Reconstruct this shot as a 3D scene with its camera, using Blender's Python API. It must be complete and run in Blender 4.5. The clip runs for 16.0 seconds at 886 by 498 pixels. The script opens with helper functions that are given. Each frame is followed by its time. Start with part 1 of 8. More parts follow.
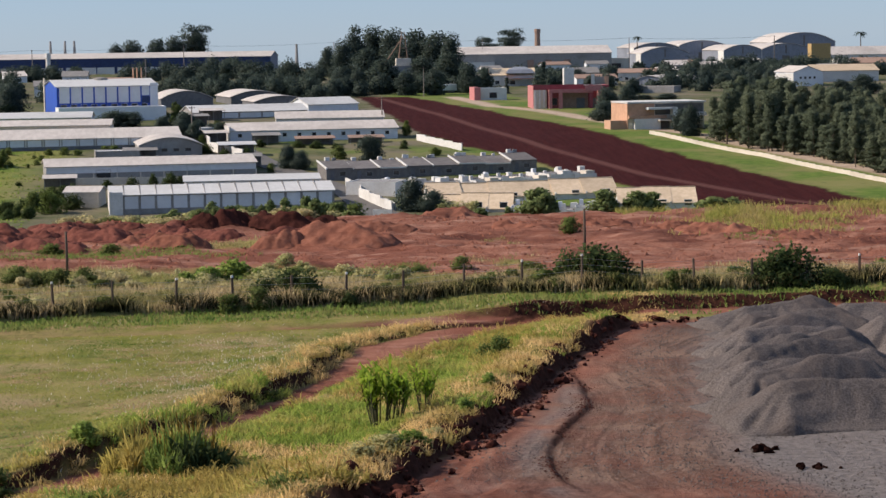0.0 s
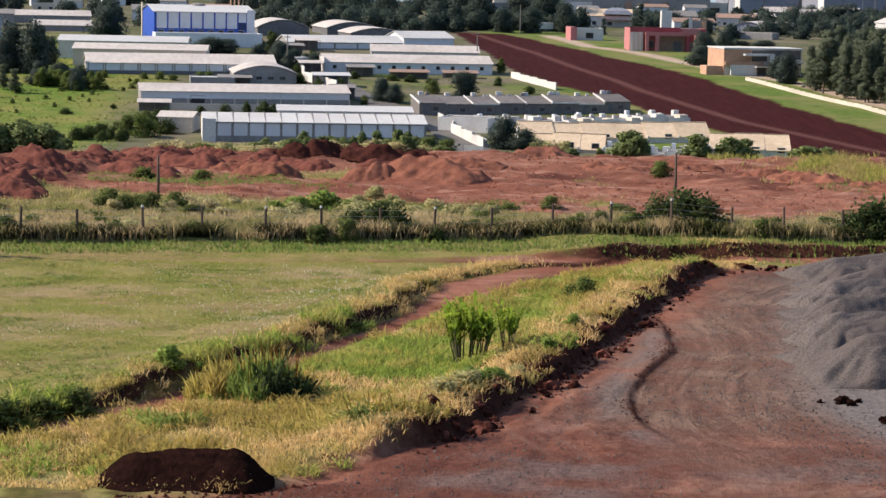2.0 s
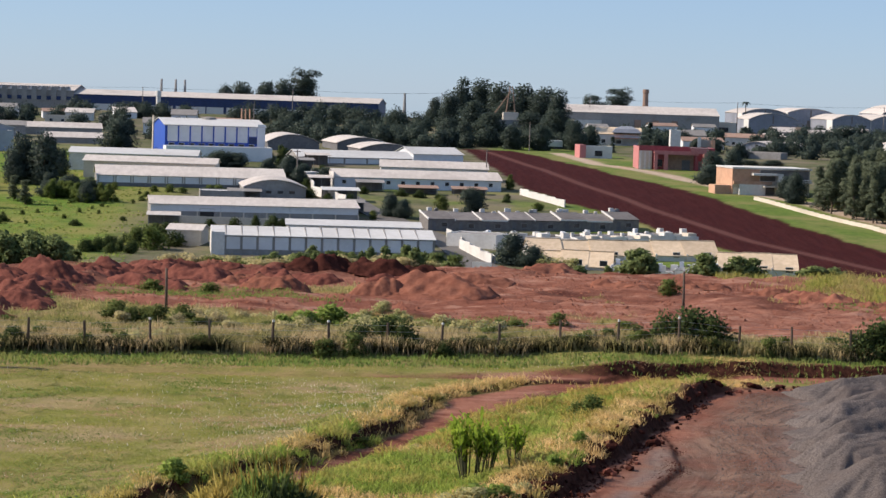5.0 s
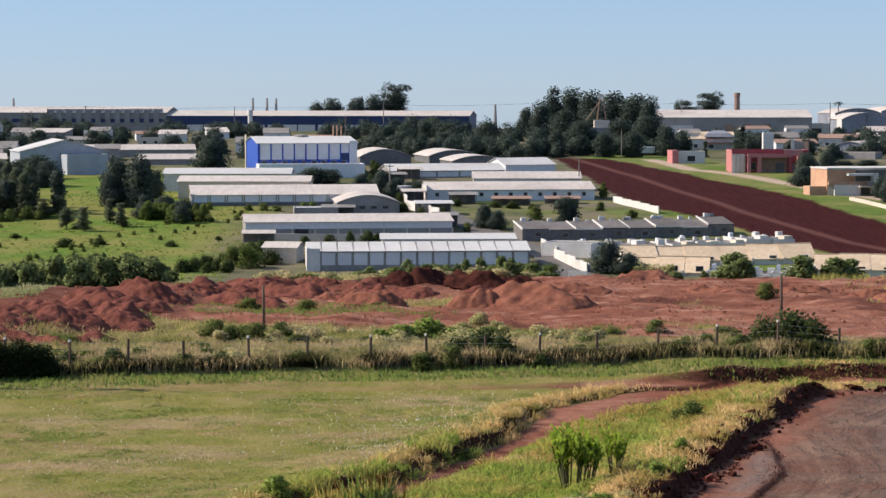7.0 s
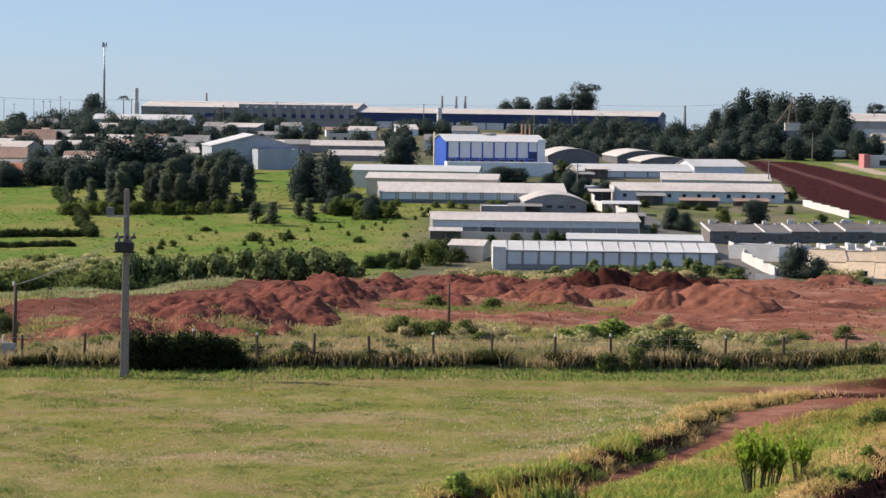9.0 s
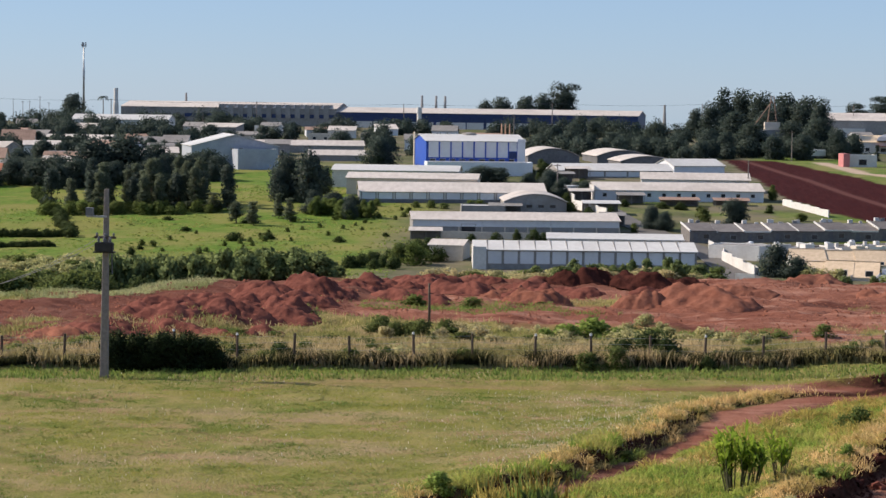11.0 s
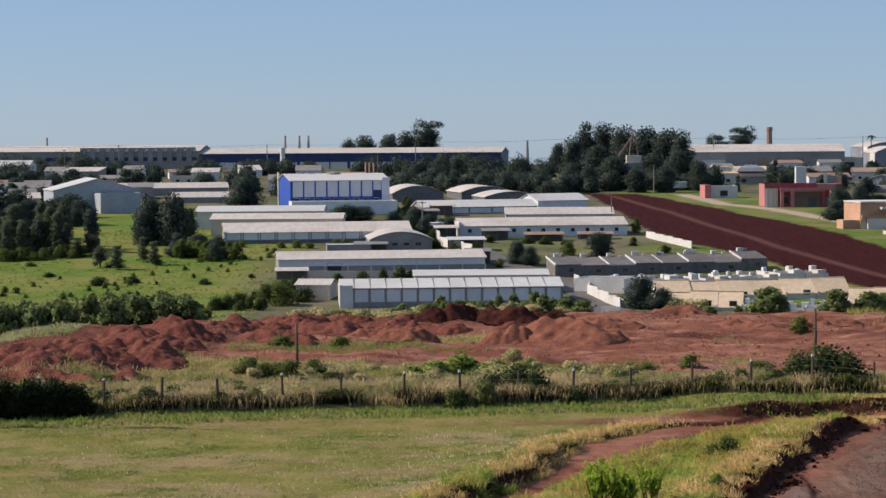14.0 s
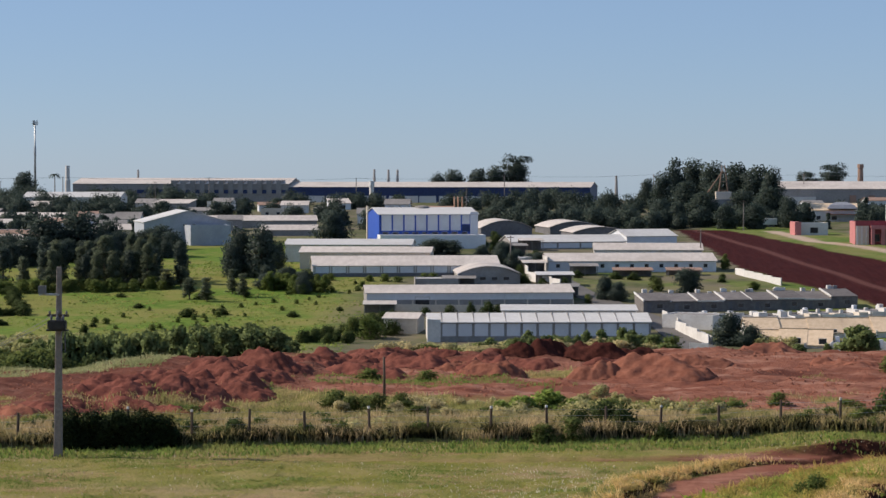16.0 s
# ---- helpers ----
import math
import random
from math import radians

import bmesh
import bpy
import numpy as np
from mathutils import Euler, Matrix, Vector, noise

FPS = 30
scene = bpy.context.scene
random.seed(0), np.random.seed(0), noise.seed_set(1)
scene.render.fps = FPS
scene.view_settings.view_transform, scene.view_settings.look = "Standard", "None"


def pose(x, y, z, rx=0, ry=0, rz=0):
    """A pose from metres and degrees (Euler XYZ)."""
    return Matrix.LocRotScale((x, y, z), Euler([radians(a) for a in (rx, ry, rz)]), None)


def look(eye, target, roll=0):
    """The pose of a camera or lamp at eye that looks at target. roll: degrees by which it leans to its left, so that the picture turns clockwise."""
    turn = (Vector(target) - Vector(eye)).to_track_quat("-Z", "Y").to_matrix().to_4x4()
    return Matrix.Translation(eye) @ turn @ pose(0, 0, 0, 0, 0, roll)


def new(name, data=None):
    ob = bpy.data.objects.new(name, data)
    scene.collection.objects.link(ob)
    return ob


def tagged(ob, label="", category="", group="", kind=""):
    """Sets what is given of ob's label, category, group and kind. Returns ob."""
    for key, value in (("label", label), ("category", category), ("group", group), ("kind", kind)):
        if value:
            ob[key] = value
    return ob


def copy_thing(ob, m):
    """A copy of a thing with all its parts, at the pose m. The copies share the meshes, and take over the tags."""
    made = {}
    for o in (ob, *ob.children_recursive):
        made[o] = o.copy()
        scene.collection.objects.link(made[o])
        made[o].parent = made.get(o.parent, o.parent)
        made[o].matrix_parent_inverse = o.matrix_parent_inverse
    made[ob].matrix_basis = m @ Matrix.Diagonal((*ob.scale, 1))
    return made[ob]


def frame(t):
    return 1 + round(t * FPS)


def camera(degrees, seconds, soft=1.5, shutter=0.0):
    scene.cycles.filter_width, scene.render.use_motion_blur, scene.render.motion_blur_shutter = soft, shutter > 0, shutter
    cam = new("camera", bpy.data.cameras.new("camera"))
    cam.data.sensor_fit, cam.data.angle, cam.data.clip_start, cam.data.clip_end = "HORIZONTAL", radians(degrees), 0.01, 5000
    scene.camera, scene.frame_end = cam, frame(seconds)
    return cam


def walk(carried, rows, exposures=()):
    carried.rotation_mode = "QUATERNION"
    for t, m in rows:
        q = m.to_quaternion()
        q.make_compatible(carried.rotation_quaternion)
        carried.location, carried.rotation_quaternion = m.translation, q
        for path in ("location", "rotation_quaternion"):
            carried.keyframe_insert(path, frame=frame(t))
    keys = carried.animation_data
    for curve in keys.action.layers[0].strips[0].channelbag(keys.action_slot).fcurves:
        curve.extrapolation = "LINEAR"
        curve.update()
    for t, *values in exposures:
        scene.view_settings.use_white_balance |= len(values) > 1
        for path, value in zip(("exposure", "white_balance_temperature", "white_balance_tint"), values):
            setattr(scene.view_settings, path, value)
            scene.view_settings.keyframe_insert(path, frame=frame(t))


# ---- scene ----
cam = camera(22.0, 16.0, 1.5)
EYE = 14.4
# seconds, then the turn of the camera in degrees; it stands on the edge of a height and pans
ROWS = [
    (0.0, 84.736, 0.833, -4.976),
    (0.5, 84.281, 0.432, -5.407),
    (1.0, 83.535, -0.58, -5.069),
    (1.5, 83.305, -0.635, -3.614),
    (2.0, 83.145, -1.231, -2.518),
    (2.5, 83.013, -2.044, -2.066),
    (3.0, 83.49, -2.456, -2.512),
    (3.5, 83.546, -2.052, -2.477),
    (4.0, 83.623, -1.95, -2.19),
    (4.5, 85.176, -1.944, -2.246),
    (4.7, 85.876, -1.937, -2.319),
    (6.8, 86.305, -0.133, -0.363),
    (7.0, 86.298, 0.0, 0.0),
    (7.5, 86.378, 0.262, 1.494),
    (8.0, 86.511, 0.763, 3.499),
    (8.5, 86.337, 0.739, 4.75),
    (9.0, 86.242, -0.781, 4.739),
    (9.2, 86.393, -0.854, 4.985),
    (11.3, 86.148, -0.723, 4.193),
    (11.5, 86.052, -0.522, 4.717),
    (12.0, 85.963, -0.062, 5.492),
    (12.5, 86.097, -0.277, 4.945),
    (13.0, 86.913, 0.208, 2.062),
    (13.5, 87.248, 0.13, 0.722),
    (14.0, 87.214, 0.404, 0.803),
    (14.5, 87.21, 1.164, 2.277),
    (15.0, 87.712, 0.999, 4.913),
    (15.5, 87.751, 0.925, 5.43),
    (16.0, 88.087, -0.014, 3.037),
]
# the camera opens up a little while it looks down, and closes towards the end
EXPOSURES = [(0, 0.22), (1, 0.3), (1.5, 0.45), (2, 0.5), (2.5, 0.48), (3, 0.4), (3.5, 0.32), (4.5, 0.36), (7, 0.42), (8, 0.42), (9, 0.45), (11.5, 0.34), (12.5, 0.34), (13, 0.3), (13.5, 0.17), (14, 0.12), (14.5, 0.14), (16, 0.11)]
walk(cam, [(t, pose(0, 0, EYE, rx, ry, rz)) for t, rx, ry, rz in ROWS], EXPOSURES)

# ---- light ----
SUN_AZ, SUN_EL = radians(-84), radians(37)
world = bpy.data.worlds.new("world")
scene.world = world
world.use_nodes = True
wn, wl = world.node_tree.nodes, world.node_tree.links
sky = wn.new("ShaderNodeTexSky")
sky.sky_type = 'NISHITA'
sky.sun_disc = False
sky.sun_elevation, sky.sun_rotation = SUN_EL, SUN_AZ
sky.altitude, sky.air_density, sky.dust_density, sky.ozone_density = 200, 0.85, 0.10, 5.5
tint = wn.new("ShaderNodeMix")
tint.data_type, tint.blend_type = 'RGBA', 'MULTIPLY'
tint.inputs[0].default_value, tint.inputs[7].default_value = 1.0, (0.92, 0.955, 1.12, 1)
wl.new(sky.outputs[0], tint.inputs[6])
veil = wn.new("ShaderNodeMix")
veil.data_type = 'RGBA'
veil.inputs[0].default_value, veil.inputs[7].default_value = 0.42, (4.5, 6.2, 8.6, 1)
wl.new(tint.outputs[2], veil.inputs[6])
wl.new(veil.outputs[2], wn["Background"].inputs[0])
wn["Background"].inputs[1].default_value = 0.076
sun = new("sun", bpy.data.lights.new("sun", 'SUN'))
sun.data.energy, sun.data.angle, sun.data.color = 5.0, radians(0.53), (1.0, 0.865, 0.72)
sun_dir = Vector((math.sin(SUN_AZ) * math.cos(SUN_EL), math.cos(SUN_AZ) * math.cos(SUN_EL), math.sin(SUN_EL)))
sun.matrix_world = look(sun_dir * 300, (0, 0, 0))

# ---- materials ----
def nodes_of(name):
    m = bpy.data.materials.new(name)
    m.use_nodes = True
    t = m.node_tree
    return m, t.nodes, t.links, t.nodes["Principled BSDF"]


def ramp(n, l, src, lo, hi):
    r = n.new("ShaderNodeMapRange")
    r.interpolation_type = 'SMOOTHSTEP'
    r.inputs[1].default_value, r.inputs[2].default_value = lo, hi
    l.new(src, r.inputs[0])
    return r.outputs[0]


def noise_of(n, l, pos, scale, detail=4.0, rough=0.6, stretch=None):
    if stretch:
        mp = n.new("ShaderNodeMapping")
        mp.inputs[3].default_value = stretch
        l.new(pos, mp.inputs[0])
        pos = mp.outputs[0]
    t = n.new("ShaderNodeTexNoise")
    t.inputs["Scale"].default_value, t.inputs["Detail"].default_value, t.inputs["Roughness"].default_value = scale, detail, rough
    l.new(pos, t.inputs["Vector"])
    return t.outputs[0]


def mixc(n, l, fac, a, b, blend='MIX'):
    m = n.new("ShaderNodeMix")
    m.data_type, m.blend_type = 'RGBA', blend
    for s, v in ((m.inputs[0], fac), (m.inputs[6], a), (m.inputs[7], b)):
        if isinstance(v, (int, float)):
            s.default_value = v
        elif isinstance(v, tuple):
            s.default_value = (*v, 1)
        else:
            l.new(v, s)
    return m.outputs[2]


def math_of(n, l, op, a, b):
    m = n.new("ShaderNodeMath")
    m.operation = op
    for s, v in ((m.inputs[0], a), (m.inputs[1], b)):
        if isinstance(v, (int, float)):
            s.default_value = v
        else:
            l.new(v, s)
    return m.outputs[0]


def bump_of(n, l, bsdf, height, strength, distance):
    b = n.new("ShaderNodeBump")
    b.inputs["Strength"].default_value, b.inputs["Distance"].default_value = strength, distance
    l.new(height, b.inputs["Height"])
    l.new(b.outputs[0], bsdf.inputs["Normal"])


def surface(name, a, b, stain=None, scale=2.0, big=0.15, rough=0.85, metal=0.0, vary=0.12, bump=0.3, dist=0.02, stretch=None, spec=0.3):
    """A weathered surface: a fine grain between a and b, large stains, and a small change from object to object."""
    m, n, l, p = nodes_of(name)
    pos = n.new("ShaderNodeNewGeometry").outputs["Position"]
    fine = noise_of(n, l, pos, scale, 5.0, 0.65, stretch)
    col = mixc(n, l, ramp(n, l, fine, 0.3, 0.7), a, b)
    if stain:
        wide = noise_of(n, l, pos, big, 4.0, 0.6)
        col = mixc(n, l, math_of(n, l, 'MULTIPLY', ramp(n, l, wide, 0.45, 0.75), 0.6), col, stain)
    rnd = n.new("ShaderNodeObjectInfo").outputs["Random"]
    hsv = n.new("ShaderNodeHueSaturation")
    l.new(math_of(n, l, 'ADD', math_of(n, l, 'MULTIPLY', rnd, vary), 1 - vary / 2), hsv.inputs["Value"])
    l.new(col, hsv.inputs["Color"])
    l.new(hsv.outputs[0], p.inputs["Base Color"])
    p.inputs["Roughness"].default_value, p.inputs["Metallic"].default_value = rough, metal
    p.inputs["Specular IOR Level"].default_value = spec
    if bump:
        bump_of(n, l, p, fine, bump, dist)
    return m


def leafy(name, a, b, c, patch=0.05, rough=0.75, trans=0.35, vary=0.35, extra=None, spec=0.08, puff=2.2, edge=0.13):
    """Leaves or blades: each island its own shade between a and b, with wide patches of c."""
    m, n, l, p = nodes_of(name)
    geo = n.new("ShaderNodeNewGeometry")
    isl = geo.outputs["Random Per Island"]
    col = mixc(n, l, isl, a, b)
    wide = noise_of(n, l, geo.outputs["Position"], patch, 4.0, 0.6)
    col = mixc(n, l, ramp(n, l, wide, 0.55 - edge, 0.55 + edge), col, c)
    if extra:
        more = noise_of(n, l, geo.outputs["Position"], patch * 1.9, 5.0, 0.65, (0.45, 1, 1))
        col = mixc(n, l, ramp(n, l, more, 0.52, 0.60), col, extra)
    hsv = n.new("ShaderNodeHueSaturation")
    l.new(math_of(n, l, 'ADD', math_of(n, l, 'MULTIPLY', isl, vary), 1 - vary / 2), hsv.inputs["Value"])
    l.new(col, hsv.inputs["Color"])
    l.new(hsv.outputs[0], p.inputs["Base Color"])
    p.inputs["Roughness"].default_value = rough
    p.inputs["Specular IOR Level"].default_value = spec
    tr = n.new("ShaderNodeBsdfTranslucent")
    l.new(hsv.outputs[0], tr.inputs[0])
    # leaves of one clump share its rounded form in their shading
    at = n.new("ShaderNodeAttribute")
    at.attribute_name = "puff"
    turn = n.new("ShaderNodeVectorTransform")
    turn.vector_type, turn.convert_from, turn.convert_to = 'NORMAL', 'OBJECT', 'WORLD'
    l.new(at.outputs["Vector"], turn.inputs[0])
    both = n.new("ShaderNodeVectorMath")
    both.operation = 'MULTIPLY_ADD'
    l.new(turn.outputs[0], both.inputs[0])
    both.inputs[1].default_value = (puff, puff, puff)
    l.new(geo.outputs["Normal"], both.inputs[2])
    unit = n.new("ShaderNodeVectorMath")
    unit.operation = 'NORMALIZE'
    l.new(both.outputs[0], unit.inputs[0])
    l.new(unit.outputs[0], p.inputs["Normal"])
    m.cycles.use_bump_map_correction = False
    mx = n.new("ShaderNodeMixShader")
    mx.inputs[0].default_value = trans
    l.new(p.outputs[0], mx.inputs[1])
    l.new(tr.outputs[0], mx.inputs[2])
    l.new(mx.outputs[0], n["Material Output"].inputs[0])
    return m


CANE_STALK = surface("cane_stalk", (0.05, 0.05, 0.025), (0.09, 0.085, 0.04), None, 6.0, 0.5)
SHED_W = surface("blue_grey_sheet", (0.20, 0.215, 0.26), (0.26, 0.28, 0.33), (0.15, 0.16, 0.19), 0.8, 0.1, rough=0.7)
SHED_P = surface("faded_blue_sheet", (0.32, 0.345, 0.40), (0.40, 0.425, 0.48), (0.26, 0.28, 0.32), 0.8, 0.1, rough=0.7)
RUST = surface("rusted_steel", (0.16, 0.11, 0.085), (0.24, 0.165, 0.125), (0.11, 0.08, 0.065), 2.0, 0.5, rough=0.8)
# dark wall colour with the shade of the terrace fronts put into it
DIM = surface("shade_dark_render", (0.13, 0.12, 0.115), (0.20, 0.185, 0.175), (0.09, 0.085, 0.08), 1.2, 0.2)
WHITE = surface("white_plaster", (0.56, 0.55, 0.53), (0.66, 0.65, 0.63), (0.40, 0.37, 0.34), 1.5, 0.12, bump=0.1)
CREAM = surface("cream_plaster", (0.54, 0.48, 0.40), (0.62, 0.56, 0.48), (0.42, 0.35, 0.28), 1.5, 0.12, bump=0.1)
GREY = surface("grey_concrete", (0.25, 0.24, 0.235), (0.33, 0.32, 0.31), (0.17, 0.155, 0.145), 1.2, 0.15)
DARKGREY = surface("dark_sheet", (0.12, 0.12, 0.13), (0.18, 0.18, 0.19), (0.09, 0.09, 0.09), 1.2, 0.15)
BLUE = surface("blue_sheet", (0.03, 0.085, 0.42), (0.035, 0.10, 0.48), (0.03, 0.075, 0.36), 1.0, 0.1, rough=0.5)
NAVY = surface("navy_sheet", (0.02, 0.035, 0.10), (0.03, 0.05, 0.14), None, 1.0, 0.1, rough=0.5)
PANEL = surface("white_panel", (0.62, 0.64, 0.68), (0.71, 0.73, 0.76), (0.52, 0.54, 0.58), 0.8, 0.1, rough=0.6)
ROOF_W = surface("pale_fibre_roof", (0.46, 0.415, 0.38), (0.56, 0.51, 0.47), (0.33, 0.295, 0.27), 0.9, 0.08, rough=0.7, stretch=(1, 0.25, 1))
ROOF_B = surface("bright_metal_roof", (0.50, 0.49, 0.475), (0.58, 0.57, 0.555), (0.40, 0.38, 0.36), 0.9, 0.08, rough=0.5)
ROOF_G = surface("grey_fibre_roof", (0.19, 0.18, 0.175), (0.27, 0.255, 0.245), (0.13, 0.12, 0.115), 0.9, 0.08, rough=0.8)
ROOF_D = surface("sooty_fibre_roof", (0.115, 0.105, 0.105), (0.175, 0.16, 0.155), (0.08, 0.072, 0.07), 0.9, 0.15, rough=0.85, vary=0.3)
ROOF_T = surface("beige_tile_roof", (0.50, 0.385, 0.265), (0.61, 0.48, 0.345), (0.38, 0.29, 0.20), 1.2, 0.2, rough=0.8, vary=0.25)
ROOF_R = surface("red_tile_roof", (0.32, 0.12, 0.07), (0.42, 0.17, 0.10), (0.22, 0.09, 0.06), 1.2, 0.2, rough=0.8)
ROOF_BR = surface("brown_tile_roof", (0.26, 0.17, 0.13), (0.34, 0.23, 0.18), (0.20, 0.13, 0.10), 1.2, 0.2, rough=0.8)
PINK = surface("salmon_plaster", (0.40, 0.155, 0.155), (0.48, 0.20, 0.195), (0.33, 0.13, 0.13), 1.2, 0.2)
CRIMSON = surface("red_plaster", (0.25, 0.060, 0.070), (0.32, 0.080, 0.090), (0.20, 0.05, 0.055), 1.2, 0.2)
ORANGE = surface("tan_plaster", (0.46, 0.27, 0.18), (0.55, 0.34, 0.23), (0.38, 0.22, 0.15), 1.2, 0.2)
TAR = surface("black_enamel", (0.025, 0.025, 0.027), (0.045, 0.043, 0.042), None, 3.0, 0.5, rough=0.6)
VERGE = leafy("verge_grass", (0.115, 0.18, 0.042), (0.20, 0.27, 0.066), (0.26, 0.27, 0.09), 0.3, 0.6, 0.45)
YELLOW = surface("ochre_plaster", (0.36, 0.25, 0.11), (0.43, 0.30, 0.14), None, 1.2, 0.2)
GLASS = surface("dark_window_glass", (0.02, 0.024, 0.03), (0.035, 0.04, 0.05), None, 0.5, 0.1, rough=0.15, bump=0, spec=0.5)
STEEL = surface("galvanised_steel", (0.35, 0.36, 0.37), (0.45, 0.46, 0.47), (0.25, 0.25, 0.25), 2.0, 0.5, rough=0.5, metal=0.6)
CONCRETE = surface("pole_concrete", (0.19, 0.165, 0.15), (0.27, 0.235, 0.215), (0.14, 0.12, 0.11), 6.0, 0.6)
WOOD = surface("weathered_wood", (0.07, 0.05, 0.04), (0.13, 0.095, 0.07), (0.05, 0.04, 0.03), 8.0, 1.0, stretch=(1, 1, 0.15))
ASPHALT = surface("asphalt", (0.10, 0.095, 0.09), (0.14, 0.13, 0.125), (0.09, 0.08, 0.075), 3.0, 0.2)
BARK = surface("bark", (0.10, 0.075, 0.055), (0.17, 0.13, 0.10), None, 5.0, 0.5, stretch=(1, 1, 0.2))
SOIL = surface("red_soil", (0.120, 0.043, 0.034), (0.195, 0.074, 0.055), (0.068, 0.024, 0.020), 2.2, 0.35, rough=1.0, vary=0.25, bump=0.8, dist=0.12, spec=0.03)
SOIL_L = surface("pale_red_soil", (0.185, 0.072, 0.048), (0.26, 0.112, 0.076), (0.125, 0.045, 0.032), 2.2, 0.35, rough=1.0, vary=0.2, bump=0.8, dist=0.1, spec=0.03)
SOIL_D = surface("dark_red_soil", (0.042, 0.015, 0.012), (0.074, 0.026, 0.020), (0.026, 0.010, 0.008), 3.0, 0.4, rough=1.0, vary=0.2, bump=0.8, dist=0.1, spec=0.03)
# black that carries the near mound's shaded side; the darkest clods share it
SOIL_B = surface("shade_black_soil", (0.012, 0.006, 0.005), (0.026, 0.011, 0.009), (0.008, 0.005, 0.004), 4.0, 0.5, rough=1.0, bump=0.9, dist=0.1, spec=0.0)
GRAVEL = surface("crushed_basalt", (0.070, 0.059, 0.056), (0.170, 0.145, 0.137), (0.125, 0.098, 0.088), 13.0, 0.3, rough=0.95, vary=0.22, bump=1.0, dist=0.06, spec=0.08)
# dark green with the blue-grey of distance haze mixed into the colour
LEAF_D = leafy("hazy_dark_leaves", (0.034, 0.052, 0.044), (0.066, 0.088, 0.072), (0.047, 0.066, 0.054), rough=0.55, spec=0.18)
# green lowered to near black: the hedge's shaded front is in the colour
HEDGE = leafy("hedge_shade_leaves", (0.010, 0.017, 0.007), (0.026, 0.040, 0.014), (0.016, 0.025, 0.010), trans=0.1)
# weed colours darkened to hold the shade at the fence's foot
SHADY = leafy("shade_dark_weeds", (0.034, 0.030, 0.015), (0.066, 0.064, 0.028), (0.042, 0.046, 0.020), 0.6, 0.75, 0.2)
PASTURE = leafy("pasture_tussocks", (0.13, 0.20, 0.040), (0.23, 0.30, 0.065), (0.28, 0.28, 0.09), 0.04, trans=0.45)
LEAF_E = leafy("eucalyptus_leaves", (0.068, 0.090, 0.058), (0.145, 0.165, 0.108), (0.088, 0.110, 0.072), trans=0.3)
LEAF_M = leafy("green_leaves", (0.078, 0.112, 0.030), (0.145, 0.185, 0.054), (0.105, 0.128, 0.042))
LEAF_L = leafy("lush_green_leaves", (0.18, 0.28, 0.030), (0.34, 0.45, 0.06), (0.24, 0.32, 0.045), trans=0.5)
LEAF_C = leafy("broad_leaves", (0.085, 0.118, 0.042), (0.20, 0.245, 0.10), (0.125, 0.155, 0.060), trans=0.35)
LEAF_B = leafy("bush_leaves", (0.14, 0.21, 0.045), (0.28, 0.36, 0.09), (0.19, 0.25, 0.06), trans=0.45)
LEAF_S = leafy("shrub_leaves", (0.034, 0.054, 0.020), (0.074, 0.100, 0.034), (0.052, 0.070, 0.026))
LEAF_G = leafy("grey_green_leaves", (0.26, 0.28, 0.11), (0.44, 0.43, 0.20), (0.44, 0.37, 0.20), trans=0.45)
LEAF_Y = leafy("olive_leaves", (0.26, 0.24, 0.055), (0.50, 0.41, 0.115), (0.44, 0.31, 0.10), trans=0.45)
GRASS = leafy("meadow_grass", (0.225, 0.240, 0.044), (0.305, 0.290, 0.064), (0.085, 0.150, 0.020), 0.17, 0.7, 0.4, 0.15, (0.410, 0.265, 0.175), edge=0.06)
FENCE_G = leafy("fence_grass", (0.38, 0.29, 0.15), (0.58, 0.45, 0.26), (0.24, 0.235, 0.085), 0.30, 0.7, 0.45)
CREST = leafy("crest_grass", (0.24, 0.26, 0.055), (0.36, 0.345, 0.09), (0.40, 0.31, 0.13), 0.3, 0.7, 0.4)
SEED = leafy("pale_seed_heads", (0.62, 0.56, 0.46), (0.75, 0.70, 0.60), (0.66, 0.58, 0.45), 0.3, 0.7, 0.4)
GRASS_G = leafy("green_grass", (0.19, 0.28, 0.050), (0.34, 0.42, 0.085), (0.48, 0.43, 0.13), 0.45, 0.6, 0.5)
GRASS_D = leafy("dry_grass", (0.62, 0.42, 0.17), (0.82, 0.59, 0.29), (0.42, 0.34, 0.10), 0.45, 0.7, 0.5)
DRYISH = leafy("pale_rough_grass", (0.30, 0.33, 0.15), (0.45, 0.45, 0.24), (0.24, 0.28, 0.11), 0.2, 0.7, 0.45)
GRASS_Y = leafy("yellow_green_grass", (0.21, 0.225, 0.070), (0.34, 0.31, 0.115), (0.46, 0.35, 0.20), 0.25, 0.7, 0.45)

# ---- helpers for shapes ----
rng = np.random.default_rng(7)


def part(name, bm, material, parent=None, label="", smooth=False):
    """Links a bmesh as one mesh object, under parent if one is given."""
    me = bpy.data.meshes.new(name)
    bm.normal_update()
    bm.to_mesh(me)
    bm.free()
    me.materials.append(material)
    if smooth:
        for f in me.polygons:
            f.use_smooth = True
    ob = new(name, me)
    ob.parent = parent
    if label:
        tagged(ob, label)
    return ob


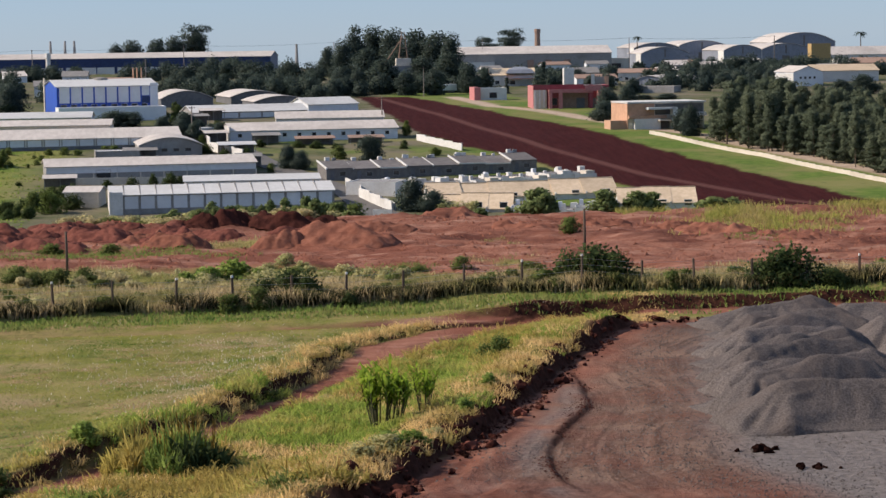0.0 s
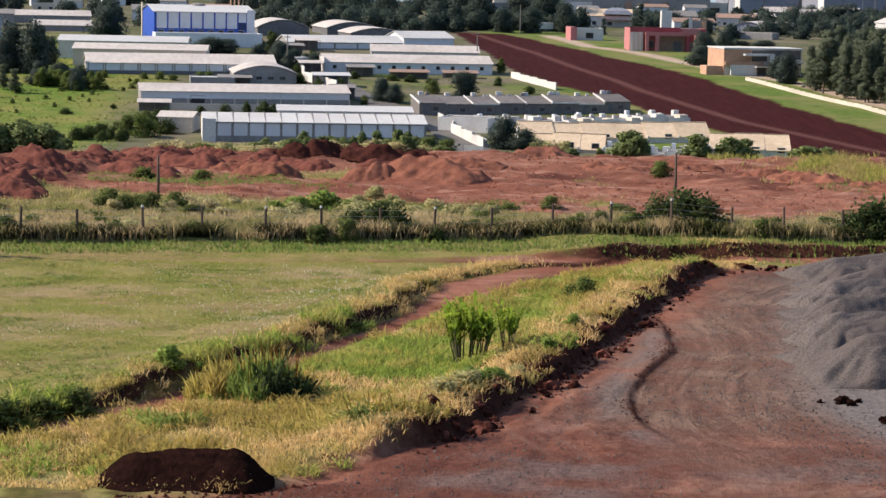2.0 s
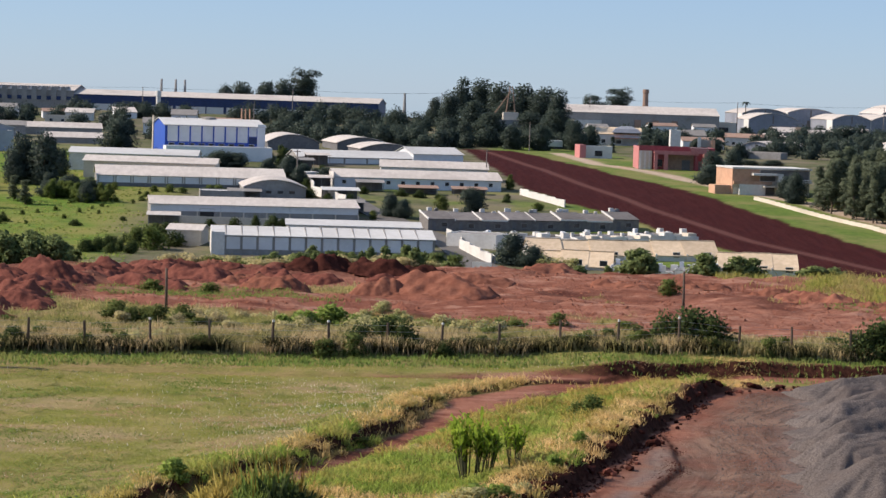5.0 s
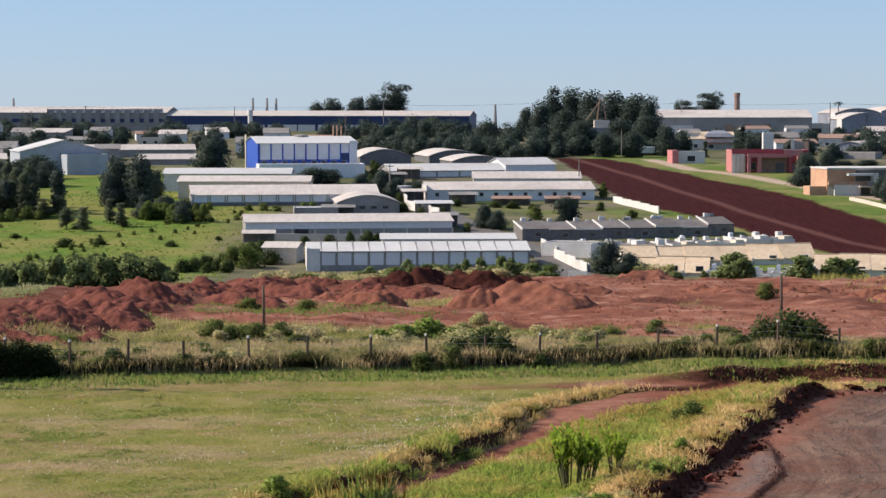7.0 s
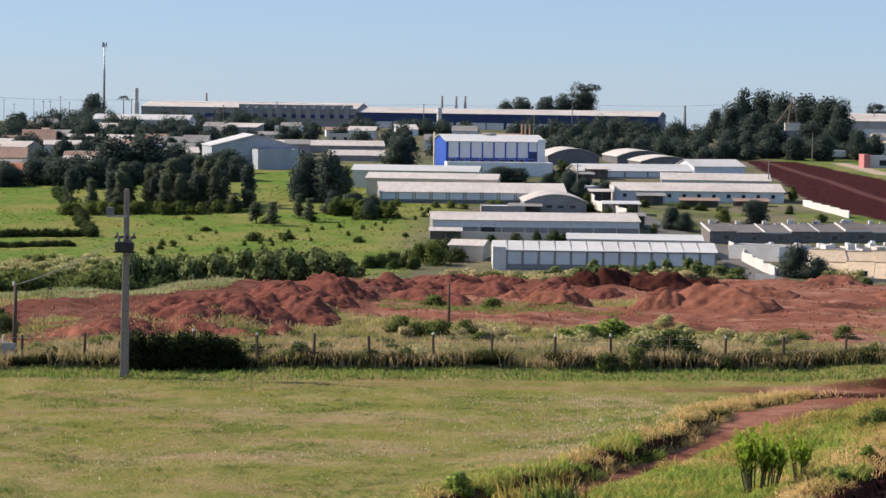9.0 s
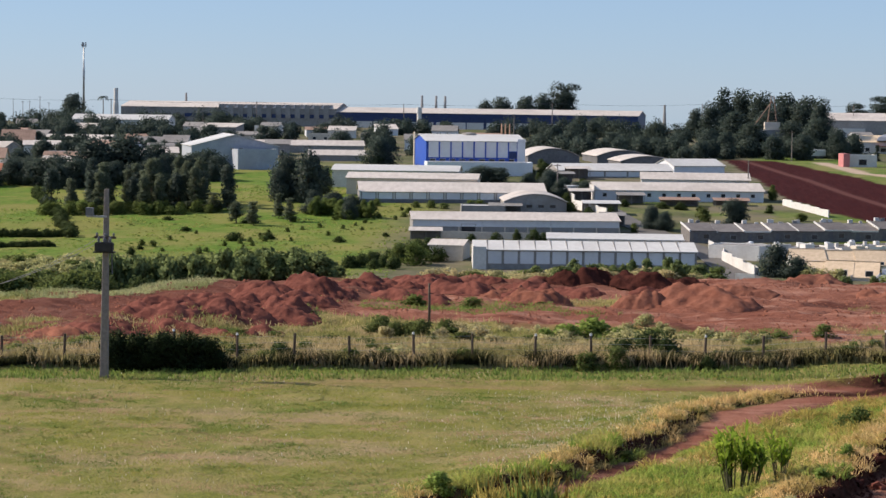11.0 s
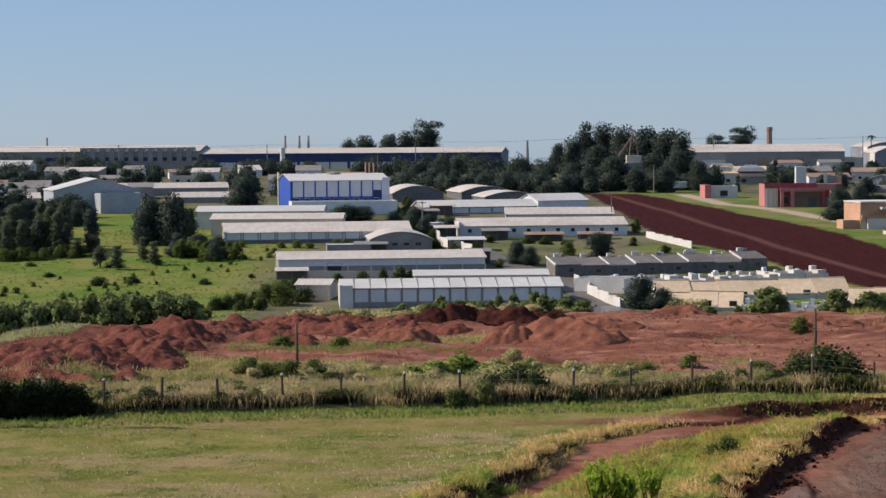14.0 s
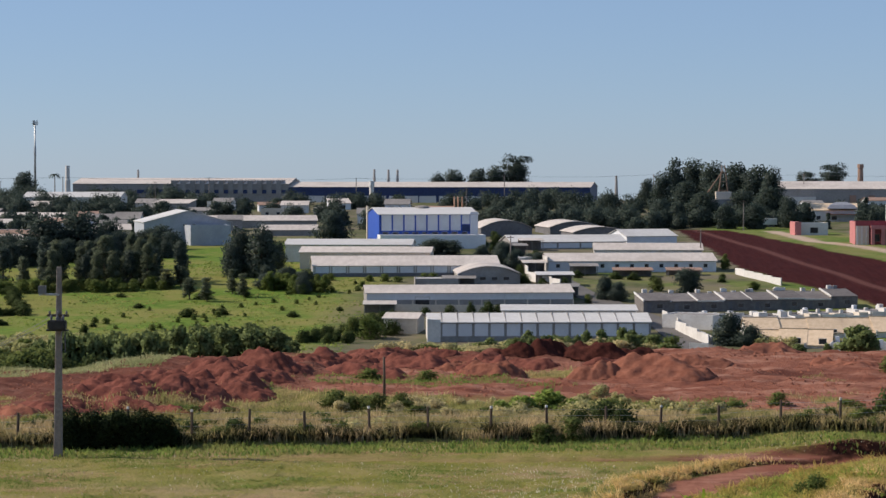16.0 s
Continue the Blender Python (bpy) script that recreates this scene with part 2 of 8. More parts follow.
def array_mesh(name, verts, faces, material, parent=None, smooth=False, puff=None):
    """A mesh of equal-sided faces from numpy arrays."""
    k = faces.shape[1]
    me = bpy.data.meshes.new(name)
    me.vertices.add(len(verts))
    me.vertices.foreach_set("co", np.ascontiguousarray(verts, dtype=np.float32).ravel())
    me.loops.add(faces.size)
    me.loops.foreach_set("vertex_index", np.ascontiguousarray(faces, dtype=np.int32).ravel())
    me.polygons.add(len(faces))
    me.polygons.foreach_set("loop_start", np.arange(0, faces.size, k, dtype=np.int32))
    me.polygons.foreach_set("loop_total", np.full(len(faces), k, dtype=np.int32))
    if smooth:
        me.polygons.foreach_set("use_smooth", np.ones(len(faces), dtype=bool))
    me.update(calc_edges=True)
    me.materials.append(material)
    if puff is not None:
        at = me.attributes.new("puff", 'FLOAT_VECTOR', 'POINT')
        at.data.foreach_set("vector", np.ascontiguousarray(np.broadcast_to(puff, (len(verts), 3)), dtype=np.float32).ravel())
    ob = new(name, me)
    ob.parent = parent
    return ob


def thing(name, m, label, category, group="", kind=""):
    ob = new(name)
    ob.empty_display_size = 0.2
    ob.matrix_basis = m
    return tagged(ob, label, category, group, kind)


def box(bm, x0, x1, y0, y1, z0, z1):
    v = [bm.verts.new(c) for c in ((x0, y0, z0), (x1, y0, z0), (x1, y1, z0), (x0, y1, z0), (x0, y0, z1), (x1, y0, z1), (x1, y1, z1), (x0, y1, z1))]
    for f in ((3, 2, 1, 0), (4, 5, 6, 7), (0, 1, 5, 4), (1, 2, 6, 5), (2, 3, 7, 6), (3, 0, 4, 7)):
        bm.faces.new([v[i] for i in f])
    return bm


def boxes(*dims):
    bm = bmesh.new()
    for d in dims:
        box(bm, *d)
    return bm


def tube(bm, rings, sides=8):
    """A closed skin over rings of (centre, radius)."""
    loops = []
    for c, r in rings:
        loops.append([bm.verts.new((c[0] + r * math.cos(2 * math.pi * i / sides), c[1] + r * math.sin(2 * math.pi * i / sides), c[2])) for i in range(sides)])
    for a, b in zip(loops, loops[1:]):
        for i in range(sides):
            bm.faces.new((a[i], a[(i + 1) % sides], b[(i + 1) % sides], b[i]))
    bm.faces.new(list(reversed(loops[0])))
    bm.faces.new(loops[-1])
    return bm


def rod(bm, a, b, ra, rb, sides=6):
    """A tapered rod from a to b."""
    a, b = Vector(a), Vector(b)
    q = (b - a).to_track_quat("Z", "Y").to_matrix()
    loops = []
    for c, r in ((a, ra), (b, rb)):
        loops.append([bm.verts.new(c + q @ Vector((r * math.cos(2 * math.pi * i / sides), r * math.sin(2 * math.pi * i / sides), 0))) for i in range(sides)])
    for i in range(sides):
        bm.faces.new((loops[0][i], loops[0][(i + 1) % sides], loops[1][(i + 1) % sides], loops[1][i]))
    bm.faces.new(list(reversed(loops[0])))
    bm.faces.new(loops[1])
    return bm


# ---- the lie of the land ----
def hash2(i, j, seed):
    h = (i.astype(np.int64) * 374761393 + j.astype(np.int64) * 668265263 + seed * 982451653) & 0xffffffff
    h = ((h ^ (h >> 13)) * 1274126177) & 0xffffffff
    return ((h ^ (h >> 16)) & 0xffff) / 65535.0


def vnoise(x, y, seed=0):
    i, j = np.floor(x), np.floor(y)
    u, v = x - i, y - j
    u, v = u * u * (3 - 2 * u), v * v * (3 - 2 * v)
    a, b = hash2(i, j, seed), hash2(i + 1, j, seed)
    c, d = hash2(i, j + 1, seed), hash2(i + 1, j + 1, seed)
    return (a + (b - a) * u) * (1 - v) + (c + (d - c) * u) * v


def fbm(x, y, scale, seed=0, octaves=4):
    """About -1 to 1; scale in metres."""
    s, amp, tot = 0, 1.0, 0
    for k in range(octaves):
        s = s + amp * (vnoise(x / scale * 2 ** k + 17.3 * k, y / scale * 2 ** k - 9.1 * k, seed + k) * 2 - 1)
        tot += amp
        amp *= 0.55
    return s / tot


def smooth(v, lo, hi):
    t = np.clip((v - lo) / (hi - lo), 0, 1)
    return t * t * (3 - 2 * t)


def line_dist(x, y, pts):
    best = np.full(np.shape(x), 1e9)
    for (ax, ay), (bx, by) in zip(pts, pts[1:]):
        dx, dy = bx - ax, by - ay
        t = np.clip(((x - ax) * dx + (y - ay) * dy) / (dx * dx + dy * dy), 0, 1)
        best = np.minimum(best, np.hypot(x - ax - t * dx, y - ay - t * dy))
    return best


def inside(x, y, poly):
    r = np.zeros(np.shape(x), bool)
    for (ax, ay), (bx, by) in zip(poly, poly[1:] + poly[:1]):
        if ay == by:
            continue
        r ^= ((ay > y) != (by > y)) & (x < (bx - ax) * (y - ay) / (by - ay) + ax)
    return r


def signed(x, y, poly):
    """Metres into the polygon (outside: minus)."""
    d = line_dist(x, y, poly + poly[:1])
    return np.where(inside(x, y, poly), d, -d)


def rounded(pts, times=2):
    """The line with its corners cut, so that it bends smoothly."""
    for _ in range(times):
        out = [pts[0]]
        for (ax, ay), (bx, by) in zip(pts, pts[1:]):
            out += [(0.75 * ax + 0.25 * bx, 0.75 * ay + 0.25 * by), (0.25 * ax + 0.75 * bx, 0.25 * ay + 0.75 * by)]
        pts = out + [pts[-1]]
    return pts


LAND_Y = (-400, 0, 6, 15, 28, 40, 60, 125, 182, 200, 260, 330, 420, 460, 520, 600, 700, 800, 1000, 1200, 1300, 1500, 2500, 5000)
LAND_Z = (-1.6, -1.6, -3.5, -7.5, -12, -14.2, -14.4, -14.4, -14.7, -17.0, -25, -32, -34.2, -34.0, -31, -26.5, -23, -21.5, -18.5, -16, -15.6, -19, -42, -70)
PATH = [(-16, 64), (-10.7, 69.7), (-7.6, 73.7), (-4.2, 78.6), (-0.4, 87.8), (2.4, 94.1), (4.5, 99.4), (6.7, 106.6), (9.1, 109.9), (10.7, 112.4), (14.9, 115.7), (19, 117.3)]
PATH = rounded(PATH)
TRACK = [(-14, 114.5), (-2, 114.6), (8, 115.2), (14, 117.0), (19, 118.2), (26, 118.0), (36, 118.6), (50, 119)]
YARD_EDGE = [(-12, 54), (-7.7, 59.2), (-1.4, 62.4), (3.2, 69.8), (5.2, 74), (7.8, 80.4), (10.2, 87.8), (12.8, 95.4), (16.0, 105.5), (18.4, 112), (25, 114.2), (34, 115.6), (70, 118)]
YARD_EDGE = rounded(YARD_EDGE)
YARD = YARD_EDGE + [(70, 30), (-12, 30)]
RIM = [(12.4, 66), (10.9, 69.4), (10.2, 71.4), (9.95, 74), (10.05, 76.2), (10.35, 78.5), (11.5, 83.2), (12.7, 86.4), (13.35, 89.2), (13.8, 93.2), (13.6, 97), (14.4, 101), (16.6, 105.8), (19.6, 110.5)]
RIM = rounded(RIM, 3)
FENCE = [(-60, 109), (-32, 117), (-18, 119.5), (-6, 121.8), (10, 123.9), (23.5, 121.5), (34, 122.5), (60, 125)]
SOIL_BANK = [(-35.04, 129.5), (-31.56, 134.6), (-28.11, 139.8), (-24.88, 146), (-22.07, 154.9), (-19.85, 162.3), (-15.11, 173.5), (-10.11, 177.1), (-4.73, 173.4)]
DARK = [(41, 840), (60, 836), (80, 690), (91, 645), (106, 552), (127, 462), (136, 400), (85, 400), (94, 436), (83, 487), (69.8, 540), (55, 584), (47.3, 626), (44, 697)]
TRAIL = [(48, 838), (57, 720), (66, 640), (76, 575), (91, 510), (112, 456), (125, 420)]
LANE = [(75, 830), (82, 742), (97, 690), (108, 640), (121, 602), (134, 545), (150, 482), (170, 430)]


def fence_y(x):
    return np.interp(x, [p[0] for p in FENCE], [p[1] for p in FENCE])


def ground_z(x, y):
    x, y = np.asarray(x, float), np.asarray(y, float)
    fall = y + 20 * smooth(-x, 24, 44) * smooth(y, 130, 150) * (1 - smooth(y, 330, 420))
    z = np.interp(fall, LAND_Y, LAND_Z) + EYE + 0.45 * smooth(x, -20, 0) * smooth(y, 150, 180) * (1 - smooth(y, 190, 220))
    near = smooth(y, 40, 60) * (1 - smooth(y, 184, 200))
    yard = signed(x, y, YARD)
    on_yard = smooth(yard, -0.2, 0.8)
    z = z + near * (1 - 0.75 * on_yard) * 0.16 * fbm(x, y, 4.0, 3)
    dp = path_d(x, y)
    z = z - near * 0.20 * (1 - smooth(dp, 0.8, 1.5)) + near * (0.42 + 0.36 * fbm(x, y, 2.0, 13)) * (smooth(dp, 0.95, 1.3) - smooth(dp, 2.0, 7.0)) * np.where(left_of_path(x, y), 1.0, 0.15) * (1 - smooth(y, 103, 110))
    z = z - near * 0.12 * (1 - smooth(line_dist(x, y, TRACK), 0.6, 1.6))
    fl = y - fence_y(x)
    z = z + near * (0.25 + 0.15 * fbm(x, y, 5.0, 15)) * smooth(fl, -1.0, -0.35) * (1 - smooth(fl, 3, 14)) * (1 - smooth(np.abs(x), 55, 80))
    wander = yard + 0.5 * fbm(x, y, 2.2, 19)
    berm = (smooth(-wander, -0.1, 0.35) - smooth(-wander, 1.5, 5.0)) * (0.58 + 0.42 * fbm(x, y, 1.6, 11)) * (0.25 + 0.75 * smooth(y, 64, 71)) * (1 - smooth(y, 110, 114))
    z = z + near * np.clip(berm, -0.05, 1)
    # the cut bank behind the track
    cut = y - np.interp(x, [p[0] for p in TRACK], [p[1] for p in TRACK]) + 0.3 * fbm(x, y, 2.0, 20)
    z = z + near * (0.5 + 0.25 * fbm(x, y, 2.5, 22)) * smooth(cut, 1.2, 1.6) * (1 - smooth(fl, 1, 8)) * smooth(x, 9, 15) * (1 - smooth(x, 50, 60))
    # the graded rim in the yard and its wheel ruts
    dr = line_dist(x, y, RIM)
    off = x - np.interp(y, [p[1] for p in RIM], [p[0] for p in RIM]) + 0.25 * fbm(x, y, 1.5, 27)
    right = smooth(off, -0.08, 0.14) * (1 - 0.8 * smooth(off, 1.0, 5.0))
    z = z - near * on_yard * 0.14 * right * smooth(y, 69, 73) * (1 - smooth(y, 94, 99)) + near * on_yard * 0.06 * fbm(x * 1.0, y * 0.25, 1.2, 23)
    z = z + near * on_yard * 0.17 * fbm(yard * 1.0, (x + y) * 0.16, 0.9, 29, 4) * (1 - smooth(yard, 3.5, 7)) * (1 - smooth(y, 76, 90))
    for c in (1.6, 3.2, 4.3, 6.0, 7.2):
        z = z - near * on_yard * 0.025 * right * np.exp(-((dr + 0.4 * fbm(x, y, 16, 97) - c) / 0.25) ** 2)
    # rough earth beyond the fence
    rough = smooth(y - fence_y(x), 6, 16) * (1 - smooth(y, 184, 196))
    z = z + rough * (0.55 * fbm(x * 0.7, y, 7.0, 31, 5) + 0.38 * np.abs(fbm(x * 0.6, y, 2.6, 35, 4)) + 0.17 * fbm(x * 0.7, y, 0.9, 37, 3))
    # the long bank of tipped earth
    bank = 1 - smooth(line_dist(x, y, SOIL_BANK) + 2.0 * fbm(x, y, 6.0, 33), 1.5, 6.0)
    z = z + rough * bank * (0.35 + 0.7 * fbm(x, y, 5.0, 34, 4) + 0.5 * np.abs(fbm(x, y, 1.8, 36, 3)))
    far = smooth(y, 400, 460)
    z = z + far * (1 - smooth(signed(x, y, DARK), -6, 6)) * 0.5 * fbm(x, y, 30.0, 41)
    return z


def path_d(x, y):
    """Metres to the middle of the footpath, which widens towards the track."""
    return np.maximum(line_dist(x, y, PATH) - 1.1 * smooth(y, 95, 108), 0)


def left_of_path(x, y):
    return x < np.interp(y, [p[1] for p in PATH], [p[0] for p in PATH])


def gz(x, y):
    return float(ground_z(np.array([x]), np.array([y]))[0])


def build_ground():
    ys = np.concatenate([np.array([-400, -200, -100, -50, -20, -8, -3]), np.arange(0, 56, 2.0), np.arange(56, 190, 0.34), np.linspace(191, 425, 26), np.arange(428, 560, 2.2),
                         np.arange(562, 700, 2.6), np.arange(702, 900, 4.0), np.arange(910, 1500, 20), np.geomspace(1510, 4900, 14)])
    fine = np.linspace(-0.31, 0.31, 440)
    side = 0.31 + np.geomspace(0.004, 40, 40)
    us = np.concatenate([-side[::-1], fine, side])
    w = np.maximum(np.abs(ys), 45)
    x = np.clip(us[None, :] * w[:, None], -4800, 4800)
    # keep every row strictly widening
    x = x + us[None, :] * 1e-3
    y = np.repeat(ys[:, None], len(us), 1)
    z = ground_z(x, y)
    n, m = x.shape
    idx = np.arange(n * m).reshape(n, m)
    faces = np.stack([idx[:-1, :-1], idx[:-1, 1:], idx[1:, 1:], idx[1:, :-1]], -1).reshape(-1, 4)
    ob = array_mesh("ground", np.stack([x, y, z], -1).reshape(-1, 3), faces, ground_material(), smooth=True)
    tagged(ob, "grassy and red-earth ground with a gravel yard, a valley and fields", "ground", kind="structure")
    x, y = x.ravel(), y.ravel()
    yard = signed(x, y, YARD)
    wob = 1.2 * fbm(x, y, 2.5, 51)
    near = (y < 200)
    dp, dt = path_d(x, y) + 0.35 * wob, line_dist(x, y, TRACK) + 0.5 * wob
    fy = y - fence_y(x)
    soil = np.maximum((1 - smooth(dp, 0.55, 1.05)), (0.25 + 0.75 * smooth(x + 5 * wob, -2, 9)) * (1 - smooth(dt - 0.8 * smooth(x, 2, 10), 0.5, 1.5)))
    soil = np.maximum(soil, smooth(yard + 0.5 * wob, -1.2, 0.2))
    patch = fbm(x, y, 9.0, 61, 4)
    leftgrass = (1 - smooth(x, -8, 14)) * (1 - smooth(fy, 18, 32))
    start = 20 - 11 * smooth(x, -4, 18)
    redzone = smooth(fy + 4 * patch - start, 0, 5) * (1 - smooth(y, 184, 215)) * (1 - 0.85 * smooth(patch + 0.55 * leftgrass, 0.25, 0.45))
    bank = 1 - smooth(line_dist(x, y, SOIL_BANK) + 2.0 * fbm(x, y, 6.0, 33), 3.0, 5.5)
    soil = np.where(near, np.maximum(np.maximum(soil, redzone), bank * (fy > 4)), 0)
    grey = smooth(yard + wob, 0.3, 3.0)
    rimx = np.interp(y, [p[1] for p in RIM], [p[0] for p in RIM])
    grey = grey * (0.2 + 0.8 * smooth(x - rimx + 0.8 * wob, -3.5, 0.5)) * near * (0.45 + 0.55 * smooth(y + 6 * fbm(x * 0.4, y, 4.0, 53), 67, 75))
    gravelly = near * smooth(x - np.interp(y, (60, 77, 84, 99, 110, 116), (20, 16.8, 18, 20.5, 23, 27)) + 0.8 * wob, -2.2, 1.0) * (yard > 0)
    gravelly = np.maximum(gravelly, 0.6 * near * (yard > 0.5) * np.exp(-((x - rimx + 0.7) / 0.6) ** 2) * smooth(y, 68, 72) * (1 - smooth(y, 90, 97)) * smooth(fbm(x, y, 2.0, 55), -0.4, 0.2))
    gravelly = np.maximum(gravelly, 0.45 * near * smooth(yard, 1.0, 3.0) * (1 - smooth(y, 70, 76)) * smooth(fbm(x * 0.6, y, 2.2, 56, 5), -0.1, 0.5))
    dark = smooth(signed(x, y, DARK) + 2.0 * fbm(x, y, 6, 71), -0.7, 0.7)
    trail = (1 - smooth(line_dist(x, y, TRAIL), 0.8, 2.0)) * 0.8
    lane = (1 - smooth(line_dist(x, y, LANE), 2.0, 4.0))
    lush = (y > 400) * np.clip(smooth(-45 - x + 6 * fbm(x, y, 25, 81), -6, 10) * (1 - smooth(y, 700, 800)) + 0.75 * smooth(x, 44, 60) * smooth(signed(x, y, DARK) + 6 * fbm(x, y, 12, 85), -40, -28) + 0.6 * smooth(fbm(x, y, 9, 83), -0.2, 0.3) * smooth(x, -6, 4) * (1 - smooth(x, 45, 52)) * smooth(y, 555, 565) * (1 - smooth(y, 600, 612)), 0, 1)
    # dug: dark turned earth at the yard's edge, plus painted shade on steep faces
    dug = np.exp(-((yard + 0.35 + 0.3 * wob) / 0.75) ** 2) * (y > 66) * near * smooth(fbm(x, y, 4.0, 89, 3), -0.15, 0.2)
    # shade of the bank face above the path, painted dark
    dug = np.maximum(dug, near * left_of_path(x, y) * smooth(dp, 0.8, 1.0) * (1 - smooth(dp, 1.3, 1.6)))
    # shaded face of the yard bank, painted as a dark strip
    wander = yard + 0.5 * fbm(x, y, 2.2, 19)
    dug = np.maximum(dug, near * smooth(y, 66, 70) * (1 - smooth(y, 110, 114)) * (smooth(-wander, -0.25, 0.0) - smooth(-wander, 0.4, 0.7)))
    # brown cut face behind the track, its shade painted in
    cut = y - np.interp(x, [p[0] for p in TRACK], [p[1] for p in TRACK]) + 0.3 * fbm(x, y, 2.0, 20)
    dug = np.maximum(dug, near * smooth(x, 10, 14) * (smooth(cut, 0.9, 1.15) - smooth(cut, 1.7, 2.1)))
    # shadow line under the graded rim, painted as a dark stripe
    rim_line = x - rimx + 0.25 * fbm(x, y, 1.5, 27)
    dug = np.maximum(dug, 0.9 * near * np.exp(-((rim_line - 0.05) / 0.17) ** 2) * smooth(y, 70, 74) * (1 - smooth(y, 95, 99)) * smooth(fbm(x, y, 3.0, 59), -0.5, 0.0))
    # shaded gaps between tufts on the strip, painted dark on the ground
    strip = near * ~left_of_path(x, y) * smooth(-yard, 0.3, 0.8) * (y < 112) * (x < 30)
    dug = np.maximum(dug, 0.6 * strip * smooth(fbm(x, y, 1.4, 58, 3), -0.05, 0.3))
    pink = smooth(fbm(x * 0.35, y, 3.2, 91, 4), 0.08, 0.5) * (y < 117)
    wet = near * np.maximum(smooth(fbm(x, y, 5.0, 95, 4), 0.1, 0.5), 0.8 * (1 - smooth(x, -30, -18)) * smooth(fy, 8, 14))
    lane_marks = smooth(fbm(yard * 1.0, (x + y) * 0.10, 0.9, 96, 4), 0.0, 0.45) * (yard > 0.4) * near
    wet = np.maximum(np.maximum(wet, 0.8 * bank) * (yard < 0.2), lane_marks)
    wet = np.maximum(wet, near * (yard > 0) * (1 - smooth(y, 68, 84)) * smooth(fbm(x * 0.3, y, 2.0, 57, 5), -0.45, 0.1))
    dr = line_dist(x, y, RIM) * np.sign(x - rimx + 1e-6) + 0.4 * fbm(x, y, 16, 97)
    ruts = np.zeros_like(x)
    for c in (-4.6, -3.4, -2.2, 1.6, 3.2, 4.3, 6.0, 7.2):
        ruts = np.maximum(ruts, np.exp(-((dr - c) / 0.12) ** 2))
    ruts = ruts * (0.4 + 0.6 * smooth(fbm(x, y, 4, 99), -0.3, 0.3)) * (yard > 0.5) * near
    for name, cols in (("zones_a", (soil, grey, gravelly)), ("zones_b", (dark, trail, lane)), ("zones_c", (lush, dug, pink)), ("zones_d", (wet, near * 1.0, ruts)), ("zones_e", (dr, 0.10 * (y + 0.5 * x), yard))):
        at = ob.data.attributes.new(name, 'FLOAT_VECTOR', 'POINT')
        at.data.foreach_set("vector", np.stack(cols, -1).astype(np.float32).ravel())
    return ob


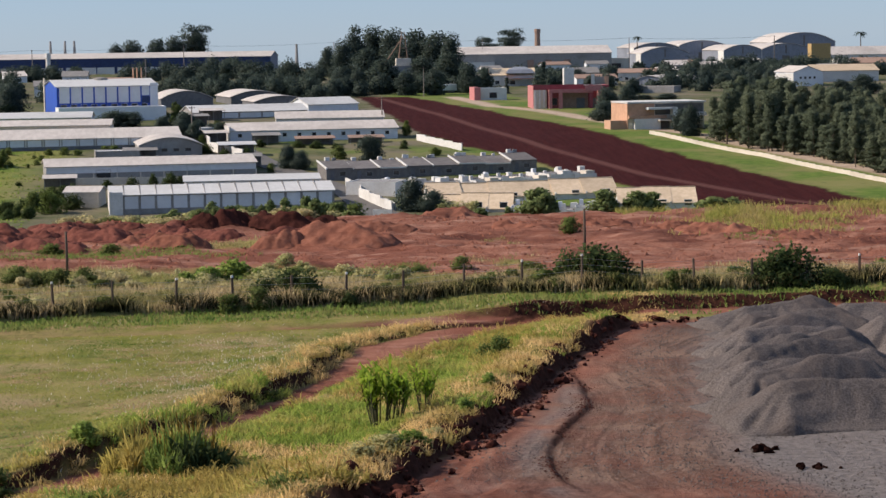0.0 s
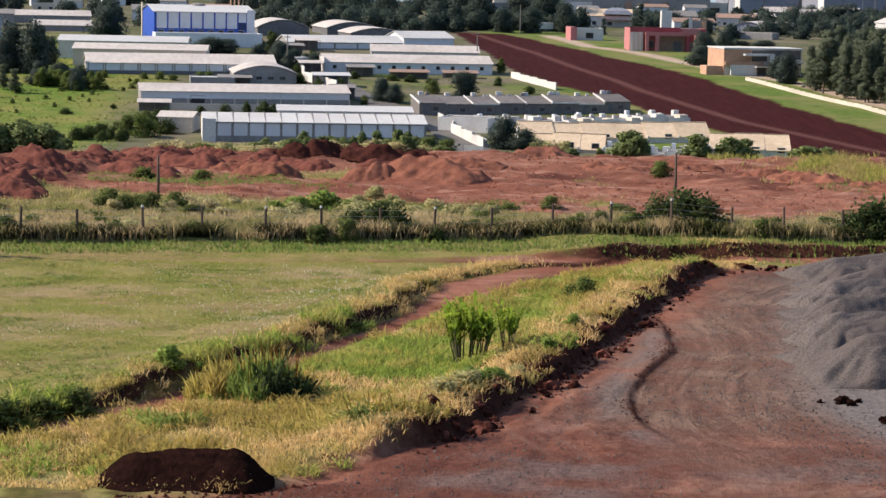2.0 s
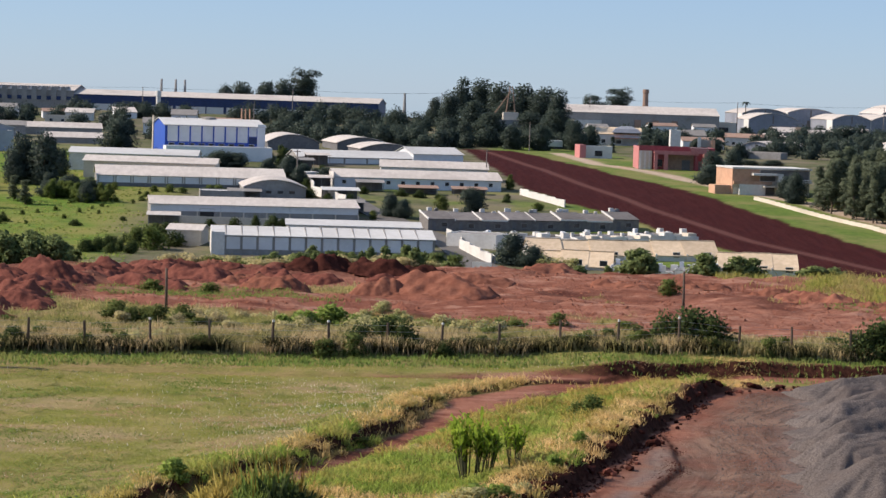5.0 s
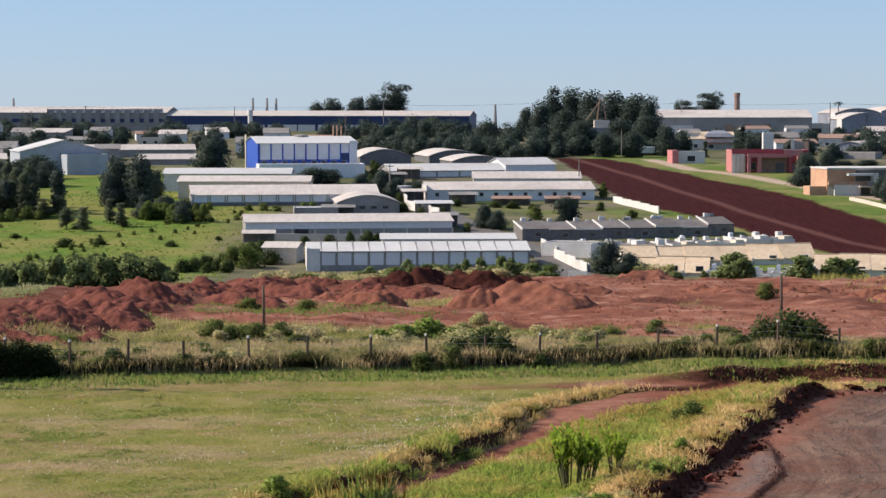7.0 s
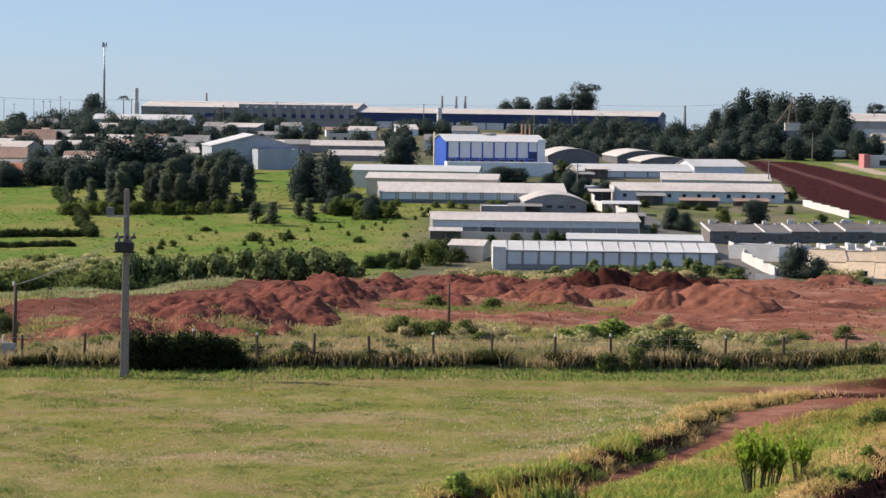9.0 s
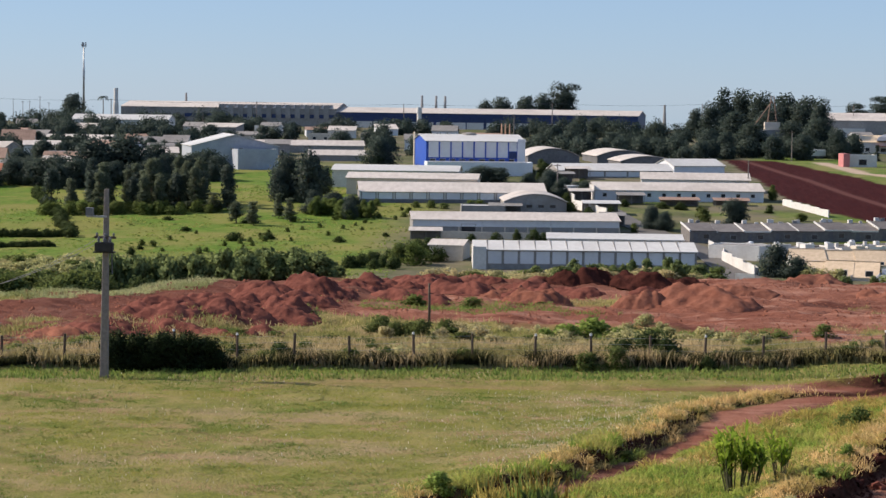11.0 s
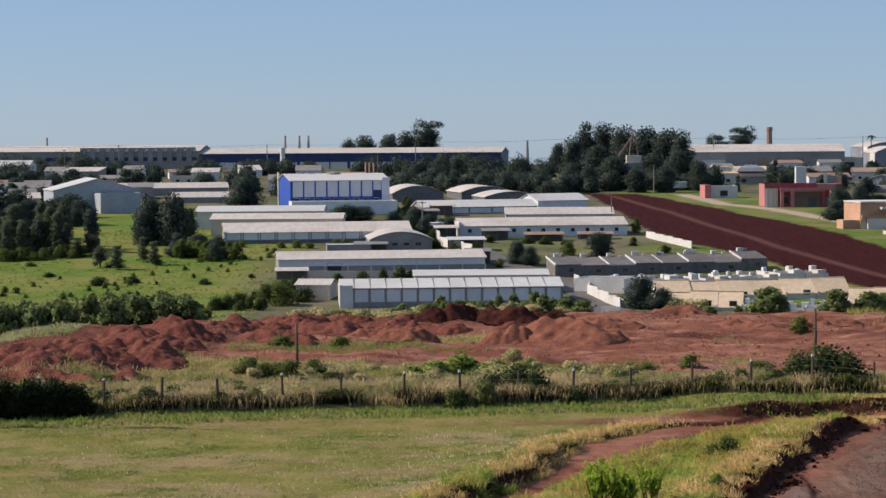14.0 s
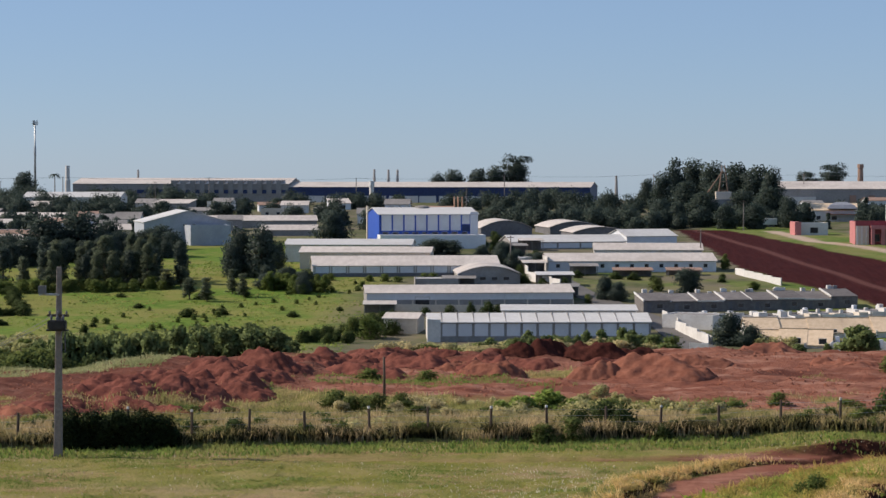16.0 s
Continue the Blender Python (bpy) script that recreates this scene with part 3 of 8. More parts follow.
def ground_material():
    m, n, l, p = nodes_of("ground")
    pos = n.new("ShaderNodeNewGeometry").outputs["Position"]

    def zones(name):
        a = n.new("ShaderNodeAttribute")
        a.attribute_name = name
        s = n.new("ShaderNodeSeparateXYZ")
        l.new(a.outputs["Vector"], s.inputs[0])
        return s.outputs
    za, zb, zc, zd = zones("zones_a"), zones("zones_b"), zones("zones_c"), zones("zones_d")
    fine = noise_of(n, l, pos, 3.0, 6.0, 0.7)
    mid = noise_of(n, l, pos, 0.45, 5.0, 0.6)
    wide = noise_of(n, l, pos, 0.05, 5.0, 0.6)
    f1, m1, w1 = ramp(n, l, fine, 0.3, 0.7), ramp(n, l, mid, 0.35, 0.65), ramp(n, l, wide, 0.38, 0.62)
    grass = mixc(n, l, m1, mixc(n, l, f1, (0.125, 0.140, 0.036), (0.205, 0.205, 0.056)), (0.25, 0.21, 0.085))
    grass = mixc(n, l, math_of(n, l, 'MULTIPLY', zc[2], 0.45), grass, (0.36, 0.25, 0.17))
    far = mixc(n, l, w1, mixc(n, l, m1, (0.065, 0.085, 0.036), (0.11, 0.11, 0.055)), (0.16, 0.14, 0.10))
    lush = mixc(n, l, w1, mixc(n, l, m1, (0.085, 0.148, 0.026), (0.128, 0.192, 0.036)), (0.190, 0.190, 0.058))
    tuss = noise_of(n, l, pos, 0.16, 5.0, 0.7)
    lush = mixc(n, l, math_of(n, l, 'MULTIPLY', ramp(n, l, tuss, 0.56, 0.70), 0.7), lush, (0.060, 0.090, 0.024))
    lush = mixc(n, l, math_of(n, l, 'MULTIPLY', ramp(n, l, tuss, 0.44, 0.32), 0.6), lush, (0.23, 0.20, 0.075))
    far = mixc(n, l, zc[0], far, lush)
    col = mixc(n, l, zd[1], far, grass)
    soil = mixc(n, l, f1, mixc(n, l, m1, (0.175, 0.066, 0.045), (0.24, 0.100, 0.069)), mixc(n, l, w1, (0.30, 0.145, 0.102), (0.195, 0.078, 0.053)))
    band = noise_of(n, l, pos, 0.5, 5.0, 0.65, (0.35, 1.0, 1))
    calm = math_of(n, l, 'SUBTRACT', 0.75, math_of(n, l, 'MULTIPLY', ramp(n, l, zones("zones_e")[2], -0.5, 0.8), 0.6))
    soil = mixc(n, l, math_of(n, l, 'MULTIPLY', ramp(n, l, band, 0.5, 0.66), calm), soil, (0.35, 0.195, 0.145))
    soil = mixc(n, l, math_of(n, l, 'MULTIPLY', ramp(n, l, band, 0.46, 0.34), 0.65), soil, (0.11, 0.034, 0.022))
    soil = mixc(n, l, math_of(n, l, 'MULTIPLY', zd[0], 0.8), soil, mixc(n, l, f1, (0.068, 0.025, 0.019), (0.115, 0.043, 0.032)))
    col = mixc(n, l, za[0], col, soil)
    dirt = mixc(n, l, f1, mixc(n, l, m1, (0.086, 0.048, 0.036), (0.126, 0.070, 0.052)), (0.155, 0.096, 0.073))
    streak = noise_of(n, l, pos, 1.0, 5.0, 0.65, (0.9, 0.22, 1))
    blotch = noise_of(n, l, pos, 0.22, 5.0, 0.6)
    dirt = mixc(n, l, math_of(n, l, 'MULTIPLY', ramp(n, l, blotch, 0.45, 0.65), 0.7), dirt, (0.235, 0.15, 0.112))
    dirt = mixc(n, l, math_of(n, l, 'MULTIPLY', ramp(n, l, blotch, 0.45, 0.32), 0.7), dirt, (0.095, 0.052, 0.040))
    dirt = mixc(n, l, math_of(n, l, 'MULTIPLY', ramp(n, l, streak, 0.45, 0.7), 0.6), dirt, (0.085, 0.058, 0.048))
    drive = n.new("ShaderNodeAttribute")
    drive.attribute_name = "zones_e"
    tyre = noise_of(n, l, drive.outputs["Vector"], 1.6, 7.0, 0.72, (1, 1, 0))
    dirt = mixc(n, l, math_of(n, l, 'MULTIPLY', ramp(n, l, tyre, 0.52, 0.62), 0.75), dirt, (0.060, 0.036, 0.029))
    dirt = mixc(n, l, math_of(n, l, 'MULTIPLY', ramp(n, l, tyre, 0.46, 0.36), 0.6), dirt, (0.215, 0.135, 0.100))
    pebbles = noise_of(n, l, pos, 7.0, 3.0, 0.8)
    dirt = mixc(n, l, math_of(n, l, 'MULTIPLY', ramp(n, l, pebbles, 0.56, 0.66), 0.55), dirt, (0.21, 0.185, 0.175))
    col = mixc(n, l, math_of(n, l, 'MULTIPLY', za[1], math_of(n, l, 'ADD', math_of(n, l, 'MULTIPLY', ramp(n, l, blotch, 0.35, 0.6), 0.45), 0.6)), col, dirt)
    col = mixc(n, l, math_of(n, l, 'MULTIPLY', zd[2], 0.35), col, (0.24, 0.155, 0.12))
    stone = mixc(n, l, f1, (0.120, 0.104, 0.100), (0.200, 0.176, 0.168))
    col = mixc(n, l, za[2], col, stone)
    # one dark colour for turned earth and for the painted shade
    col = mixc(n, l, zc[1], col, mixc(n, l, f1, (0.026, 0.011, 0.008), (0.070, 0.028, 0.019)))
    furrow = noise_of(n, l, pos, 1.0, 3.0, 0.6, (0.9, 0.06, 1))
    dark = mixc(n, l, ramp(n, l, furrow, 0.35, 0.65), (0.034, 0.0085, 0.0085), (0.050, 0.0130, 0.0125))
    dark = mixc(n, l, zb[1], dark, (0.12, 0.055, 0.048))
    col = mixc(n, l, zb[0], col, dark)
    col = mixc(n, l, zb[2], col, mixc(n, l, m1, (0.36, 0.27, 0.21), (0.44, 0.35, 0.28)))
    l.new(col, p.inputs["Base Color"])
    p.inputs["Roughness"].default_value = 0.95
    p.inputs["Specular IOR Level"].default_value = 0.04
    bump_of(n, l, p, fine, 0.9, 0.12)
    return m


build_ground()

# ---- plants ----
def leaf_cloud(centres, radii, count, size, seed, droop=0.0, squash=1.0):
    """Leaves on the shells of overlapping clumps: verts, faces and the way each clump bulges there."""
    r = np.random.default_rng(seed)
    k = r.integers(0, len(centres), count)
    c, rad = np.asarray(centres, float)[k], np.asarray(radii, float)[k]
    d = r.normal(size=(count, 3))
    d /= np.linalg.norm(d, axis=1, keepdims=True)
    p = c + d * (rad * (0.35 + 0.9 * r.random(count) ** 0.8))[:, None] * np.array([1, 1, squash])
    a = d + 0.9 * r.normal(size=(count, 3))
    a[:, 2] -= droop
    a /= np.linalg.norm(a, axis=1, keepdims=True)
    b = np.cross(a, r.normal(size=(count, 3)))
    b /= np.linalg.norm(b, axis=1, keepdims=True)
    s = size * (0.6 + 0.8 * r.random(count))[:, None]
    v = np.stack([p - a * s * 0.5, p + b * s * 0.32, p + a * s * 0.6, p - b * s * 0.32], 1)
    f = np.arange(count * 4).reshape(-1, 4)
    mid = np.mean(np.asarray(centres, float), 0)
    out = (p - mid) / (np.std(p, 0) * 1.6 + 1e-3)
    out = 0.65 * d + 0.35 * out / np.maximum(1, np.linalg.norm(out, axis=1, keepdims=True)) + np.array([0, 0, 0.12])
    out /= np.linalg.norm(out, axis=1, keepdims=True)
    return v.reshape(-1, 3), f, np.repeat(out, 4, 0)


def clumps(seed, h, w, n, base=0.3, top=1.0, shape="round", rad=0.3):
    """Centres and radii of a crown's clumps inside a given outline."""
    r = np.random.default_rng(seed)
    cs, rs = [], []
    for _ in range(n):
        t = r.random()
        z = h * (base + (top - base) * t)
        if shape == "round":
            lim = math.sqrt(max(0.05, 1 - (2 * t - 0.9) ** 2))
        elif shape == "bush":
            lim = math.sqrt(1 - 0.85 * t * t)
        elif shape == "umbrella":
            lim = 0.5 + 0.5 * t
        elif shape == "column":
            lim = 0.30 + 0.60 * (1 - t) ** 0.8 + 0.25 * (r.random() - 0.4)
        else:
            lim = 1 - 0.6 * t
        ang, q = r.random() * 2 * math.pi, math.sqrt(r.random())
        if shape == "round":
            lim *= 0.80 + 0.22 * math.sin(2 * ang + seed) + 0.16 * math.sin(3 * ang + 2 * seed + 5 * t)
            z *= 0.92 + 0.10 * math.sin(ang + 3 * seed)
        rr = w / 2 * rad * (0.7 + 0.6 * r.random())
        q *= max(0.0, w / 2 * lim - rr * 0.6)
        cs.append((q * math.cos(ang), q * math.sin(ang), z - rr * 0.5))
        rs.append(rr)
    return cs, rs


def make_tree(name, seed, h, w, shape, base, n, leaves, size, leaf, label, category="tree", trunk=0.18, squash=0.85, droop=0.0, rad=0.3):
    ob = thing(name, pose(0, 0, -500), label, category, "trees")
    cs, rs = clumps(seed, h, w, n, base, 1.0, shape, rad)
    r = random.Random(seed)
    bm = bmesh.new()
    top = h * (0.75 if shape != "column" else 0.9)
    bend = [(r.uniform(-0.3, 0.3) * w * 0.12, r.uniform(-0.3, 0.3) * w * 0.12) for _ in range(3)]
    tube(bm, [((0, 0, -0.6), trunk * 1.5), ((0, 0, 0.3), trunk * 1.15), ((*bend[0], h * base), trunk), ((*bend[1], (h * base + top) / 2), trunk * 0.6), ((*bend[2], top), trunk * 0.15)], 7)
    stem = list(bm.verts)
    for c, q in list(zip(cs, rs))[:9]:
        z = max(0.35 * c[2], h * base * 0.8)
        k = len(bm.verts)
        rod(bm, (bend[0][0], bend[0][1], z), c, trunk * 0.45, trunk * 0.1, 5)
        bm.verts.ensure_lookup_table()
        bm.faces.new((stem[14], stem[15], bm.verts[k]))
    part("trunk", bm, BARK, ob, smooth=True)
    v, f, out = leaf_cloud(cs, rs, leaves, size, seed + 1, droop, squash=squash)
    array_mesh("crown", v, f, leaf, ob, puff=out)
    return ob


def template_hide(obs):
    """The first of each kind is put to use by plant(); nothing is left over."""
    return [[o, False] for o in obs]


TREES = {
    "round": template_hide([make_tree("broadleaf_tree", 10 + i, 7.0, 7.5, "round", 0.12, 44, 6500, 0.36, LEAF_D, "dark green broadleaf tree with a dense round crown", rad=0.42) for i in range(3)]),
    "green": template_hide([make_tree("broadleaf_tree", 20 + i, 5.0, 5.5, "round", 0.15, 30, 4200, 0.28, LEAF_M, "mid green broadleaf tree with an uneven crown") for i in range(2)]),
    "euc": template_hide([make_tree("eucalyptus_tree", 30 + i, 14.0, 4.8, "column", 0.10, 46, 4200, 0.36, LEAF_E, "tall slender eucalyptus tree with drooping grey-green leaves", trunk=0.16, droop=0.8, rad=0.40) for i in range(4)]),
    "tall": template_hide([make_tree("tall_grove_tree", 40 + i, 16.0, 10.0, "round", 0.08, 64, 8000, 0.5, LEAF_D, "tall dark tree of a dense hilltop grove", trunk=0.3, rad=0.4) for i in range(3)]),
    "umbrella": template_hide([make_tree("umbrella_tree", 50, 14.0, 14.0, "umbrella", 0.45, 34, 6000, 0.45, LEAF_D, "large dark tree with a flat spreading crown on a bare trunk", trunk=0.4, squash=0.55, rad=0.3)]),
    "shrub": template_hide([make_tree("shrub", 60 + i, 2.0, 2.6, "bush", 0.02, 28, 1500, 0.20, LEAF_M, "low green shrub with small leaves", "shrub", 0.05, rad=0.4) for i in range(3)]),
    "darkshrub": template_hide([make_tree("dense_bush", 65 + i, 2.0, 2.8, "bush", 0.02, 30, 1900, 0.20, LEAF_S, "dense dark green shrub", "shrub", 0.05, rad=0.4) for i in range(2)]),
    "castor": template_hide([make_tree("broad_leaved_shrub", 70 + i, 3.0, 3.6, "bush", 0.05, 34, 1500, 0.44, LEAF_C, "green shrub with large broad leaves beside red earth", "shrub", 0.05, rad=0.33) for i in range(3)]),
    "lushbush": template_hide([make_tree("leafy_bush", 75 + i, 2.0, 2.8, "bush", 0.02, 30, 1700, 0.30, LEAF_B, "fresh green leafy bush in rough grass", "bush", 0.05, rad=0.34) for i in range(2)]),
    "weed": template_hide([make_tree("weed", 80 + i, 1.0, 1.3, "bush", 0.02, 20, 1000, 0.12, LEAF_M, "leafy green weed clump in rough grass", "weed", 0.02, rad=0.42) for i in range(3)]),
    "scrub": template_hide([make_tree("scrub_plant", 85 + i, 0.8, 1.4, "bush", 0.02, 20, 900, 0.12, LEAF_G, "low grey-green scrub plant in rough grass", "weed", 0.02, rad=0.42) for i in range(3)]),
    "cypress": template_hide([make_tree("cypress_tree", 90, 9.0, 2.2, "cone", 0.05, 30, 1200, 0.4, LEAF_D, "narrow dark conical tree beside a house", trunk=0.12, rad=0.5)]),
    "sapling": template_hide([make_tree("sapling", 95 + i, 6.0, 3.0, "column", 0.12, 34, 2400, 0.28, LEAF_D, "young dark eucalyptus in the pasture", trunk=0.09, droop=0.7, rad=0.5) for i in range(3)]),
}
SIZE = {"round": (7.0, 7.5), "green": (5.0, 5.5), "euc": (14.0, 4.4), "tall": (16.0, 10.0), "umbrella": (14.0, 14.0), "shrub": (2.0, 2.6), "darkshrub": (2.0, 2.8), "castor": (3.0, 3.6), "lushbush": (2.0, 2.8), "weed": (1.0, 1.3), "scrub": (0.8, 1.4), "cypress": (9.0, 2.2), "sapling": (6.0, 3.0)}
turn_rng = random.Random(5)


def plant(kind, x, y, h, w, label="", group=""):
    """Sets one plant of a kind at a place, h high and w wide."""
    pick = turn_rng.choice(TREES[kind])
    h0, w0 = SIZE[kind]
    m = pose(x, y, gz(x, y) - 0.05, 0, 0, turn_rng.uniform(0, 360))
    s = Vector((w / w0, w / w0, h / h0))
    if pick[1]:
        ob = copy_thing(pick[0], m)
    else:
        ob, pick[1] = pick[0], True
    ob.matrix_basis = m
    ob.scale = s
    if label or group:
        tagged(ob, label, "", group)
    return ob


def blades(name, x, y, height, width, lean, material, label, category, seed, seg=1, lift=0.0):
    """Many blades in one mesh of kind stuff."""
    r = np.random.default_rng(seed)
    n = len(x)
    x, y = np.asarray(x), np.asarray(y)
    z = ground_z(x, y) - 0.03 + lift
    a = r.random(n) * 2 * np.pi
    h = height * (0.55 + 0.75 * r.random(n)) * (1 + 0.55 * fbm(x, y, 2.5, seed + 3))
    wd = width * (0.6 + 0.8 * r.random(n))
    dx, dy = np.cos(a), np.sin(a)
    b = r.random(n) * 2 * np.pi
    lx, ly = np.cos(b) * lean * h * r.random(n), np.sin(b) * lean * h * r.random(n)
    p = np.stack([x, y, z], -1)
    side = np.stack([dx * wd / 2, dy * wd / 2, np.zeros(n)], -1)
    mid = p + np.stack([lx * 0.35, ly * 0.35, h * 0.6], -1)
    tip = p + np.stack([lx, ly, h], -1)
    if seg == 1:
        v = np.stack([p - side, p + side, tip], 1).reshape(-1, 3)
        f = np.arange(n * 3).reshape(-1, 3)
    else:
        v = np.stack([p - side * 0.7, p + side * 0.7, mid + side, tip, mid - side], 1).reshape(-1, 3)
        i = np.arange(n)[:, None] * 5
        f = np.concatenate([i + np.array([[0, 1, 2]]), i + np.array([[0, 2, 4]]), i + np.array([[4, 2, 3]])])
    ob = array_mesh(name, v, f, material, puff=(0, 0, 0.6))
    return tagged(ob, label, category, kind="stuff")


def tussock_mesh(x, y, z, h, w, per, wide, droop, seed):
    """Clumps of fine arching blades: verts, faces and the way each blade bulges."""
    r = np.random.default_rng(seed)
    x, y, z, h, w = (np.repeat(np.broadcast_to(np.asarray(v, float), np.shape(x)), per) for v in (x, y, z, h, w))
    n = len(x)
    a, q = r.random(n) * 2 * np.pi, np.sqrt(r.random(n))
    b = a + 0.9 * r.normal(size=n)
    o = np.stack([np.cos(b), np.sin(b), np.zeros(n)], -1)
    root = np.stack([x + np.cos(a) * w * 0.36 * q, y + np.sin(a) * w * 0.36 * q, z - 0.06], -1)
    hh = h * (0.35 + 0.75 * r.random(n)) * (1.1 - 0.45 * q)
    out = w * (0.08 + 0.42 * r.random(n))
    bend = droop * (0.4 + 0.9 * r.random(n))
    t2 = r.random(n) * 2 * np.pi
    side = np.stack([np.cos(t2), np.sin(t2), np.zeros(n)], -1) * (wide * (0.6 + 0.7 * r.random(n)))[:, None]
    rows = []
    for t, wd in ((0, 0.6), (0.4, 1.0), (0.75, 0.75), (1.0, 0.08)):
        c = root + o * (out * t ** 1.7)[:, None]
        c[:, 2] += hh * (t - bend * t ** 3)
        rows += [c - side * wd, c + side * wd]
    v = np.stack(rows, 1).reshape(-1, 3)
    k = np.arange(n)[:, None] * 8
    f = np.concatenate([k + np.array([[2 * j, 2 * j + 1, 2 * j + 3, 2 * j + 2]]) for j in range(3)])
    puff = np.repeat(0.55 * o * q[:, None] + np.array([0, 0, 0.45]), 8, 0)
    return v, f, puff


def tussocks(name, x, y, h, w, per, wide, material, label, seed, droop=0.45):
    v, f, puff = tussock_mesh(x, y, ground_z(x, y), h, w, per, wide, droop, seed)
    return tagged(array_mesh(name, v, f, material, puff=puff), label, "grass", kind="stuff")


# ---- heaps ----
def heap(name, x, y, length, width, height, turn, material, label, category, group, seed, crest=0.35, rough=0.12, res=26, lump=0.45):
    """A tipped heap: a long rounded crest with slumped, lumpy flanks."""
    n = res
    g = np.linspace(-1, 1, n)
    a, b = np.meshgrid(g, g)
    ca, sa = math.cos(radians(turn)), math.sin(radians(turn))
    lx, ly = a * length / 2 * 1.05, b * width / 2 * 1.05
    wx, wy = x + lx * ca - ly * sa, y + lx * sa + ly * ca
    along = np.maximum(np.abs(a) - crest, 0) / (1 - crest)
    q = np.hypot(along, b + 0.18 * fbm(wx, wy, 2.5, seed))
    prof = np.clip(1 - q, -0.2, 1)
    prof = np.where(prof > 0.75, 0.75 + (prof - 0.75) * 0.6, prof)
    zz = height * prof * (1 + lump * fbm(wx, wy, max(1.2, length * 0.22), seed + 5)) + rough * (fbm(wx, wy, 0.9, seed + 9) - 1.2 * np.abs(fbm(wx, wy, 1.8, seed + 14))) * smooth(prof, 0, 0.2)
    base = ground_z(wx, wy)
    wz = np.where(q >= 0.98, base - 0.35, base + zz)
    v = np.stack([lx, ly, wz - gz(x, y)], -1).reshape(-1, 3)
    idx = np.arange(n * n).reshape(n, n)
    f = np.stack([idx[:-1, :-1], idx[:-1, 1:], idx[1:, 1:], idx[1:, :-1]], -1).reshape(-1, 4)
    ob = array_mesh(name, v, f, material, smooth=True)
    ob.matrix_basis = pose(x, y, gz(x, y), 0, 0, turn)
    return tagged(ob, label, category, group)


def gravel_heap(x, y, length, width, height, turn, seed, res=72):
    """A load of crushed stone tipped against the last: straight slopes at the angle of repose, a narrow crest and shallow flutes."""
    g = np.linspace(-1, 1, res)
    a, b = np.meshgrid(g, g)
    ca, sa = math.cos(radians(turn)), math.sin(radians(turn))
    lx, ly = a * length / 2 * 1.05, b * width / 2 * 1.05
    wx, wy = x + lx * ca - ly * sa, y + lx * sa + ly * ca
    slope = height / (width / 2) * 1.18
    reach = max(length / 2 - height / slope * 1.15, 0.2)
    over = np.maximum(np.abs(lx) - reach, 0) / 1.15
    ang = np.arctan2(ly, np.sign(lx) * over + 0.35 * lx / reach)
    d = np.hypot(over, ly + 0.22 * fbm(wx, wy, 3.0, seed))
    flute = fbm(1.5 * np.cos(ang) + 7, 1.5 * np.sin(ang) + 0.12 * np.hypot(lx, ly) + seed, 0.6, seed + 3, 3)
    flute = np.clip(flute, -0.45, 0.6)
    d = d * (1 + 0.34 * flute) + 0.18 * np.abs(fbm(wx, wy, 1.3, seed + 4, 3))
    top = height * (1.05 + 0.42 * fbm(wx, wy, 3.2, seed + 5, 2))
    zz = top - slope * (np.sqrt(d * d + 0.03) - 0.17) * 0.98
    zz = zz + 0.07 * fbm(wx, wy, 0.55, seed + 9, 3)
    # a spread skirt of rolled stones at the foot
    zz = np.where(zz < 0.35, 0.35 * np.exp((zz - 0.35) / 0.5), zz)
    edge = np.maximum(np.abs(a), np.abs(b))
    base = ground_z(wx, wy)
    wz = base + zz - 0.06 - 0.5 * smooth(edge, 0.86, 1.0)
    v = np.stack([lx, ly, wz - gz(x, y)], -1).reshape(-1, 3)
    idx = np.arange(res * res).reshape(res, res)
    f = np.stack([idx[:-1, :-1], idx[:-1, 1:], idx[1:, 1:], idx[1:, :-1]], -1).reshape(-1, 4)
    ob = array_mesh("gravel_mound", v, f, GRAVEL, smooth=True)
    ob.matrix_basis = pose(x, y, gz(x, y), 0, 0, turn)
    return tagged(ob, "tipped heap of grey crushed stone on the yard", "gravel heap", "gravel heaps")


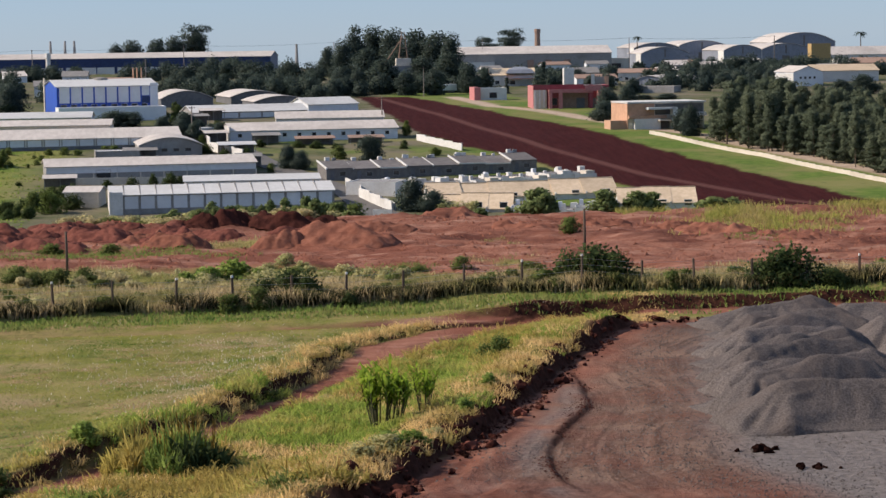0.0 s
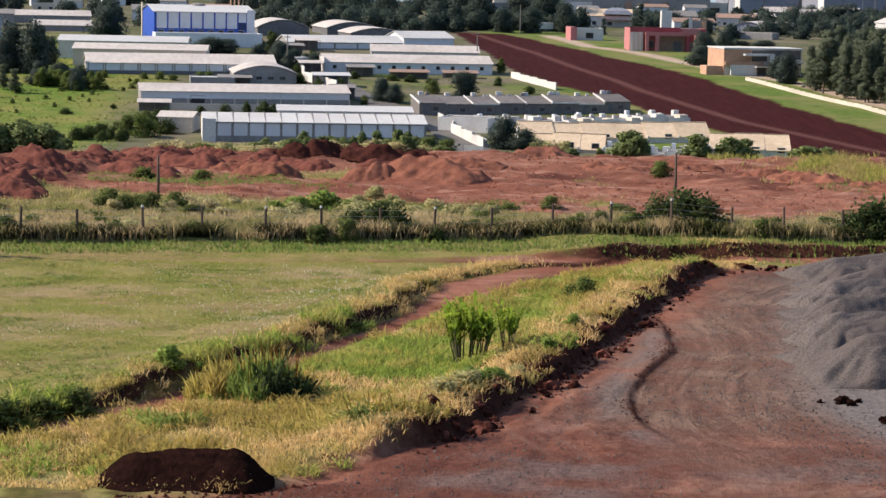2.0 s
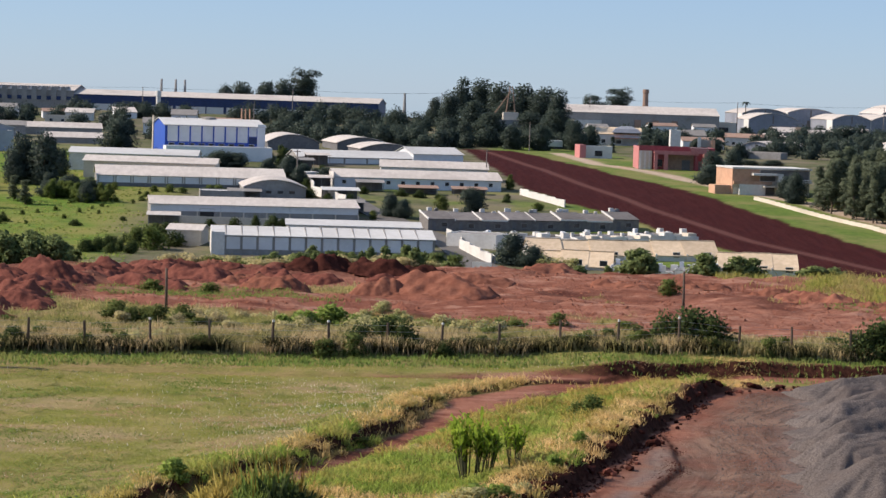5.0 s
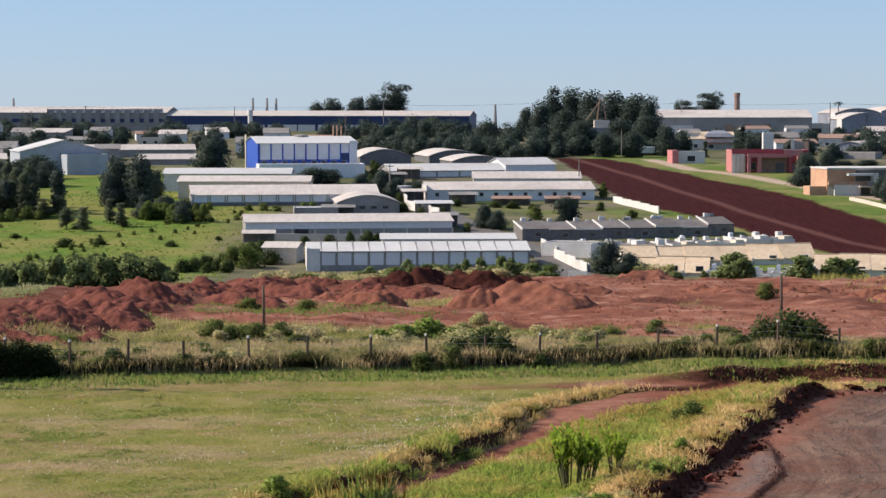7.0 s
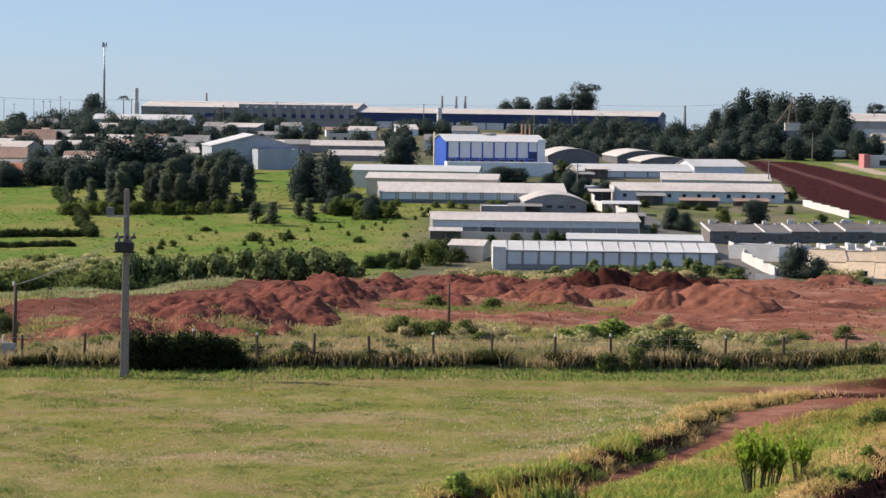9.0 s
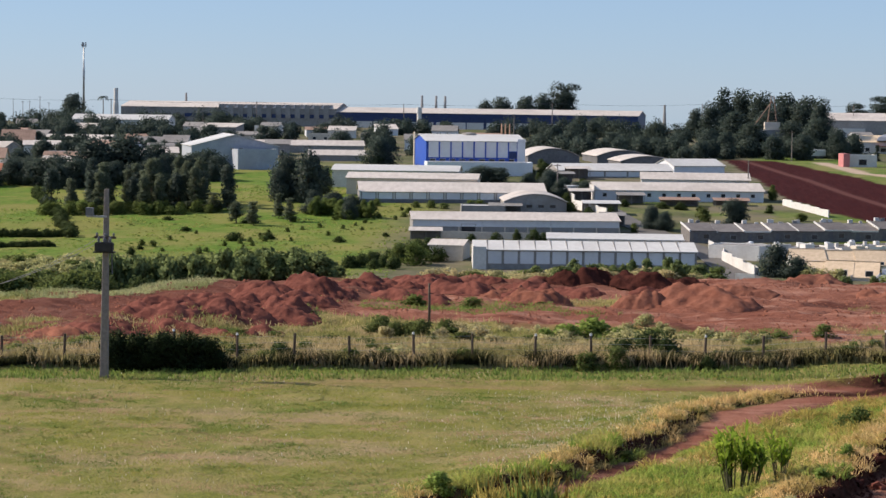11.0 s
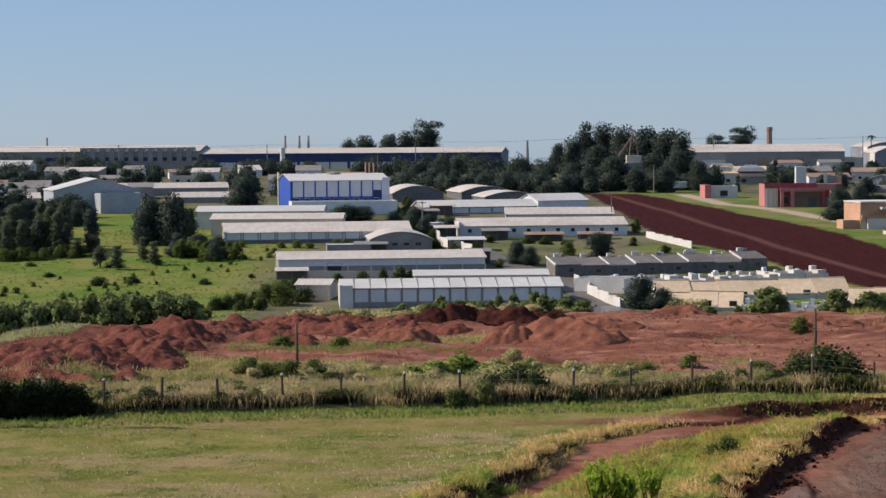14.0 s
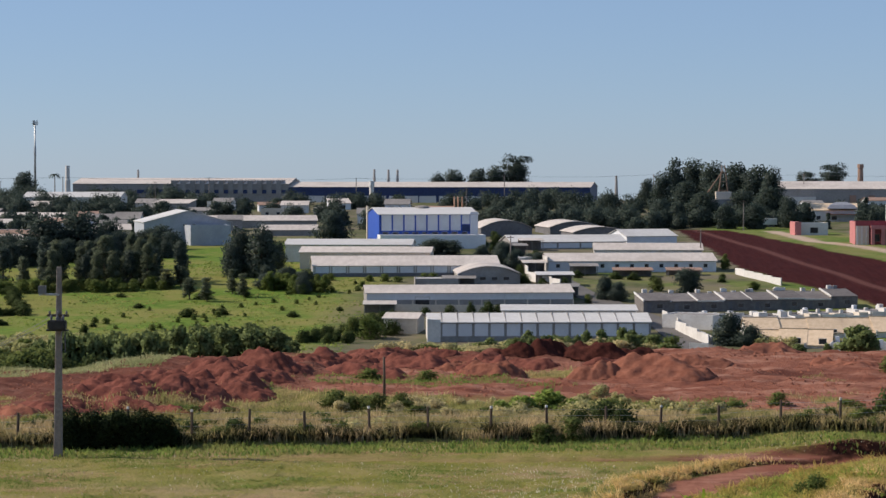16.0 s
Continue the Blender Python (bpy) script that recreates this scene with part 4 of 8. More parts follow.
# ---- buildings ----
def roof_mesh(kind, L, D, h, rise, over=0.4, thick=0.15):
    """A roof with thickness over a plan L by D."""
    bm = bmesh.new()
    if kind == "gable":
        prof, axis = [(-over, h - rise * over / (D / 2)), (D / 2, h + rise), (D + over, h - rise * over / (D / 2))], "x"
    elif kind == "mono":
        prof, axis = [(-over, h - 0.05), (D + over, h + rise)], "x"
    elif kind == "front":
        prof, axis = [(-over, h - rise * over / (L / 2)), (L / 2, h + rise), (L + over, h - rise * over / (L / 2))], "y"
    elif kind == "arch":
        prof, axis = [(-over + (L + 2 * over) * i / 14, h + rise * (1 - (2 * i / 14 - 1) ** 2)) for i in range(15)], "y"
    else:
        prof, axis = [(0.25, h - 0.3), (D - 0.25, h - 0.3)], "x"
        over, thick = -0.25, 0.12
    lo, hi = (-over, (L if axis == "x" else D) + over)
    pts = prof + [(a, b + thick) for a, b in reversed(prof)]
    rows = []
    for e in (lo, hi):
        rows.append([bm.verts.new((e, a, b) if axis == "x" else (a, e, b)) for a, b in pts])
    k = len(pts)
    for i in range(k):
        bm.faces.new((rows[0][i], rows[0][(i + 1) % k], rows[1][(i + 1) % k], rows[1][i]))
    m = len(prof)
    for row in rows:
        for i in range(m - 1):
            bm.faces.new((row[i], row[i + 1], row[k - 2 - i], row[k - 1 - i]))
    bmesh.ops.recalc_face_normals(bm, faces=bm.faces)
    return bm


def wall_mesh(kind, L, D, h, rise, foot):
    """Four walls with their gables as one closed body, a little under the roof."""
    bm = bmesh.new()
    e = 0.02
    if kind in ("gable", "mono"):
        prof = [(0, -foot), (0, h - e), (D / 2, h + rise - e), (D, h - e), (D, -foot)] if kind == "gable" else [(0, -foot), (0, h - 0.08), (D, h + rise - 0.12), (D, -foot)]
        rows = [[bm.verts.new((x, a, b)) for a, b in prof] for x in (0, L)]
    elif kind in ("front", "arch"):
        if kind == "front":
            prof = [(0, -foot), (0, h - e), (L / 2, h + rise - e), (L, h - e), (L, -foot)]
        else:
            prof = [(0, -foot)] + [(L * i / 14, h - e + rise * (1 - (2 * i / 14 - 1) ** 2)) for i in range(15)] + [(L, -foot)]
        rows = [[bm.verts.new((a, y, b)) for a, b in prof] for y in (0, D)]
    else:
        rows = [[bm.verts.new((x, a, b)) for a, b in ((0, -foot), (0, h), (D, h), (D, -foot))] for x in (0, L)]
        # a parapet hollow for the flat roof
        k = 4
        for i in (0, 2, 3):
            bm.faces.new((rows[0][i], rows[0][(i + 1) % k], rows[1][(i + 1) % k], rows[1][i]))
        for row in rows:
            bm.faces.new(row)
        inner = [bm.verts.new(c) for c in ((0.25, 0.25, h), (L - 0.25, 0.25, h), (L - 0.25, D - 0.25, h), (0.25, D - 0.25, h))]
        outer = [rows[0][1], rows[1][1], rows[1][2], rows[0][2]]
        low = [bm.verts.new((v.co.x, v.co.y, h - 0.4)) for v in inner]
        for i in range(4):
            bm.faces.new((outer[i], outer[(i + 1) % 4], inner[(i + 1) % 4], inner[i]))
            bm.faces.new((inner[i], inner[(i + 1) % 4], low[(i + 1) % 4], low[i]))
        bm.faces.new(low)
        bmesh.ops.recalc_face_normals(bm, faces=bm.faces)
        return bm
    k = len(rows[0])
    for i in range(k):
        bm.faces.new((rows[0][i], rows[0][(i + 1) % k], rows[1][(i + 1) % k], rows[1][i]))
    for row in rows:
        bm.faces.new(row)
    bmesh.ops.recalc_face_normals(bm, faces=bm.faces)
    return bm


def window(parent, x, z, w, h, frame_mat, pane_mat, name="window", y=0.0):
    """A framed opening on the front wall: the frame stands proud, the pane sits back in it."""
    t = 0.09
    bm = boxes((x - t, x + w + t, y - 0.10, y + 0.02, z - t, z), (x - t, x + w + t, y - 0.10, y + 0.02, z + h, z + h + t),
               (x - t, x, y - 0.10, y + 0.02, z, z + h), (x + w, x + w + t, y - 0.10, y + 0.02, z, z + h))
    fr = part(name, bm, frame_mat, parent)
    part("pane", boxes((x, x + w, y - 0.035, y + 0.01, z, z + h)), pane_mat, fr)
    return fr


FOOTPRINTS = []


def is_free(x, y, r):
    """Whether no building stands within r metres, nor straight in front of it."""
    for xl, yl, xr, yr, d in FOOTPRINTS:
        if min(xl, xr) - r < x < max(xl, xr) + r and min(yl, yr) - r * 1.5 < y < max(yl, yr) + d + r:
            return False
    return True


def building(name, label, category, xl, yl, xr, yr, h, depth, rise, kind, wall, roof, group="buildings", foot=2.5):
    """A hall or house whose front runs from (xl, yl) to (xr, yr); returns it with its front's length."""
    L = math.hypot(xr - xl, yr - yl)
    turn = math.degrees(math.atan2(yr - yl, xr - xl))
    z = min(gz(xl, yl), gz(xr, yr))
    ob = thing(name, pose(xl, yl, z, 0, 0, turn), label, category, group)
    part("wall", wall_mesh(kind, L, depth, h, rise, foot), wall, ob)
    part("roof", roof_mesh(kind, L, depth, h, rise), roof, ob)
    FOOTPRINTS.append((xl, yl, xr, yr, depth))
    return ob, L


def bays(ob, L, n, z0, z1, mat, gap=0.35, proud=0.06, name="panel", start=0.0, end=None):
    """n sheet panels along the front."""
    end = L if end is None else end
    step = (end - start) / n
    for i in range(n):
        part(name, boxes((start + i * step + gap / 2, start + (i + 1) * step - gap / 2, -proud, 0.05, z0, z1)), mat, ob)


def posts_on(ob, L, n, h, mat, w=0.35, proud=0.16, start=0.0, end=None, name="pilaster"):
    end = L if end is None else end
    for i in range(n + 1):
        x = start + (end - start) * i / n
        part(name, boxes((x - w / 2, x + w / 2, -proud, 0.05, -1.0, h)), mat, ob)

# ---- the warehouses in the valley ----
def near_warehouse():
    h, rise = 3.95, 1.36
    ob, L = building("long_warehouse", "long white warehouse with panelled front and bright ribbed roof", "warehouse", -26.98, 456, 17.35, 459.5, 3.95, 15, 1.36, "gable", GREY, ROOF_B)
    bays(ob, L, 13, 1.2, 3.7, PANEL, 0.5, start=2.4)
    posts_on(ob, L, 13, 3.8, GREY, 0.3, start=2.4)
    part("end_wall", boxes((-0.35, 0, -0.5, 15.5, -2, 4.7), (0, 2.3, -0.4, -0.02, -2, 4.6)), WHITE, ob, "white rendered end wall with a stepped parapet")
    for i in range(13):
        x = 2.6 + (L - 2.6) * i / 13
        bm = bmesh.new()
        rod(bm, (x, -0.3, h - 0.1), (x, 7.5, h + rise + 0.1), 0.24, 0.24, 4)
        part("roof_rib", bm, ROOF_G, ob)
    return ob


near_warehouse()
building("long_warehouse", "pale roofed warehouse block behind the panelled one", "warehouse", -12.9, 479, 15.24, 480, 4, 14, 0.78, "gable", WHITE, ROOF_B)
ob, L = building("long_warehouse", "low grey warehouse with a white band and fibre-cement roof", "warehouse", -45.19, 521, 2.18, 527, 3.13, 18, 1.38, "gable", GREY, ROOF_W)
bays(ob, L, 3, 1.6, 3.2, PANEL, 0.05, name="wall_band")
window(ob, L * 0.235, 0.2, 3.2, 2.0, GREY, GLASS, "loading_door")
posts_on(ob, L, 9, 1.6, CREAM, 0.3)
ob, L = building("arched_hall", "grey hall with a curved roof and small windows", "hall", -26.33, 570.5, -10.96, 572, 2.99, 26, 1.98, "arch", GREY, ROOF_W)
for i in range(4):
    window(ob, L * (0.16 + 0.19 * i), 1.6, 1.4, 0.7, GREY, GLASS)
part("side_wall", boxes((-0.3, -0.02, -0.2, 3, -1, 3.0)), WHITE, ob)
ob, L = building("long_warehouse", "white warehouse with tall panels between pilasters", "warehouse", -64.9, 589, -16.87, 596.5, 2.76, 16, 2.21, "gable", GREY, ROOF_W)
bays(ob, L, 11, 0.9, 2.6, PANEL, 0.9)
posts_on(ob, L, 11, 3.0, WHITE, 0.4)
part("low_wall", boxes((0, L, -0.35, -0.17, -1.5, 0.8)), DARKGREY, ob)
building("long_warehouse", "warehouse with a weathered fibre-cement roof", "warehouse", -71.19, 612, -35.9, 612, 4.57, 16, 1.26, "gable", CREAM, ROOF_W)
building("long_warehouse", "low warehouse with a pale roof", "warehouse", -78.57, 640, -42.93, 640, 4.83, 16, 1.35, "gable", WHITE, ROOF_B)
ob, L = building("long_warehouse", "white warehouse with a row of dark square windows", "warehouse", -4.04, 603, 40.46, 608.5, 3.16, 15, 1.84, "gable", PANEL, ROOF_W)
for i in range(11):
    window(ob, L * (0.045 + 0.088 * i), 1.5, 1.0, 0.9, WHITE, GLASS)
part("side_wall", boxes((-0.35, 0, -0.3, 15, -2, 4.4)), WHITE, ob)
building("long_warehouse", "pale roofed warehouse behind the windowed one", "warehouse", 8.53, 638, 38.53, 638, 3.54, 14, 1.68, "gable", WHITE, ROOF_W)
ob, L = building("long_warehouse", "low white warehouse in five bays", "warehouse", -15.73, 689.5, 18.9, 699.5, 2.41, 14, 1.87, "gable", GREY, ROOF_B)
bays(ob, L, 5, 0.6, 2.1, PANEL, 0.6)
ob, L = building("long_warehouse", "small white warehouse with a bright metal roof", "warehouse", 19.98, 726, 36.19, 733.5, 2.39, 14, 2, "gable", PANEL, ROOF_B)


def blue_hall():
    ob, L = building("blue_hall", "tall blue industrial hall with white front panels", "hall", HALL[0], HALL[1], HALL[2], HALL[3], 10.2, 26, 1.9, "gable", BLUE, ROOF_B)
    bays(ob, L, 7, 5.2, 10.0, PANEL, 0.5, start=0.5, end=L - 5.2)
    posts_on(ob, L, 7, 10.0, BLUE, 0.22, 0.12, start=0.5, end=L - 5.2)
    part("end_pier", boxes((L - 2.4, L, -0.3, 0.1, -1, 11.0)), PANEL, ob, "white panelled end pier")
    part("slot_panel", boxes((L - 5.0, L - 2.6, -0.06, 0.05, 7.2, 10.0)), PANEL, ob)
    part("recess", boxes((L - 5.0, L - 2.6, -0.08, 0.05, 4.9, 7.0)), NAVY, ob)
    for k in range(9):
        window(ob, 1.2 + k * 3.1, 4.0, 1.7, 0.7, WHITE, GLASS)
    part("gutter", boxes((0, L - 2.4, -0.5, -0.1, 10.05, 10.3)), WHITE, ob)
    part("flank_parapet", boxes((-0.25, 0.1, 24.5, 26.4, -1, 12.6)), CREAM, ob, "pale rear corner pier")
    for x in (L - 4.2, L - 3.0, L - 1.6):
        bm = bmesh.new()
        rod(bm, (x, 18, 9), (x, 18, 15.5), 0.28, 0.22, 8)
        part("vent_pipe", bm, ORANGE, ob)
    bm = bmesh.new()
    tube(bm, [((L * 0.5, 13, 11.9), 2.6), ((L * 0.5, 13, 12.5), 2.2), ((L * 0.5, 13, 12.8), 0.6)], 12)
    part("roof_dome", bm, ROOF_G, ob)
    return ob


HALL = (-57.1, 703, -26.8, 710)
blue_hall()
building("low_annex", "low white block in front of the blue hall", "annex", -55.7, 691, -23.9, 697, 4.4, 9, 0, "flat", PANEL, ROOF_W)
for spec in ((-28.23, 775.5, -10.83, 778, 2.89, 34, 2.69), (-4.79, 793, 13.19, 796, 2.75, 34, 2.15), (3.25, 754.5, 21.48, 757.5, 2.62, 26, 1.86)):
    building("arched_hall", "low hall with a curved grey roof", "hall", *spec, "arch", DARKGREY, ROOF_W)
# the long factory on the ridge
ob, L = building("ridge_factory", "very long factory with a pale roof and roof vents", "factory", -268.42, 1235, -148.52, 1225, 9.83, 36, 3.03, "gable", GREY, ROOF_W)
for i in range(12):
    part("roof_vent", boxes((L * (0.46 + 0.044 * i), L * (0.46 + 0.044 * i) + 2.8, -0.6, 10, 4.5, 11.77)), GREY, ob)
part("blue_band", boxes((L * 0.3, L, -0.1, 0.05, 4.6, 6.6)), NAVY, ob)
ob, L = building("ridge_factory", "very long navy factory with a white base and pale roof", "factory", -148.52, 1225, 13.78, 1205, 8.3, 36, 2.63, "gable", NAVY, ROOF_W)
bays(ob, L, 6, 0.0, 3.6, WHITE, 1.6, name="white_base")
posts_on(ob, L, 16, 5.5, NAVY, 0.5, 0.3)
bm = bmesh.new()
tube(bm, [((0, 0, -2), 1.3), ((0, 0, 9), 1.2), ((0, 0, 9.4), 1.5), ((0, 0, 12), 1.4)], 10)
st = part("water_tower", bm, WHITE)
st.matrix_basis = pose(-99.69, 1180, gz(-99.69, 1180))
tagged(st, "slim white water tower beside the factory", "water tower")
bm = bmesh.new()
tube(bm, [((0, 0, -1), 1.6), ((0, 0, 12), 1.5), ((0, 0, 12.5), 1.2), ((0, 0, 19.66), 1.2)], 10)
st = part("chimney", bm, WHITE)
st.matrix_basis = pose(-269.66, 1228, gz(-269.66, 1228))
tagged(st, "stout white factory chimney on a dark base", "chimney", "factory chimneys")
for px in ((-236.97, 1260), (-104.94, 1260), (-92.08, 1260), (-97.1, 1260), (27.47, 1200)):
    bm = bmesh.new()
    ht = 14.5 if px[0] > 0 else 17.5
    tube(bm, [((0, 0, -1), 1.2), ((0, 0, ht - 2.5), 0.6), ((0, 0, ht), 0.55)], 8)
    st = part("chimney", bm, GREY)
    st.matrix_basis = pose(*px, gz(*px))
    tagged(st, "slim grey factory chimney on the ridge", "chimney", "factory chimneys")
building("long_warehouse", "low white industrial shed among trees", "warehouse", -251.55, 1050, -206.03, 1050, 6.63, 18, 2.29, "gable", WHITE, ROOF_B)
building("long_warehouse", "low shed with a pale roof among trees", "warehouse", -222.09, 880, -196.2, 880, 2.59, 18, 2.06, "gable", CREAM, ROOF_W)
ob, L = building("gabled_hall", "large pale blue-grey gabled hall", "hall", -132.14, 712, -105.74, 720, 7.13, 28, 3.58, "front", SHED_P, ROOF_B)
for i in range(2):
    window(ob, L * (0.45 + 0.1 * i), 6.0, 1.2, 0.5, WHITE, GLASS)
building("annex", "flat-roofed pale annex of the gabled hall", "annex", -116.52, 707, -104.64, 712.5, 6.33, 7, 0, "flat", SHED_P, ROOF_W)
building("long_warehouse", "long low shed with a weathered roof", "warehouse", -132.64, 841, -92.14, 848, 3.2, 16, 1.75, "gable", GREY, ROOF_W)
building("long_warehouse", "low grey shed with a pale roof", "warehouse", -103.81, 780.5, -84.78, 784, 1.97, 12, 1.62, "gable", GREY, ROOF_W)
building("small_shed", "small white shed with a sloping roof", "shed", -37.41, 472.5, -30.49, 471.5, 3.18, 8, 0.93, "gable", CREAM, ROOF_W)
building("small_shed", "open shed with a pale flat roof", "shed", -36.67, 561.5, -25.96, 562.5, 2.68, 10, 0, "flat", GREY, ROOF_B)

def lean_to(x, y, w, d, h, turn, roof, label):
    """A small open shed: posts, a back wall and a sloping sheet roof."""
    ob = thing("lean_to", pose(x, y, gz(x, y), 0, 0, turn), label, "shed", "yard sheds")
    part("back_wall", boxes((0, w, d - 0.15, d, -1.5, h + 0.3)), DIM, ob)
    for q in (0.1, w / 2, w - 0.2):
        part("post", boxes((q, q + 0.14, 0.1, 0.24, -1.5, h - 0.02)), GREY, ob)
    bm = boxes((-0.3, w + 0.3, -0.4, d + 0.3, h, h + 0.1))
    for v in bm.verts:
        v.co.z += 0.5 * v.co.y / d
    part("roof", bm, roof, ob)


for spec in ((-44.5, 506, 7, 4, 2.3, 4, ROOF_W), (-36.5, 474.6, 6, 5, 3.2, -6, ROOF_R), (-6.5, 566, 9, 5, 2.8, 6, ROOF_B), (-30, 566, 8, 4, 2.4, 4, ROOF_G), (2.0, 596, 7, 4, 2.5, 6, ROOF_G), (-10.5, 600, 6, 4, 3.0, 8, ROOF_W), (-2.5, 540, 6, 4, 2.6, 0, ROOF_G), (13, 592, 10, 3, 1.8, 5, ROOF_BR), (27, 595, 9, 3, 1.6, 5, ROOF_BR), (-18.5, 667, 8, 4, 2.8, 10, ROOF_G), (-13, 684, 7, 5, 3.2, 10, ROOF_W)):
    lean_to(*spec, "small open shed with a weathered sheet roof")

# ---- the industrial ridge beyond the dark field ----
ob, L = building("ridge_factory", "long factory with a pale roof and grey walls", "factory", 106.69, 1140, 184.31, 1140, 9.12, 30, 3.62, "gable", GREY, ROOF_W)
part("white_block", boxes((4, 18, -3, -0.05, -2, 5.2)), WHITE, ob)
part("roof_block", boxes((L * 0.78, L * 0.93, 10, 22, 5, 11.5)), PINK, ob)
for i in range(3):
    part("buttress", boxes((L * (0.45 + 0.12 * i), L * (0.45 + 0.12 * i) + 3, -1.2, -0.05, -2, 6)), ROOF_BR, ob)
bm = bmesh.new()
ht = 20.82
tube(bm, [((0, 0, -2), 1.9), ((0, 0, ht - 2.2), 1.4), ((0, 0, ht - 2.0), 1.7), ((0, 0, ht), 1.6)], 10)
ch = part("chimney", bm, ROOF_BR)
ch.matrix_basis = pose(153.23, 1190, gz(153.23, 1190))
tagged(ch, "brown brick factory chimney with a wider head", "chimney", "factory chimneys")
for i, spec in enumerate(((201.24, 1150, 225.7, 1150, 7.6, 40, 3.3), (242.5, 1262, 268, 1262, 10.2, 60, 2.6), (217.0, 1262, 242.3, 1262, 9.2, 60, 2.8), (255.0, 1202, 275.3, 1202, 8.0, 60, 2.9), (275.6, 1202, 301.5, 1202, 8.2, 60, 3.2),
                          (302.1, 1290, 338.4, 1290, 11.2, 60, 5.5), (154.79, 898, 164.65, 893.5, 2.7, 24, 1.79), (164.78, 893, 174.77, 888.5, 2.7, 24, 1.78))):
    ob, L = building("arched_hall", "blue-grey industrial hall with a pale curved roof", "hall", *spec, "arch", SHED_W, ROOF_W)
    part("side_wall", boxes((-0.4, -0.03, -0.3, 14, -2, spec[4])), WHITE, ob)
    part("door", boxes((L * 0.42, L * 0.58, -0.1, 0.05, 0, spec[4] * 0.6)), DIM, ob)
    for k in range(1, 5):
        part("wall_rib", boxes((L * k / 5 - 0.12, L * k / 5 + 0.12, -0.14, 0.05, 0 if k not in (2, 3) else spec[4] * 0.62, spec[4])), SHED_W, ob)
    part("vent_slot", boxes((L * 0.485, L * 0.515, -0.08, 0.05, spec[4] * 0.75, spec[4] + spec[6] * 0.7)), DIM, ob)
ob, L = building("low_annex", "low cream annex beside the arched hall", "annex", 183.5, 1148, 194.6, 1149, 6.0, 12, 0, "flat", CREAM, ROOF_W)
window(ob, 2.0, 1.2, 5.0, 2.2, GREY, GLASS)
ob, L = building("long_warehouse", "white windowed shed on the ridge with a brown roof", "warehouse", 314.13, 1210.5, 350.44, 1214.5, 4.57, 20, 4.2, "gable", WHITE, ROOF_W)
for i in range(7):
    window(ob, L * (0.06 + 0.13 * i), 1.2, 2.0, 1.4, WHITE, GLASS)
building("ochre_block", "small ochre block among the halls", "building", 291.81, 1160, 301.94, 1160, 11.45, 8, 0, "flat", YELLOW, ROOF_W)
building("low_shed", "low pale roofed shed", "shed", 144.7, 842, 158.4, 835.5, 2.55, 10, 0, "flat", GREY, ROOF_W)
ob, L = building("white_hall", "white gabled hall with a row of small windows", "hall", 213.53, 876.5, 225.24, 877.5, 5.62, 24, 2.2, "front", PANEL, ROOF_W)
for i in range(4):
    window(ob, L * (0.2 + 0.16 * i), 3.0, 0.8, 0.8, WHITE, GLASS)
building("white_wing", "white wing beside the gabled hall", "building", 208.25, 885.5, 213.31, 876.5, 5.04, 16, 0, "flat", WHITE, ROOF_W)
building("long_warehouse", "white shed with a cream roof behind the eucalyptus", "warehouse", 231.35, 915, 258.44, 916, 4.6, 16, 2.42, "gable", WHITE, ROOF_T)


def red_building():
    ob, L = building("red_building", "crimson and salmon flat-roofed building with a recessed porch", "building", 91.56, 720, 115.5, 719.5, 7.17, 16, 0, "flat", CRIMSON, ROOF_G)
    part("end_block", boxes((-0.3, 3.8, -0.7, -0.02, -1, 5.9)), CREAM, ob, "cream rendered end block")
    for x in (0.2, 1.6, 3.0):
        part("pilaster", boxes((x - 0.25, x + 0.25, -0.85, -0.72, -1, 5.85)), WHITE, ob)
    part("fascia", boxes((-0.4, 15.6, -0.95, -0.72, 5.95, 7.5)), CRIMSON, ob, "crimson painted fascia")
    part("side_wall", boxes((-0.45, -0.32, -0.6, 16, -1, 7.2)), PINK, ob)
    part("porch_beam", boxes((4.2, 18.2, -3.6, -3.0, 4.9, 6.1)), PINK, ob, "salmon porch beam")
    part("porch_roof", boxes((4.2, 18.2, -2.98, -0.97, 5.4, 5.7)), PINK, ob)
    for a, b in ((4.3, 5.3), (7.4, 8.6), (17.2, 18.2)):
        part("column", boxes((a, b, -3.5, -2.6, -1, 4.88)), PINK if b < 10 else CRIMSON, ob)
    part("porch_wall", boxes((8.7, 17.1, -0.2, -0.02, -0.5, 5.3)), ROOF_BR, ob)
    part("porch_door", boxes((13.4, 16.0, -0.3, -0.22, -0.2, 3.2)), DARKGREY, ob)
    window(ob, 5.5, 1.0, 1.7, 2.2, ROOF_BR, GLASS)
    part("raised_fascia", boxes((15.7, 21.4, -3.9, -3.62, 5.4, 7.0)), PINK, ob)
    part("end_pier", boxes((20.0, 21.5, -3.6, -0.3, -1, 5.38)), PINK, ob)
    part("garage_door", boxes((18.5, 19.8, -0.3, -0.02, 0, 3.0)), DARKGREY, ob)
    return ob


red_building()
ob, L = building("gatehouse", "small white gatehouse with a red corner and dark window", "gatehouse", 82.01, 795, 91.48, 796, 4.25, 8, 0, "flat", WHITE, DARKGREY)
window(ob, L * 0.35, 0.8, 2.6, 1.8, GREY, GLASS)
part("corner_block", boxes((-2.2, -0.02, -0.6, 8, -1, 4.6)), PINK, ob)
ob, L = building("house", "low white house with faded tiles and a blue-grey hipped wing", "house", 99.55, 924, 117.42, 922.5, 4.6, 14, 2.6, "gable", WHITE, ROOF_T)
bm = bmesh.new()
